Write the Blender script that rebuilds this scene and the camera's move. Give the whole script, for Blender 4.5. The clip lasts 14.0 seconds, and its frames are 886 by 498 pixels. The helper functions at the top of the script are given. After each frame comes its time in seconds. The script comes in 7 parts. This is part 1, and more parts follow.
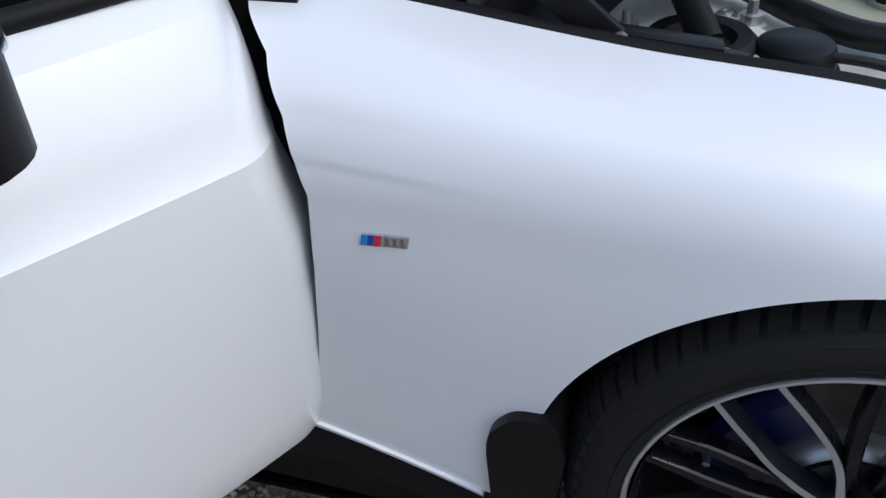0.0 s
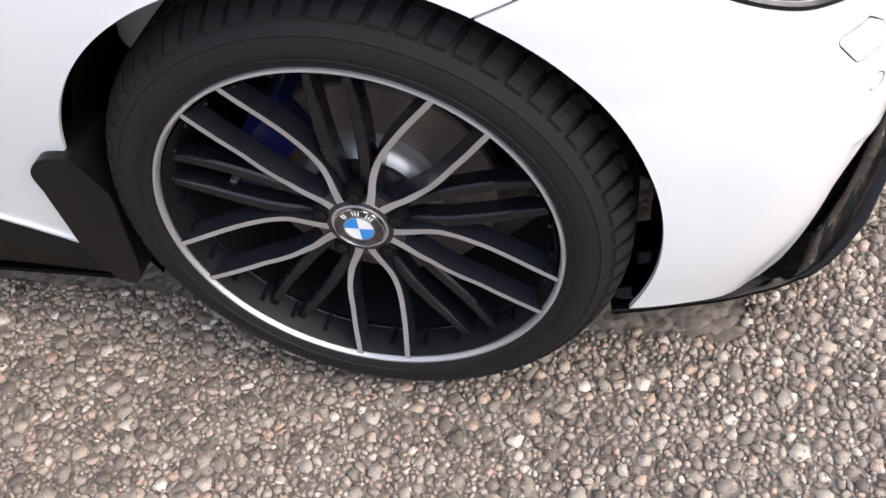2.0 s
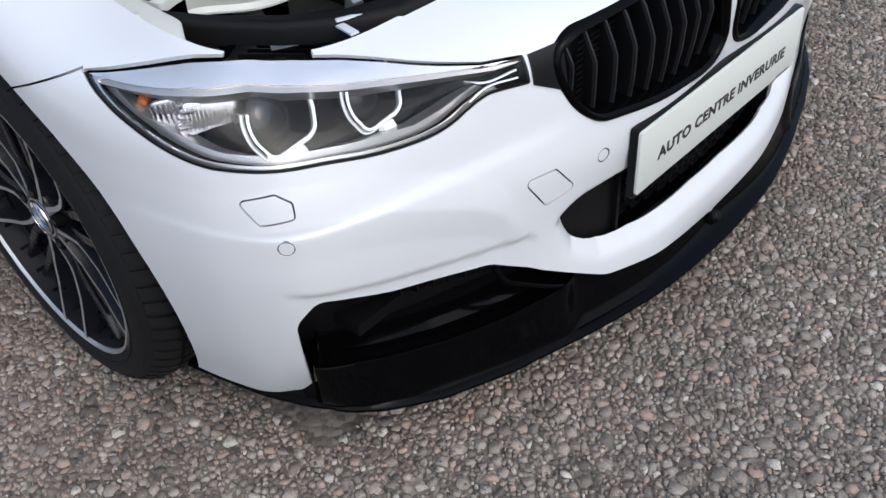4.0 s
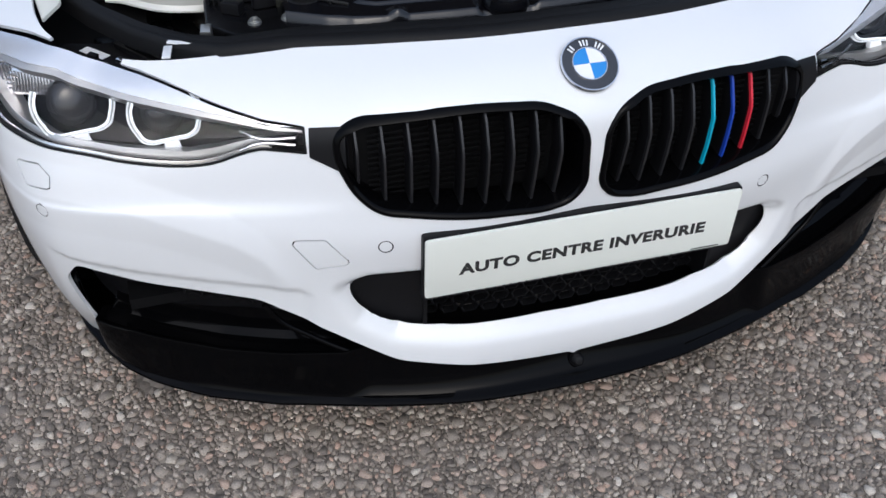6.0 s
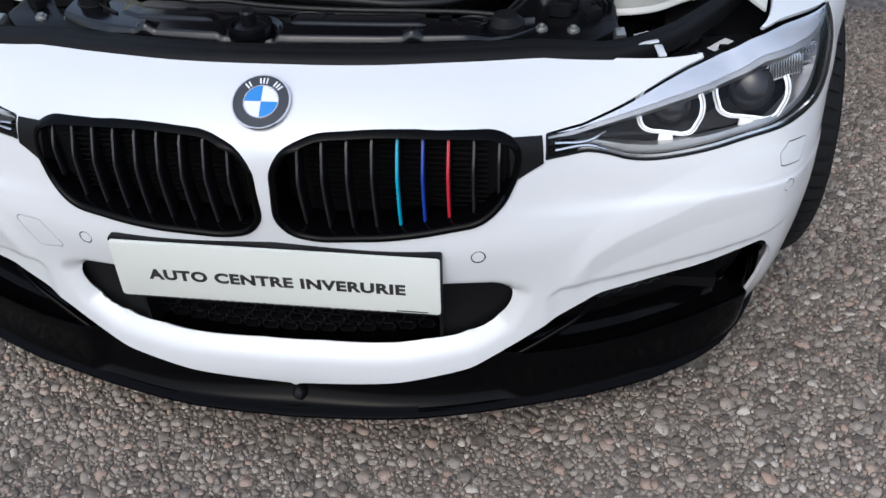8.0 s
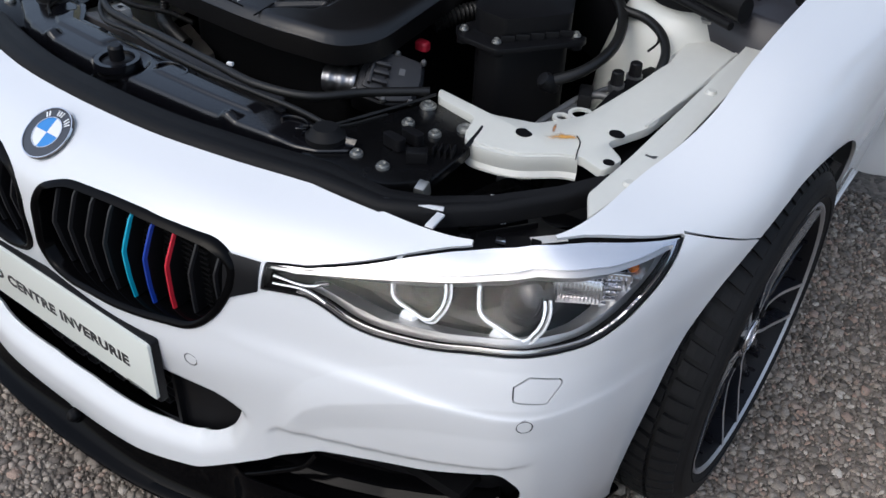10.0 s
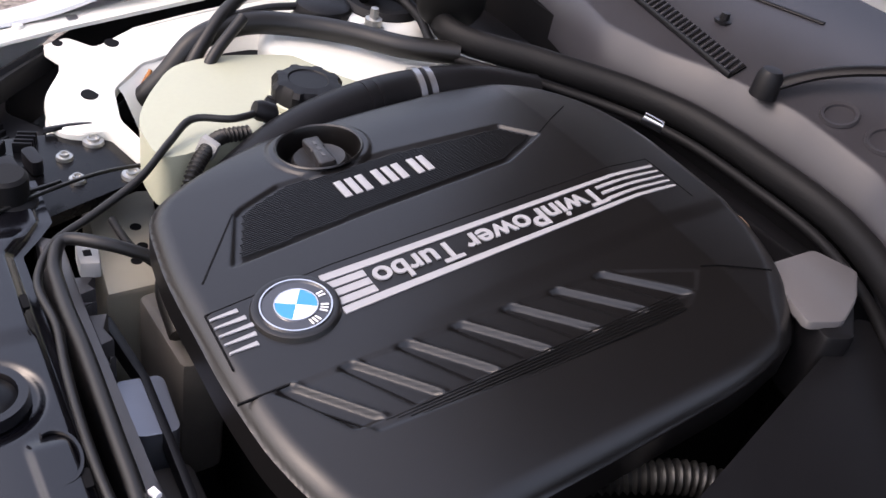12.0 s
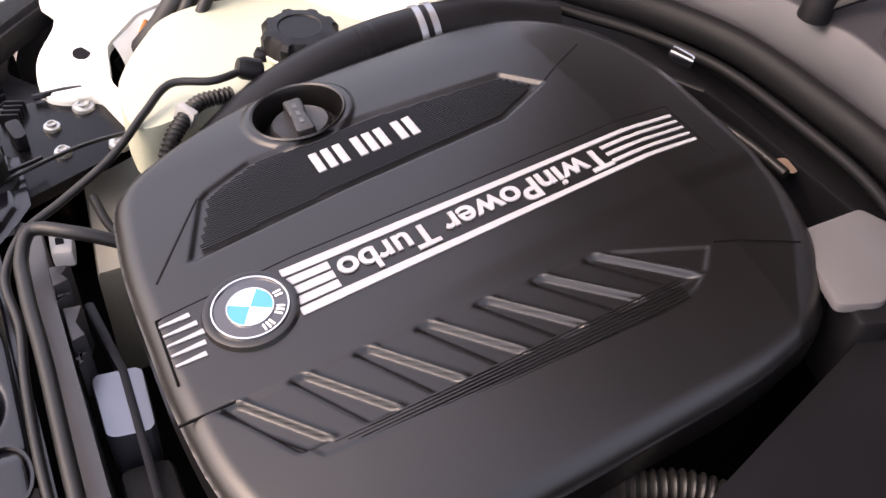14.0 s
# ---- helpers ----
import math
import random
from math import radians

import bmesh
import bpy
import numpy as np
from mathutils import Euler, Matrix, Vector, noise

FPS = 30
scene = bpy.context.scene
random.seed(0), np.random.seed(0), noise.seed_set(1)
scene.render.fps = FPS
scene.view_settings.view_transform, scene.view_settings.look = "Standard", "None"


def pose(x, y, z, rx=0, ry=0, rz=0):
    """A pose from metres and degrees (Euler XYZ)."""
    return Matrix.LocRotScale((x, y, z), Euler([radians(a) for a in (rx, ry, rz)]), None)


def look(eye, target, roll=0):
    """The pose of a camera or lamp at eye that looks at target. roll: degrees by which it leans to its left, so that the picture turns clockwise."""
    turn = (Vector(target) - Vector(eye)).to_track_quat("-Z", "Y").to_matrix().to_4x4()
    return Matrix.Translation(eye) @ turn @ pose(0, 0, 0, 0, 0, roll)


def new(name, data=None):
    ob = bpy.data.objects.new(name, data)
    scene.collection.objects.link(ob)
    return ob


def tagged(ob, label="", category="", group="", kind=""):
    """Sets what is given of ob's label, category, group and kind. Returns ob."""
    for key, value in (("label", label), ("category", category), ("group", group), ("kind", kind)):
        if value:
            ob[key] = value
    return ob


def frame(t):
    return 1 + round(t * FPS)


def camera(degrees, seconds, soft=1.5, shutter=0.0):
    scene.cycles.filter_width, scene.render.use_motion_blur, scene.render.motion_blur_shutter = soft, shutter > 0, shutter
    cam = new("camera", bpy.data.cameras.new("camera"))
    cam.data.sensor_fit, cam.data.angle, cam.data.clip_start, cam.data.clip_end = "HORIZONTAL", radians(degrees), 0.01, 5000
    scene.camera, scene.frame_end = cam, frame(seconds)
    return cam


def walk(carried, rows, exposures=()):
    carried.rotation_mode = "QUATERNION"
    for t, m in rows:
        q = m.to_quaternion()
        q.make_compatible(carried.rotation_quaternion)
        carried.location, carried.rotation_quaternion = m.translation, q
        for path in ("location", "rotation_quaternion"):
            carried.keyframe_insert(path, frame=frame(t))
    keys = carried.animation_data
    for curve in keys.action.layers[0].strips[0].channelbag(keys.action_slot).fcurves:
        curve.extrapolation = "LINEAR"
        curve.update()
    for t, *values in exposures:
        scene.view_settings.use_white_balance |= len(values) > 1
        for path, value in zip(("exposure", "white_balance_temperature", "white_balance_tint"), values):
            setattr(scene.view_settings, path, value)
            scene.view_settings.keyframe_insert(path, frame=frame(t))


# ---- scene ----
cam = camera(51.5, 14.0)
PATH = [
    (0, (-1.577, 1.019, 1.195), (-0.055, 1.546, 0.01), -4.0),
    (0.5, (-1.48, 0.953, 1.144), (-0.095, 1.441, -0.214), -4.5),
    (1, (-1.49, 0.778, 1.095), (-0.217, 1.231, -0.38), -6.9),
    (1.5, (-1.531, 0.622, 1.098), (-0.283, 1.063, -0.401), -9.3),
    (2, (-1.571, 0.464, 1.096), (-0.286, 0.927, -0.366), -11.1),
    (2.5, (-1.491, 0.219, 1.112), (-0.146, 0.651, -0.304), -8.5),
    (3, (-1.405, -0.02, 1.161), (-0.075, 0.565, -0.213), -7.1),
    (3.2, (-1.378, -0.141, 1.167), (-0.074, 0.581, -0.167), -7.5),
    (5.3, (-0.845, -0.761, 1.268), (-0.204, 0.612, -0.038), 0.5),
    (5.5, (-0.746, -0.821, 1.281), (-0.184, 0.59, -0.021), 0.1),
    (6, (-0.535, -0.881, 1.302), (-0.089, 0.578, 0.008), 1.0),
    (6.5, (-0.352, -0.846, 1.318), (-0.015, 0.61, -0.012), 1.7),
    (7, (-0.139, -0.851, 1.347), (0.042, 0.611, -0.007), 0.7),
    (7.5, (0.12, -0.921, 1.336), (0.109, 0.605, 0.044), -1.5),
    (7.7, (0.235, -0.939, 1.331), (0.139, 0.596, 0.052), -2.1),
    (9.8, (1.153, -0.529, 1.358), (0.313, 0.763, 0.083), 1.8),
    (10, (1.134, -0.439, 1.363), (0.23, 0.868, 0.149), 2.8),
    (10.5, (1.029, -0.181, 1.393), (-0.03, 1.076, 0.253), 4.8),
    (11, (0.967, 0.05, 1.384), (-0.244, 1.153, 0.237), 4.9),
    (11.5, (0.814, 0.169, 1.374), (-0.425, 1.226, 0.214), 9.2),
    (12, (0.554, 0.292, 1.322), (-0.675, 1.344, 0.146), 12.6),
    (12.5, (0.374, 0.394, 1.308), (-0.723, 1.417, -0.014), 11.5),
    (13, (0.307, 0.467, 1.326), (-0.679, 1.385, -0.153), 9.1),
    (13.5, (0.362, 0.48, 1.324), (-0.677, 1.37, -0.135), 7.9),
    (14, (0.509, 0.467, 1.356), (-0.689, 1.237, -0.048), 5.6),
]
EXPOSURES = [(0, -.18, 5350, 8), (.5, -.06, 5300, 8), (1.0, .48, 5850, 11), (1.5, 1.05, 6200, 12), (2.0, .92, 6050, 12), (2.5, .48, 5750, 10), (3.0, .05, 5550, 9), (5.3, -.20, 5500, 8),
             (7.7, -.18, 5500, 8), (10.0, -.26, 5550, 8), (10.5, -.42, 5550, 10), (11.0, -.46, 5600, 12), (11.5, .42, 5850, 16), (12.0, 1.00, 6200, 20), (12.6, 1.56, 6700, 24), (14.0, 1.50, 6800, 24)]
walk(cam, [(t, look(eye, target, roll)) for t, eye, target, roll in PATH], EXPOSURES)

# ---- world and light ----
world = bpy.data.worlds.new("sky")
scene.world = world
world.use_nodes = True
_wn, _wl = world.node_tree.nodes, world.node_tree.links
_sky = _wn.new("ShaderNodeTexSky")
_sky.sky_type, _sky.sun_disc = "NISHITA", False
_sky.sun_elevation, _sky.sun_rotation = radians(48), radians(193)
_sky.dust_density, _sky.air_density = 6.0, 1.2
_wl.new(_sky.outputs[0], _wn["Background"].inputs[0])
_wn["Background"].inputs[1].default_value = 0.15
sun = new("sun", bpy.data.lights.new("sun", "SUN"))
sun.data.energy, sun.data.angle, sun.data.color = 1.05, radians(172), (1, .99, .98)
sun.matrix_world = look((-.25, -.30, 3.0), (0, 0, 0))


# ---- materials ----
def material(name, color, rough=.5, metal=0.0, coat=0.0, vary=.06, scale=8.0, bump=0.0, bump_scale=200.0, spec=.5, emit=None, grain=0.0):
    """A painted, moulded or metal surface with broad uneven patches, fine grain and relief."""
    m = bpy.data.materials.new(name)
    m.use_nodes = True
    n, l = m.node_tree.nodes, m.node_tree.links
    b = n["Principled BSDF"]
    b.inputs["Roughness"].default_value, b.inputs["Metallic"].default_value = rough, metal
    b.inputs["Coat Weight"].default_value, b.inputs["Coat Roughness"].default_value = coat, .03
    b.inputs["Specular IOR Level"].default_value = spec
    tc = n.new("ShaderNodeTexCoord")
    no = n.new("ShaderNodeTexNoise")
    no.inputs["Scale"].default_value, no.inputs["Detail"].default_value = scale, 5
    l.new(tc.outputs["Object"], no.inputs["Vector"])
    mix = n.new("ShaderNodeMix")
    mix.data_type = "RGBA"
    c = np.array(color)
    mix.inputs["A"].default_value = (*np.clip(c * (1 - vary), 0, 1), 1)
    mix.inputs["B"].default_value = (*np.clip(c * (1 + vary), 0, 1), 1)
    l.new(no.outputs[0], mix.inputs["Factor"])
    out = mix.outputs["Result"]
    if grain:
        n2 = n.new("ShaderNodeTexNoise")
        n2.inputs["Scale"].default_value, n2.inputs["Detail"].default_value = bump_scale, 3
        l.new(tc.outputs["Object"], n2.inputs["Vector"])
        hs = n.new("ShaderNodeHueSaturation")
        mr = n.new("ShaderNodeMapRange")
        mr.inputs["To Min"].default_value, mr.inputs["To Max"].default_value = 1 - grain, 1 + grain
        l.new(n2.outputs[0], mr.inputs["Value"])
        l.new(mr.outputs[0], hs.inputs["Value"])
        l.new(out, hs.inputs["Color"])
        out = hs.outputs[0]
    l.new(out, b.inputs["Base Color"])
    rr = n.new("ShaderNodeMapRange")
    rr.inputs["To Min"].default_value, rr.inputs["To Max"].default_value = max(rough - .06, 0), min(rough + .08, 1)
    l.new(no.outputs[0], rr.inputs["Value"])
    l.new(rr.outputs[0], b.inputs["Roughness"])
    if bump:
        nb = n.new("ShaderNodeTexNoise")
        nb.inputs["Scale"].default_value, nb.inputs["Detail"].default_value = bump_scale, 4
        l.new(tc.outputs["Object"], nb.inputs["Vector"])
        bp = n.new("ShaderNodeBump")
        bp.inputs["Strength"].default_value, bp.inputs["Distance"].default_value = bump, .002
        l.new(nb.outputs[0], bp.inputs["Height"])
        l.new(bp.outputs[0], b.inputs["Normal"])
    if emit:
        b.inputs["Emission Color"].default_value, b.inputs["Emission Strength"].default_value = (*emit[:3], 1), emit[3]
    return m


def glass_material(name, tint=(1, 1, 1), rough=.0):
    m = bpy.data.materials.new(name)
    m.use_nodes = True
    n, l = m.node_tree.nodes, m.node_tree.links
    n.remove(n["Principled BSDF"])
    tr, gl, fr, mx = (n.new("ShaderNodeBsdfTransparent"), n.new("ShaderNodeBsdfGlossy"), n.new("ShaderNodeFresnel"), n.new("ShaderNodeMixShader"))
    tr.inputs[0].default_value = (*tint, 1)
    gl.inputs["Roughness"].default_value = rough
    fr.inputs[0].default_value = 1.36
    l.new(fr.outputs[0], mx.inputs[0])
    l.new(tr.outputs[0], mx.inputs[1])
    l.new(gl.outputs[0], mx.inputs[2])
    l.new(mx.outputs[0], n["Material Output"].inputs[0])
    return m


WHITE = material("white_paint", (.74, .75, .76), .35, coat=1.0, vary=.015, scale=3)
INNER_WHITE = material("primer_white", (.61, .61, .56), .38, vary=.06, scale=9, coat=.3, grain=.03, bump=.05, bump_scale=60)
GLOSS_BLACK = material("gloss_black", (.0015, .0015, .0018), .07, vary=.3, spec=.09)
SATIN_BLACK = material("satin_black", (.006, .006, .007), .36, spec=.2, vary=.25, scale=20)
PLASTIC = material("black_plastic", (.0052, .0052, .006), .40, vary=.25, scale=14, bump=.08, bump_scale=900, spec=.18)
BEAM_MAT = material("beam_plastic", (.003, .003, .0042), .17, spec=.48, coat=.18, vary=.25, scale=12, bump=.05, bump_scale=500)
COVER_MAT = material("engine_cover_plastic", (.0040, .0036, .0036), .31, spec=.52, vary=.12, scale=6, bump=.07, bump_scale=1400, grain=.10)
CARRIER = material("carrier_black", (.0035, .0035, .004), .25, spec=.16, vary=.3, scale=20)
SHROUD = material("shroud_grey", (.045, .043, .044), .38, spec=.5, vary=.2, scale=18)
PALE = material("pale_connector", (.30, .30, .29), .45, vary=.1, scale=30)
# near-black for joints, holes and dark trim, and for shade put in colour
DARK = material("shade_and_trim_black", (.004, .004, .0045), .7, spec=.1, vary=.3)
RUBBER = material("rubber", (.006, .006, .0065), .55, spec=.18, vary=.2, scale=25, bump=.15, bump_scale=500)
TYRE_MAT = material("tyre_rubber", (.010, .010, .0105), .68, spec=.22, vary=.25, scale=30, bump=.2, bump_scale=350, grain=.1)
HOSE_MAT = material("hose_rubber", (.008, .0078, .0075), .40, spec=.36, vary=.2, scale=30)
RIM_BLACK = material("rim_black", (.010, .011, .016), .28, vary=.2, scale=30, coat=.4)
MACHINED = material("machined_alloy", (.50, .50, .51), .42, metal=.75, vary=.05, scale=40)
CHROME = material("chrome", (.75, .75, .77), .10, metal=1.0, vary=.04)
STEEL = material("steel", (.38, .38, .39), .36, metal=1.0, vary=.15, scale=30)
ZINC = material("zinc_bolt", (.42, .42, .40), .38, metal=.9, vary=.12, scale=60)
BLUE_CAL = material("caliper_blue", (.006, .009, .055), .3, coat=.4)
EMB_BLUE = material("emblem_blue", (.02, .22, .62), .15, coat=1, vary=.02)
EMB_WHITE = material("emblem_white", (.8, .8, .8), .15, coat=1, vary=.02)
EMB_BLACK = material("emblem_black", (.02, .02, .024), .15, coat=1, vary=.02)
STRIPE_CYAN = material("stripe_cyan", (.03, .38, .55), .35, vary=.05)
STRIPE_BLUE = material("stripe_blue", (.015, .05, .36), .35, vary=.05)
STRIPE_RED = material("stripe_red", (.55, .02, .04), .35, vary=.05)
SILVER = material("silver_print", (.29, .29, .30), .40, vary=.05, grain=.05)
PLATE_MAT = material("plate_white", (.74, .76, .70), .35, coat=.3, vary=.02)
INK = material("print_black", (.02, .02, .02), .5)
TANK_MAT = material("tank_plastic", (.38, .39, .29), .40, vary=.05, scale=12, grain=.04)
RED_CAP = material("red_plastic", (.40, .012, .03), .45)
ORANGE = material("indicator_amber", (.75, .20, .03), .25)
COPPER = material("rust", (.30, .12, .03), .7, vary=.4, scale=60)
HL_DARK = material("headlight_inner", (.022, .020, .018), .38, vary=.12)
HL_GREY = material("headlight_bezel", (.52, .51, .50), .30, metal=.8, vary=.1, scale=30)
LENS_CLEAR = glass_material("clear_lens")
GLASS = glass_material("windscreen_glass", (.55, .60, .58))
DRL = material("lit_ring", (.9, .9, .9), .3, emit=(1, .98, .95, .6))
CARD = material("label_paper", (.7, .7, .7), .6)


# ---- mesh helpers ----
def put(name, verts, faces, mat, parent=None, label="", smooth=True):
    me = bpy.data.meshes.new(name)
    me.from_pydata([tuple(v) for v in verts], [], [tuple(int(i) for i in f) for f in faces])
    me.update()
    me.materials.append(mat)
    if smooth:
        me.polygons.foreach_set("use_smooth", [True] * len(me.polygons))
    ob = new(name, me)
    ob.parent = parent
    if label:
        tagged(ob, label)
    return ob


def part(name, bm, mat, parent=None, label="", smooth=True, angle=35):
    me = bpy.data.meshes.new(name)
    bmesh.ops.recalc_face_normals(bm, faces=bm.faces)
    if smooth:
        for e in bm.edges:
            e.smooth = len(e.link_faces) == 2 and e.calc_face_angle(0) < radians(angle)
        for f in bm.faces:
            f.smooth = True
    bm.to_mesh(me)
    bm.free()
    me.materials.append(mat)
    ob = new(name, me)
    ob.parent = parent
    if label:
        tagged(ob, label)
    return ob


def shrink(pts, r):
    """Pull the corners of an outline inward by r, so that growing by r rounds them."""
    pts = [Vector(p) for p in pts]
    area = sum(a.x * b.y - b.x * a.y for a, b in zip(pts, pts[1:] + pts[:1]))
    out = []
    for i, p in enumerate(pts):
        a, b = (p - pts[i - 1]).normalized(), (pts[(i + 1) % len(pts)] - p).normalized()
        na, nb = Vector((-a.y, a.x)), Vector((-b.y, b.x))
        h = (na + nb).normalized()
        k = r / max(h.dot(na), .35) * (1 if area > 0 else -1)
        out.append(tuple(p + h * k))
    return out


def rounded(pts, r, n=5):
    """An outline with its corners rounded by arcs of about r."""
    pts = [Vector(p) for p in pts]
    out = []
    for i, p in enumerate(pts):
        a, b = pts[i - 1], pts[(i + 1) % len(pts)]
        k = min(r, (a - p).length * .48, (b - p).length * .48)
        p0, p1 = p + (a - p).normalized() * k, p + (b - p).normalized() * k
        for j in range(n + 1):
            t = j / n
            out.append((1 - t) ** 2 * p0 + 2 * t * (1 - t) * p + t * t * p1)
    return [tuple(v) for v in out]


def clip(V, N, A, T, f):
    """Keep the part of a triangle mesh where f < 0."""
    ins = f < 0
    cnt = ins[T].sum(1)
    keep = [tuple(t) for t in T[cnt == 3]]
    cut, av, an, aa, nv = {}, [], [], [], len(V)

    def mid(i, j):
        k = (min(i, j), max(i, j))
        if k not in cut:
            t = f[i] / (f[i] - f[j])
            cut[k] = nv + len(av)
            av.append(V[i] + (V[j] - V[i]) * t)
            an.append(N[i] + (N[j] - N[i]) * t)
            aa.append(A[i] + (A[j] - A[i]) * t)
        return cut[k]
    for t in T[(cnt == 1) | (cnt == 2)]:
        t = list(t)
        k = [ins[i] for i in t]
        if sum(k) == 1:
            while not ins[t[0]]:
                t = t[1:] + t[:1]
            keep.append((t[0], mid(t[0], t[1]), mid(t[0], t[2])))
        else:
            while ins[t[0]]:
                t = t[1:] + t[:1]
            p, q = mid(t[0], t[1]), mid(t[0], t[2])
            keep += [(p, t[1], t[2]), (p, t[2], q)]
    if av:
        V, N, A = np.vstack([V, av]), np.vstack([N, an]), np.concatenate([A, aa])
    return V, N, A, np.array(keep, int).reshape(-1, 3)


def skin_mesh(nu, nv, s0, s1):
    p, n, a = skin_grid(nu, nv, s0, s1)
    i = np.arange(nu * nv).reshape(nu, nv)
    q = np.stack([i[:-1, :-1], i[1:, :-1], i[1:, 1:], i[:-1, 1:]], -1).reshape(-1, 4)
    return p.reshape(-1, 3), n.reshape(-1, 3), a.ravel(), np.vstack([q[:, [0, 1, 2]], q[:, [0, 2, 3]]])


def panel(name, tests, mat, parent, label="", s0=-1.0, s1=1.0, nu=300, nv=100, depth=.014, lift=0.0):
    """A piece of the body skin, cut out by tests on (points, plan distance), with its edges turned in by depth."""
    V, N, A, T = skin_mesh(nu, nv, s0, s1)
    for f in tests:
        V, N, A, T = clip(V, N, A, T, f(V, A))
    used = np.unique(T)
    re = np.zeros(len(V), int)
    re[used] = np.arange(len(used))
    V, N, T = V[used], N[used], re[T]
    N = N / (np.linalg.norm(N, axis=1, keepdims=True) + 1e-12)
    V = V + N * lift
    seen = {}
    for t in T:
        for a, b in ((t[0], t[1]), (t[1], t[2]), (t[2], t[0])):
            seen[(a, b)] = 1
    rim = [(a, b) for a, b in seen if (b, a) not in seen]
    faces = [tuple(t) for t in T]
    verts = [tuple(v) for v in V]
    if depth:
        ids = {}
        for a, b in rim:
            for k in (a, b):
                if k not in ids:
                    ids[k] = len(verts)
                    verts += [tuple(V[k]), tuple(V[k] - N[k] * depth)]
            faces.append((ids[b], ids[a], ids[a] + 1, ids[b] + 1))
    ob = put(name, verts, faces, mat, parent, label)
    return ob


def outline(pts):
    """An outline on the skin, from places on the left half, as plan distance and height."""
    return [(along(x, y), z) for x, y, z in pts]


def tube(name, pts, r, mat, parent, label="", n=10, steps=8, caps=True, ribs=0.0, pitch=.006, flat=1.0):
    """A round hose along a smooth line; ribs: height of its corrugation."""
    pts = [Vector(p) for p in pts]
    k = [0.0]
    for a, b in zip(pts, pts[1:]):
        k.append(k[-1] + max((b - a).length, 1e-4))
    m = max(int(k[-1] / (pitch / 4)), 4) if ribs else (len(pts) - 1) * steps
    q = np.linspace(0, k[-1], m + 1)
    line = glide(k, [tuple(p) for p in pts], q)
    bm = bmesh.new()
    rings, up = [], Vector((0.013, .02, 1)).normalized()
    for i, c in enumerate(line):
        c = Vector(c)
        d = (Vector(line[min(i + 1, m)]) - Vector(line[max(i - 1, 0)])).normalized()
        a = d.cross(up)
        a = (a if a.length > .05 else d.cross(Vector((1, 0, 0)))).normalized()
        b = a.cross(d)
        rr = r + (ribs * math.sin(q[i] / pitch * 2 * math.pi) if ribs else 0)
        rings.append([bm.verts.new(c + a * rr * math.cos(2 * math.pi * j / n) + b * rr * flat * math.sin(2 * math.pi * j / n)) for j in range(n)])
    for r0, r1 in zip(rings, rings[1:]):
        for j in range(n):
            bm.faces.new((r0[j], r0[(j + 1) % n], r1[(j + 1) % n], r1[j]))
    if caps:
        bm.faces.new(rings[0]), bm.faces.new(rings[-1])
    return part(name, bm, mat, parent, label, angle=60)


def prism(name, pts, z0, z1, mat, parent, label="", bevel=.004, m=None, seg=2, tilt=None):
    """A plate or box over an outline (x, y) between two heights, with rounded edges. tilt(x, y): an added height."""
    bm = bmesh.new()
    bot = [bm.verts.new((x, y, z0)) for x, y in pts]
    f = bm.faces.new(bot)
    r = bmesh.ops.extrude_face_region(bm, geom=[f])
    top = [v for v in r["geom"] if isinstance(v, bmesh.types.BMVert)]
    for v in top:
        v.co.z = z1
    if tilt:
        for v in bm.verts:
            v.co.z += tilt(v.co.x, v.co.y)
    if bevel:
        bmesh.ops.bevel(bm, geom=[e for e in bm.edges if e.calc_length() > bevel * .5 and (e.verts[0].co.z > (z0 + z1) / 2 + (tilt(*e.verts[0].co.xy) if tilt else 0)) and (e.verts[1].co.z > (z0 + z1) / 2 + (tilt(*e.verts[1].co.xy) if tilt else 0))],
                        offset=bevel, segments=seg, profile=.5, affect="EDGES", clamp_overlap=True)
    ob = part(name, bm, mat, parent, label)
    if m is not None:
        ob.matrix_local = m
    return ob


def box(name, size, m, mat, parent, label="", bevel=.003):
    x, y, z = (k / 2 for k in size)
    return prism(name, [(-x, -y), (x, -y), (x, y), (-x, y)], -z, z, mat, parent, label, bevel, m)


def lathe(name, prof, m, mat, parent, label="", n=32, angle=35):
    """A turned shape: (radius, height) rows round the local z axis."""
    bm = bmesh.new()
    rings = []
    for r, z in prof:
        if r < 1e-6:
            rings.append([bm.verts.new((0, 0, z))])
        else:
            rings.append([bm.verts.new((r * math.cos(2 * math.pi * j / n), r * math.sin(2 * math.pi * j / n), z)) for j in range(n)])
    for a, b in zip(rings, rings[1:]):
        for j in range(n):
            k = (j + 1) % n
            if len(a) == 1 and len(b) == 1:
                continue
            if len(a) == 1:
                bm.faces.new((a[0], b[j], b[k]))
            elif len(b) == 1:
                bm.faces.new((a[j], b[0], a[k]))
            else:
                bm.faces.new((a[j], b[j], b[k], a[k]))
    ob = part(name, bm, mat, parent, label, angle=angle)
    ob.matrix_local = m
    return ob


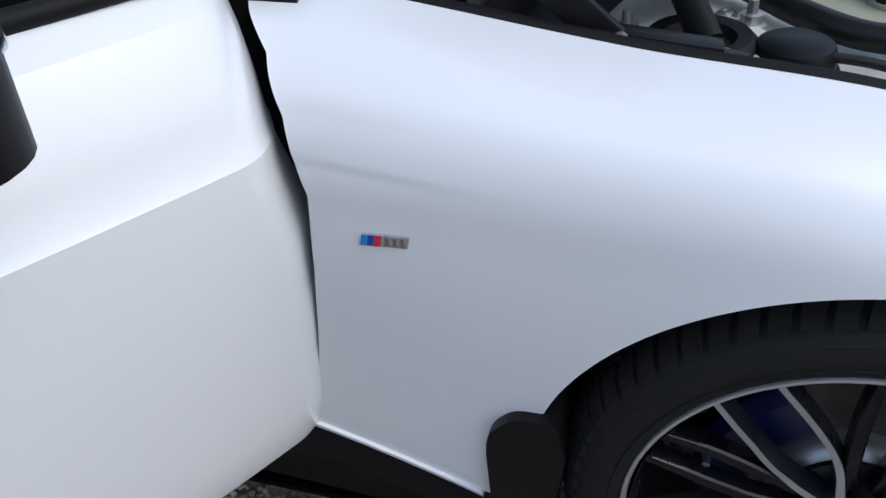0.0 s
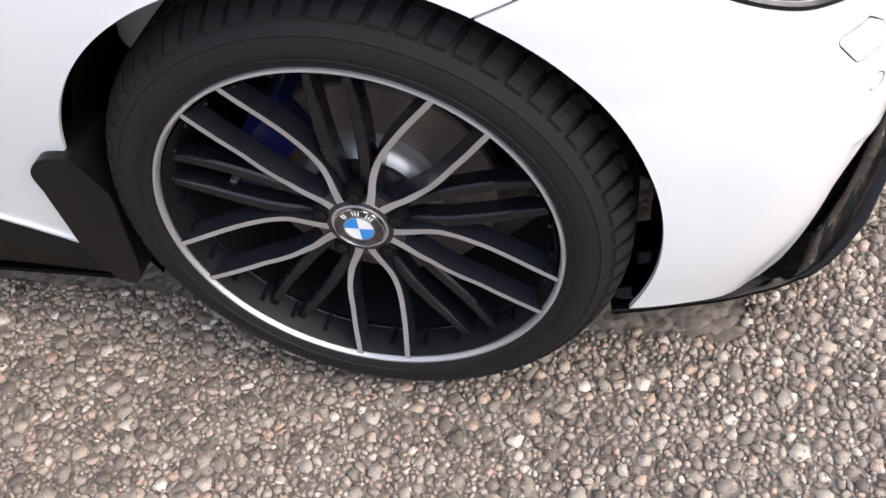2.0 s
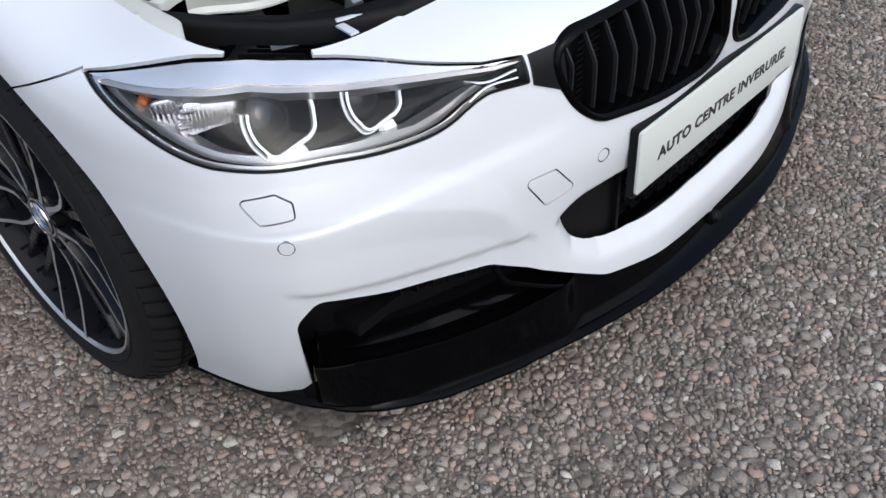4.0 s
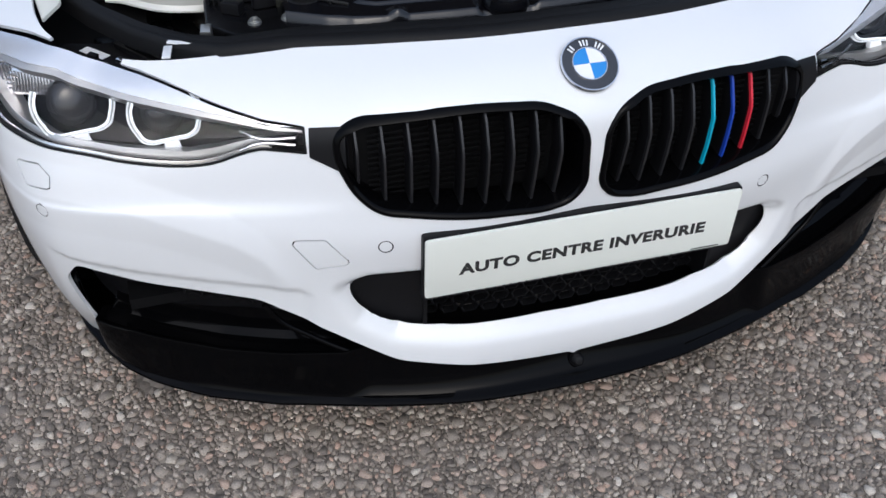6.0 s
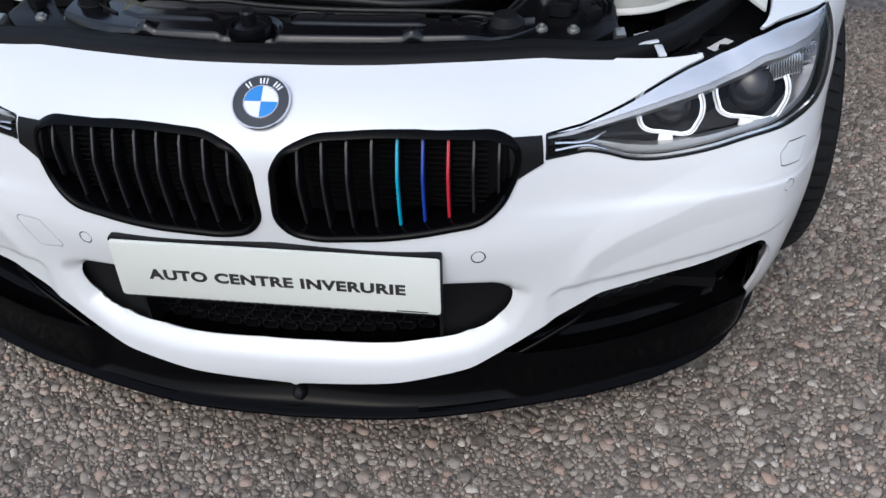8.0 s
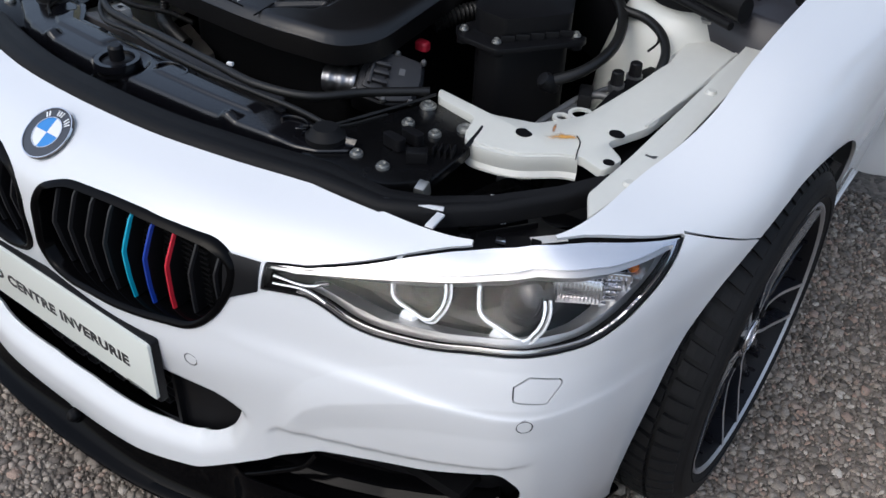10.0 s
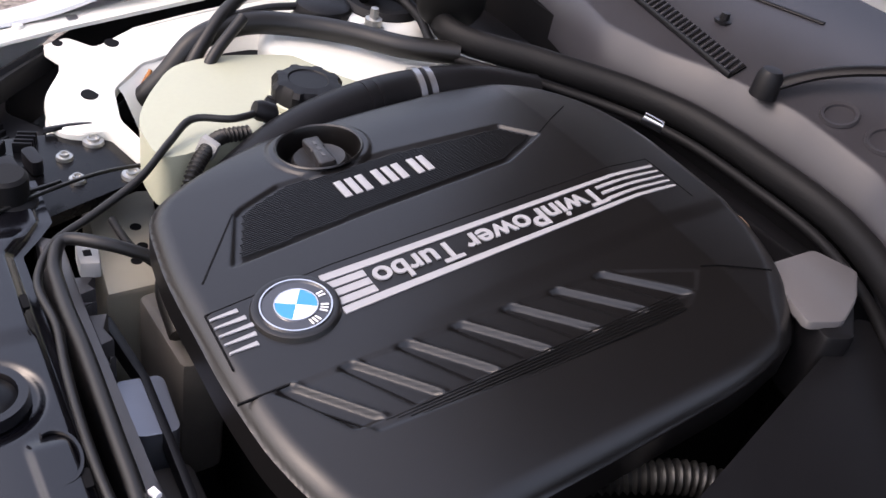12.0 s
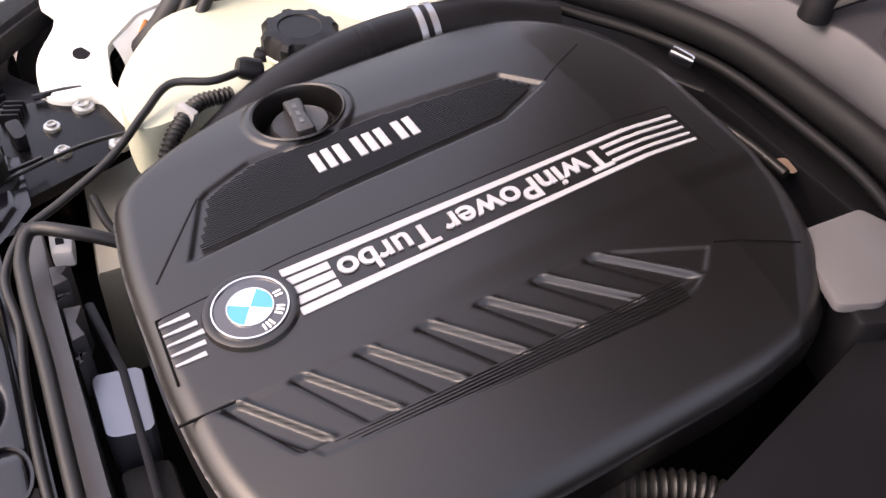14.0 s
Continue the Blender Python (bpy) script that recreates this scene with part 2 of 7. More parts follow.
def text_mesh(name, body, size, m, mat, parent, label="", depth=.0006, spacing=1.0, fat=0.0, stretch=1.0):
    cu = bpy.data.curves.new(name, "FONT")
    cu.body, cu.size, cu.extrude, cu.space_character = body, size, depth, spacing
    cu.align_x, cu.align_y, cu.offset, cu.resolution_u = "CENTER", "CENTER", fat, 4
    tmp = new(name, cu)
    bpy.context.view_layer.update()
    me = bpy.data.meshes.new_from_object(tmp.evaluated_get(bpy.context.evaluated_depsgraph_get()))
    bpy.data.objects.remove(tmp)
    me.materials.clear()
    me.materials.append(mat)
    ob = new(name, me)
    ob.parent = parent
    ob.matrix_local = m @ Matrix.Diagonal((stretch, 1, 1, 1))
    if label:
        tagged(ob, label)
    return ob


def facing(origin, normal, up=(0, 0, 1)):
    """A pose whose z points along normal and whose y points up as far as it can."""
    n = Vector(normal).normalized()
    x = Vector(up).cross(n).normalized()
    y = n.cross(x)
    return Matrix.Translation(origin) @ Matrix((x, y, n)).transposed().to_4x4()


def skin_at(s, z):
    """The place and outward normal of the skin at a plan distance and height."""
    p, n, _ = skin_grid(3, 400, s - .004, s + .004)
    i = np.argmin(abs(p[1, :, 2] - z))
    return Vector(p[1, i]), Vector(n[1, i])


FLARE = .032  # the left flank stands a little wider


def sd_poly(pts, x, z, r=0.0):
    """Signed distance to a closed outline, grown by r."""
    pts = np.asarray(pts, float)
    d = np.full(np.shape(x), 1e9)
    inside = np.zeros(np.shape(x), bool)
    for (ax, az), (bx, bz) in zip(pts, np.roll(pts, -1, axis=0)):
        ex, ez = bx - ax, bz - az
        wx, wz = x - ax, z - az
        t = np.clip((wx * ex + wz * ez) / (ex * ex + ez * ez + 1e-12), 0, 1)
        d = np.minimum(d, np.hypot(wx - ex * t, wz - ez * t))
        cond = (az > z) != (bz > z)
        xi = ax + (z - az) * ex / np.where(abs(ez) < 1e-9, 1e-9, ez)
        inside ^= cond & (x < xi)
    return np.where(inside, -d, d) - r



# ---- body skin: a plan line round the nose and flanks, with section profiles along it ----
def glide(keys, vals, q):
    """Smooth interpolation of rows of values over increasing keys."""
    keys, vals, q = np.asarray(keys, float), np.asarray(vals, float), np.asarray(q, float)
    h = np.diff(keys)
    sl = np.diff(vals, axis=0) / h.reshape(-1, *([1] * (vals.ndim - 1)))
    tan = np.empty_like(vals)
    tan[0], tan[-1] = sl[0], sl[-1]
    w = (h[:-1] / (h[:-1] + h[1:])).reshape(-1, *([1] * (vals.ndim - 1)))
    tan[1:-1] = sl[:-1] * (1 - w) + sl[1:] * w
    i = np.clip(np.searchsorted(keys, q) - 1, 0, len(keys) - 2)
    t = (q - keys[i]) / h[i]
    sh = (-1, *([1] * (vals.ndim - 1)))
    hh, t = h[i].reshape(sh), t.reshape(sh)
    return ((1 + 2 * t) * (1 - t) ** 2 * vals[i] + t * (1 - t) ** 2 * hh * tan[i]
            + t * t * (3 - 2 * t) * vals[i + 1] + t * t * (t - 1) * hh * tan[i + 1])


PLAN = [(-.2, .099), (0, .092), (.2, .099), (.32, .122), (.46, .163), (.60, .200), (.70, .228), (.775, .262), (.826, .330), (.858, .430),
        (.884, .580), (.900, .820), (.905, 1.10), (.912, 1.36), (.915, 1.60)]
_k = np.concatenate([[0], np.cumsum(np.hypot(*np.diff(np.array(PLAN), axis=0).T))])
_p = glide(_k, PLAN, np.linspace(_k[0], _k[-1], 3000))
_p = _p[_p[:, 0] >= 0]
_p[0] = (0, .092)
ARC = np.concatenate([[0], np.cumsum(np.hypot(*np.diff(_p, axis=0).T))])
LINE = _p


def inward(a):
    """The broad inward direction at plan distances a, along which the sections lean back."""
    e = .10
    tx = np.interp(a + e, ARC, LINE[:, 0]) - np.interp(np.maximum(a - e, 0), ARC, LINE[:, 0]) + np.where(a < e, 1e-6, 0)
    ty = np.interp(a + e, ARC, LINE[:, 1]) - np.interp(np.maximum(a - e, 0), ARC, LINE[:, 1])
    ty = np.where(a < e, ty * a / e, ty)
    ln = np.hypot(tx, ty)
    return -ty / ln, tx / ln


LEAN = inward(ARC)


def along(x, y):
    """How far round the plan line, from the middle of the nose, the point (x, y) lies."""
    wx, wy = abs(x) - LINE[:, 0], y - LINE[:, 1]
    d = wx * LEAN[0] + wy * LEAN[1]
    off = np.abs(wx * LEAN[1] - wy * LEAN[0]) + .02 * np.abs(d) + np.where((d < -.03) | (d > .25), 1, 0)
    return ARC[np.argmin(off)]


# sections: height and depth behind the plan line, from the bottom edge to the top edge
NOSE = [
    (0, .092, [(.13, .005), (.20, .0), (.33, .02), (.43, .026), (.49, .022), (.515, .021), (.56, .022), (.615, .034), (.66, .083), (.688, .148)]),
    (.30, .117, [(.13, .0), (.20, .0), (.33, .016), (.43, .008), (.49, .016), (.515, .020), (.56, .030), (.615, .048), (.655, .095), (.682, .157)]),
    (.46, .163, [(.14, .0), (.22, .004), (.33, .004), (.43, .004), (.475, .012), (.505, .024), (.555, .036), (.60, .052), (.642, .098), (.672, .157)]),
    (.63, .208, [(.15, .03), (.25, .020), (.34, .006), (.43, .0), (.488, .004), (.508, .014), (.555, .028), (.60, .050), (.640, .096), (.664, .137)]),
]
CORNER = [
    (.775, .262, [(.155, .062), (.25, .030), (.34, .010), (.43, .0), (.492, .003), (.510, .010), (.555, .022), (.60, .042), (.645, .090), (.676, .142)]),
    (.850, .400, [(.16, .045), (.25, .022), (.34, .008), (.43, .0), (.495, .0), (.52, .003), (.56, .006), (.62, .014), (.670, .044), (.694, .116)]),
    (.884, .580, [(.17, .035), (.25, .022), (.34, .008), (.43, .0), (.495, .0), (.53, .0), (.58, .0), (.65, .006), (.694, .042), (.718, .132)]),
    (.900, .820, [(.17, .030), (.30, .015), (.43, .003), (.53, -.006), (.58, -.006), (.64, -.002), (.70, .008), (.746, .034), (.776, .080), (.793, .142)]),
]
FLANK = [
    (.905, 1.10, [(.20, .050), (.30, .040), (.43, .027), (.53, .014), (.60, .008), (.66, .005), (.73, .004), (.783, .026), (.813, .080), (.826, .148)]),
    (.912, 1.36, [(.25, .066), (.33, .054), (.43, .040), (.53, .024), (.62, .010), (.69, .003), (.75, .0), (.813, .020), (.850, .080), (.866, .152)]),
    (.915, 1.60, [(.25, .066), (.33, .054), (.43, .040), (.53, .024), (.62, .010), (.69, .003), (.76, .0), (.83, .020), (.875, .080), (.895, .152)]),
]
SECTIONS = NOSE + CORNER + FLANK
SEC_S = np.array([along(x, y) for x, y, _ in SECTIONS])
SEC_V = np.array([rows for _, _, rows in SECTIONS])


INTAKE = [(-.372, .335), (-.350, .285), (-.300, .255), (-.200, .242), (0, .238), (.200, .242), (.300, .255), (.350, .285), (.372, .335), (.335, .362), (.2, .378), (-.2, .378), (-.335, .362)]


def soft_step(v):
    v = np.clip(v, 0, 1)
    return v * v * (3 - 2 * v)


def dents(x, y, z):
    """Local shaping: the rolled edge of the lower intake, the tuck above the corner vents, the fold across the corner, the crease on the wing."""
    x = np.abs(x)
    roll = np.clip(1 - sd_poly(INTAKE, x, z) / .030, 0, 1) ** 2 * .022 * soft_step((.38 - z) / .03)
    line = np.interp(x, [.40, .44, .60, .77, .80], [.310, .345, .372, .408, .42])
    tuck = .005 * soft_step((line - z) / .006) * soft_step((x - .415) / .03) * soft_step((.80 - x) / .03) * (y < .40)
    zc = .757 - .13 * (1.40 - y)
    crease = -.0018 * soft_step((z - zc) / .010) * soft_step((y - 1.10) / .22) * soft_step((zc + .06 - z) / .05)
    edge = np.interp(x, [.42, .455, .49, .53, .59, .655, .757, .80, .83], [.32, .36, .41, .44, .468, .496, .513, .512, .508])
    fold = -.0055 * np.clip(1 - np.abs(z - edge) / .05, 0, 1) * soft_step((x - .43) / .06) * soft_step((.84 - x) / .06) * soft_step((.46 - y) / .08)
    return roll + tuck + crease + fold


def skin_grid(nu, nv, s0, s1):
    """Points, normals and plan distance of the skin between two plan distances (negative: the car's right)."""
    s = np.linspace(s0, s1, nu)
    sec = glide(SEC_S, SEC_V, np.clip(np.abs(s), 0, ARC[-1]))
    t = np.linspace(0, 9, nv)
    prof = np.stack([glide(np.arange(10), sec[i], t) for i in range(nu)])
    a = np.abs(s)
    px, py = np.interp(a, ARC, LINE[:, 0]), np.interp(a, ARC, LINE[:, 1])
    nx, ny = inward(a)
    z, d = prof[..., 0], prof[..., 1]
    d = d + dents(px[:, None] + nx[:, None] * d, py[:, None] + ny[:, None] * d, z)
    x = (px[:, None] + nx[:, None] * d + np.where(s > 0, FLARE, 0)[:, None] * soft_step((py - .48) / .25)[:, None]) * np.where(s < 0, -1, 1)[:, None]
    y = py[:, None] + ny[:, None] * d
    p = np.stack([x, y, z], -1)
    n = np.cross(np.gradient(p, axis=0), np.gradient(p, axis=1))
    n /= np.linalg.norm(n, axis=-1, keepdims=True) + 1e-12
    return p, n, np.repeat(s[:, None], nv, 1)
# ---- end of skin ----

# ---- ground ----
GROUND_MAT = bpy.data.materials.new("chip_seal")
GROUND_MAT.use_nodes = True
_n, _l = GROUND_MAT.node_tree.nodes, GROUND_MAT.node_tree.links
_tc, _vo, _no, _rp, _mx, _bp = (_n.new("ShaderNodeTexCoord"), _n.new("ShaderNodeTexVoronoi"), _n.new("ShaderNodeTexNoise"),
                               _n.new("ShaderNodeValToRGB"), _n.new("ShaderNodeMix"), _n.new("ShaderNodeBump"))
_vo.inputs["Scale"].default_value = 75
_no.inputs["Scale"].default_value, _no.inputs["Detail"].default_value = 2.5, 6
_mx.data_type, _mx.blend_type = "RGBA", "MULTIPLY"
_mx.inputs["Factor"].default_value = .5
_rp.color_ramp.elements[0].color, _rp.color_ramp.elements[1].color = (.10, .085, .071, 1), (.40, .345, .285, 1)
_l.new(_tc.outputs["Object"], _vo.inputs["Vector"])
_l.new(_tc.outputs["Object"], _no.inputs["Vector"])
_l.new(_vo.outputs["Color"], _rp.inputs["Fac"])
_l.new(_rp.outputs[0], _mx.inputs["A"])
_l.new(_no.outputs[0], _mx.inputs["B"])
_l.new(_mx.outputs["Result"], _n["Principled BSDF"].inputs["Base Color"])
_n["Principled BSDF"].inputs["Roughness"].default_value = .85
_bp.inputs["Strength"].default_value, _bp.inputs["Distance"].default_value = .6, .005
_l.new(_vo.outputs["Distance"], _bp.inputs["Height"])
_bp.invert = True
_l.new(_bp.outputs[0], _n["Principled BSDF"].inputs["Normal"])
_g = 1500
ground = put("ground", [(-_g, -_g, -.006), (_g, -_g, -.006), (_g, _g, -.006), (-_g, _g, -.006)], [(0, 1, 2, 3)], GROUND_MAT, smooth=False)
tagged(ground, "worn grey-brown chip-seal tarmac with exposed stones", "ground", kind="structure")



def stones():
    """Flat angular chips packed in the tarmac where the camera passes: one joined mesh, a facetted cell for each stone."""
    rng = np.random.default_rng(4)
    step, sides = .0098, 6
    gx, gy = np.meshgrid(np.arange(-1.55, 1.95, step), np.arange(-.75, 2.0, step * .87), indexing="ij")
    gx = gx + (np.arange(gx.shape[1]) % 2 * step / 2)[None, :]
    nx, ny = gx.shape
    grid = np.stack([gx, gy], -1) + rng.normal(0, step * .34, (nx, ny, 2))
    grow = np.abs(rng.normal(0, .66, (nx, ny))) * step
    inner = np.zeros((nx, ny), bool)
    inner[4:-4, 4:-4] = True
    inner &= ~((np.abs(grid[..., 0]) < .74) & (grid[..., 1] > .34))
    ii, jj = np.nonzero(inner)
    p, n = grid[ii, jj], len(ii)
    ang = np.sort((np.arange(sides)[None] + rng.uniform(-.38, .38, (n, sides))) * 2 * np.pi / sides + rng.uniform(0, 6.3, (n, 1)), axis=1)
    ca, sa = np.cos(ang), np.sin(ang)
    rad = np.full((n, sides), step * 1.7)
    # each chip ends half way to its neighbours, nearer to the smaller one
    for di in range(-3, 4):
        for dj in range(-3, 4):
            if di or dj:
                v = grid[ii + di, jj + dj] - p
                d = np.linalg.norm(v, axis=1) + 1e-9
                reach = d / 2 + (grow[ii, jj] ** 2 - grow[ii + di, jj + dj] ** 2) / (2 * d)
                c = (ca * v[:, :1] + sa * v[:, 1:]) / d[:, None]
                rad = np.minimum(rad, np.where(c > .05, np.maximum(reach, step * .12)[:, None] / np.maximum(c, .05), 9))
    rad = np.maximum(rad * rng.uniform(.74, 1.02, (n, sides)) - .0002, .0006)
    h = rng.uniform(-.0026, .0002, (n, 1))
    tx, ty = rng.normal(0, .17, (n, 1)), rng.normal(0, .17, (n, 1))
    rings = []
    for k, drop in ((.92, 0), (1.0, .0040)):
        x, y = rad * k * ca, rad * k * sa
        rings.append(np.stack([x + p[:, :1], y + p[:, 1:], h - drop + x * tx + y * ty + rng.normal(0, .00022, (n, sides))], -1))
    V = np.concatenate(rings, axis=1)
    a = np.arange(sides)
    b = (a + 1) % sides
    wall = np.concatenate([np.stack([a + sides * k, a + sides * (k + 1), b + sides * (k + 1), b + sides * k], -1) for k in (0,)])
    base = np.arange(n) * 2 * sides
    tops = (a[None] + base[:, None]).reshape(-1)
    walls = (wall[None] + base[:, None, None]).reshape(-1)
    loops = np.concatenate([tops, walls])
    starts = np.concatenate([np.arange(n) * sides, len(tops) + np.arange(n * sides) * 4])
    me = bpy.data.meshes.new("stone_chips")
    me.vertices.add(n * 2 * sides)
    me.vertices.foreach_set("co", V.reshape(-1).astype(np.float32))
    me.loops.add(len(loops))
    me.loops.foreach_set("vertex_index", loops.astype(np.int32))
    me.polygons.add(len(starts))
    me.polygons.foreach_set("loop_start", starts.astype(np.int32))
    me.update(calc_edges=True)
    m = bpy.data.materials.new("stone")
    m.use_nodes = True
    nd, l = m.node_tree.nodes, m.node_tree.links
    ge, rp, no, mx, tc, n3 = (nd.new("ShaderNodeNewGeometry"), nd.new("ShaderNodeValToRGB"), nd.new("ShaderNodeTexNoise"), nd.new("ShaderNodeMix"), nd.new("ShaderNodeTexCoord"), nd.new("ShaderNodeTexNoise"))
    el = rp.color_ramp.elements
    el[0].position, el[0].color = 0, (.115, .097, .081, 1)
    el[1].position, el[1].color = 1, (.58, .525, .45, 1)
    for pos, col in ((.2, (.195, .166, .137, 1)), (.5, (.285, .245, .202, 1)), (.72, (.365, .318, .266, 1)), (.84, (.39, .275, .21, 1)), (.92, (.38, .33, .268, 1))):
        e = el.new(pos)
        e.color = col
    l.new(ge.outputs["Random Per Island"], rp.inputs["Fac"])
    no.inputs["Scale"].default_value, no.inputs["Detail"].default_value = 420, 4
    n3.inputs["Scale"].default_value, n3.inputs["Detail"].default_value = 1.7, 4
    l.new(tc.outputs["Object"], no.inputs["Vector"])
    l.new(tc.outputs["Object"], n3.inputs["Vector"])
    mx.data_type, mx.blend_type = "RGBA", "OVERLAY"
    mx.inputs["Factor"].default_value = .75
    l.new(rp.outputs[0], mx.inputs["A"])
    l.new(no.outputs[0], mx.inputs["B"])
    m2 = nd.new("ShaderNodeMix")
    m2.data_type, m2.blend_type = "RGBA", "OVERLAY"
    m2.inputs["Factor"].default_value = .35
    l.new(mx.outputs["Result"], m2.inputs["A"])
    l.new(n3.outputs[0], m2.inputs["B"])
    l.new(m2.outputs["Result"], nd["Principled BSDF"].inputs["Base Color"])
    nd["Principled BSDF"].inputs["Roughness"].default_value = .8
    bp = nd.new("ShaderNodeBump")
    bp.inputs["Strength"].default_value, bp.inputs["Distance"].default_value = .5, .0012
    l.new(no.outputs[0], bp.inputs["Height"])
    l.new(bp.outputs[0], nd["Principled BSDF"].inputs["Normal"])
    me.materials.append(m)
    tagged(new("stone_chips", me), "grey, beige and pinkish stone chips set in the tarmac", "stone chips", kind="stuff")


stones()

# ---- the car ----
car = new("car")
tagged(car, "white saloon car with bonnet up and doors open on stony tarmac", "car")

KIDNEY = [(.012, .585), (.008, .495), (.030, .466), (.070, .458), (.205, .468), (.320, .484), (.354, .515), (.374, .563), (.374, .600), (.340, .622), (.182, .637), (.075, .633), (.030, .612)]
KIDNEY_EDGE = rounded(KIDNEY, .044, 7)
HEADLIGHT = outline([(.408, .203, .606), (.410, .187, .572), (.470, .206, .577), (.495, .210, .572), (.545, .213, .555), (.62, .23, .558), (.725, .266, .578), (.79, .310, .585), (.825, .356, .594),
                     (.847, .430, .626), (.855, .515, .678), (.80, .455, .687), (.732, .405, .687), (.636, .338, .662), (.580, .295, .646), (.520, .260, .626), (.46, .225, .611)])
HL_OUT = along(.856, .518)


def soften(pts, a, b, times=2):
    """Cut the corners of one run of an outline, keeping its ends."""
    run = [Vector(p) for p in pts[a:b + 1]]
    for _ in range(times):
        run = [run[0]] + [p.lerp(q, k) for p, q in zip(run, run[1:]) for k in (.25, .75)] + [run[-1]]
    return pts[:a] + [tuple(p) for p in run] + pts[b + 1:]


HEADLIGHT = soften(soften(HEADLIGHT, 10, 16), 2, 10)
VENT = outline([(.505, .178, .322), (.655, .224, .356), (.762, .256, .389), (.786, .280, .350), (.787, .290, .165), (.774, .268, .02)]) + [(0, .02)] + \
       [(0, .156), (.18, .172), (along(.30, .12), .196), (along(.376, .139), .240), (along(.480, .168), .304)]
VENT_EDGE = rounded(VENT, .014, 4)
WASHER = outline([(.806, .320, .552), (.773, .284, .558), (.761, .266, .545), (.762, .264, .524), (.796, .294, .520)])
TOW = [(-along(.453, .167), .443), (-along(.398, .150), .444), (-along(.361, .138), .396), (-along(.417, .152), .386)]
SEAM_ARCH = along(.886, .640)
ARCH_Y, ARCH_Z, ARCH_R = .820, .322, .357


def t_arch(V, A):
    return ARCH_R - np.hypot(V[:, 1] - ARCH_Y, V[:, 2] - ARCH_Z)


def t_hole(pts, r=0.0, gap=0.0, mirror=True):
    return lambda V, A: -(sd_poly(shrink(pts, r), np.abs(A) if mirror else A, V[:, 2], r) - gap)


def t_inside(pts, r=0.0, gap=0.0, mirror=True):
    return lambda V, A: sd_poly(shrink(pts, r), np.abs(A) if mirror else A, V[:, 2], r) + gap


def t_hole_front(pts, r=0.0, gap=0.0, mirror=True):
    return lambda V, A: -(sd_poly(shrink(pts, r), np.abs(V[:, 0]) if mirror else V[:, 0], V[:, 2], r) - gap)


def t_disc(s, z, r, inside=False):
    return lambda V, A: (np.hypot(A - s, V[:, 2] - z) - r) * (1 if inside else -1)


def seam_height(a):
    """The joint between bumper and wing, from the headlight's corner down to the arch."""
    return np.interp(a, [HL_OUT - .3, HL_OUT, SEAM_ARCH, SEAM_ARCH + .06, SEAM_ARCH + .10], [.75, .680, .632, .60, 0])


S_IN, S_OUT = along(.315, .125), along(.782, .268)


def front_bumper():
    t = [lambda V, A: np.maximum(np.abs(A) - HL_OUT - .35, V[:, 2] - seam_height(np.abs(A)) + .0015), t_arch,
         t_hole(HEADLIGHT, 0, .0015), t_hole_front(KIDNEY_EDGE), t_hole_front(rounded(INTAKE, .03, 5), mirror=False), t_hole(VENT_EDGE)]
    # beside the headlight's inner end the skin above it belongs to the nose, behind the corner it does not
    brow = lambda a: np.interp(a, [along(.636, .338), along(.732, .405), along(.80, .455), HL_OUT], [.658, .683, .683, .676])
    t.append(lambda V, A: np.where((np.abs(A) > along(.641, .334)) & (V[:, 2] > brow(np.abs(A))) & (np.abs(A) < HL_OUT - .002), 1.0, -1.0) * .004)
    t += [t_hole(WASHER, .006), t_hole(TOW, .008, mirror=False)]
    for sg in (1, -1):
        t += [t_disc(sg * S_IN, .430, .0118), t_disc(sg * S_OUT, .490, .0110)]
    lim = SEAM_ARCH + .12
    bumper = panel("front_bumper", t, WHITE, car, "glossy white bumper with sculpted intakes", -lim, lim, 520, 150, .006)
    for sg in (1, -1):
        lo, hi = sg * S_OUT - .08, sg * S_OUT + .08
        panel("washer_flap", [t_inside(WASHER, .006, .0022)], WHITE, bumper, "", lo, hi, 60, 200, .008)
        for s, z in ((S_IN, .430), (S_OUT, .490)):
            panel("parking_sensor", [t_disc(sg * s, z, .0096, True)], WHITE, bumper, "", sg * s - .02, sg * s + .02, 24, 420, .008, -.0008)
            p, n = skin_at(sg * s, z)
            lathe("sensor_ring", [(.0090, -.006), (.0122, -.006), (.0122, -.0012), (.0090, -.0012)], facing(p, n), SATIN_BLACK, bumper)
    panel("tow_hook_flap", [t_inside(TOW, .008, .0022, False)], WHITE, bumper, "", TOW[0][0] - .02, TOW[2][0] + .02, 60, 200, .008)
    return bumper


def wing(sg):
    e0, e1 = (along(.735, .395), along(.914, 1.54))
    t = [lambda V, A: -(V[:, 2] - np.where(np.abs(A) < HL_OUT - .004, np.interp(np.abs(A), [e0, HL_OUT], [.655, .674]), seam_height(np.abs(A))) - .0015), t_arch,
         t_hole(HEADLIGHT, 0, .0015), lambda V, A: V[:, 1] - np.interp(V[:, 2], [.25, .32, .42, .504, .62, .72, .80, .843, .872, .90], [1.468, 1.457, 1.432, 1.415, 1.395, 1.383, 1.400, 1.427, 1.471, 1.53]),
         lambda V, A: np.where(np.abs(A) < HL_OUT, e0 + (.690 - V[:, 2]) * 0 - np.abs(A), -1.0),
         lambda V, A: np.interp(V[:, 1], [1.12, 1.20, 1.246, 1.46], [.0, .25, .254, .335]) - V[:, 2]]
    a, b = (e0 - .03, e1 + .04) if sg > 0 else (-e1 - .04, -e0 + .03)
    return panel("front_wing", t, WHITE, car, "glossy white front wing", a, b, 240, 130, .006)


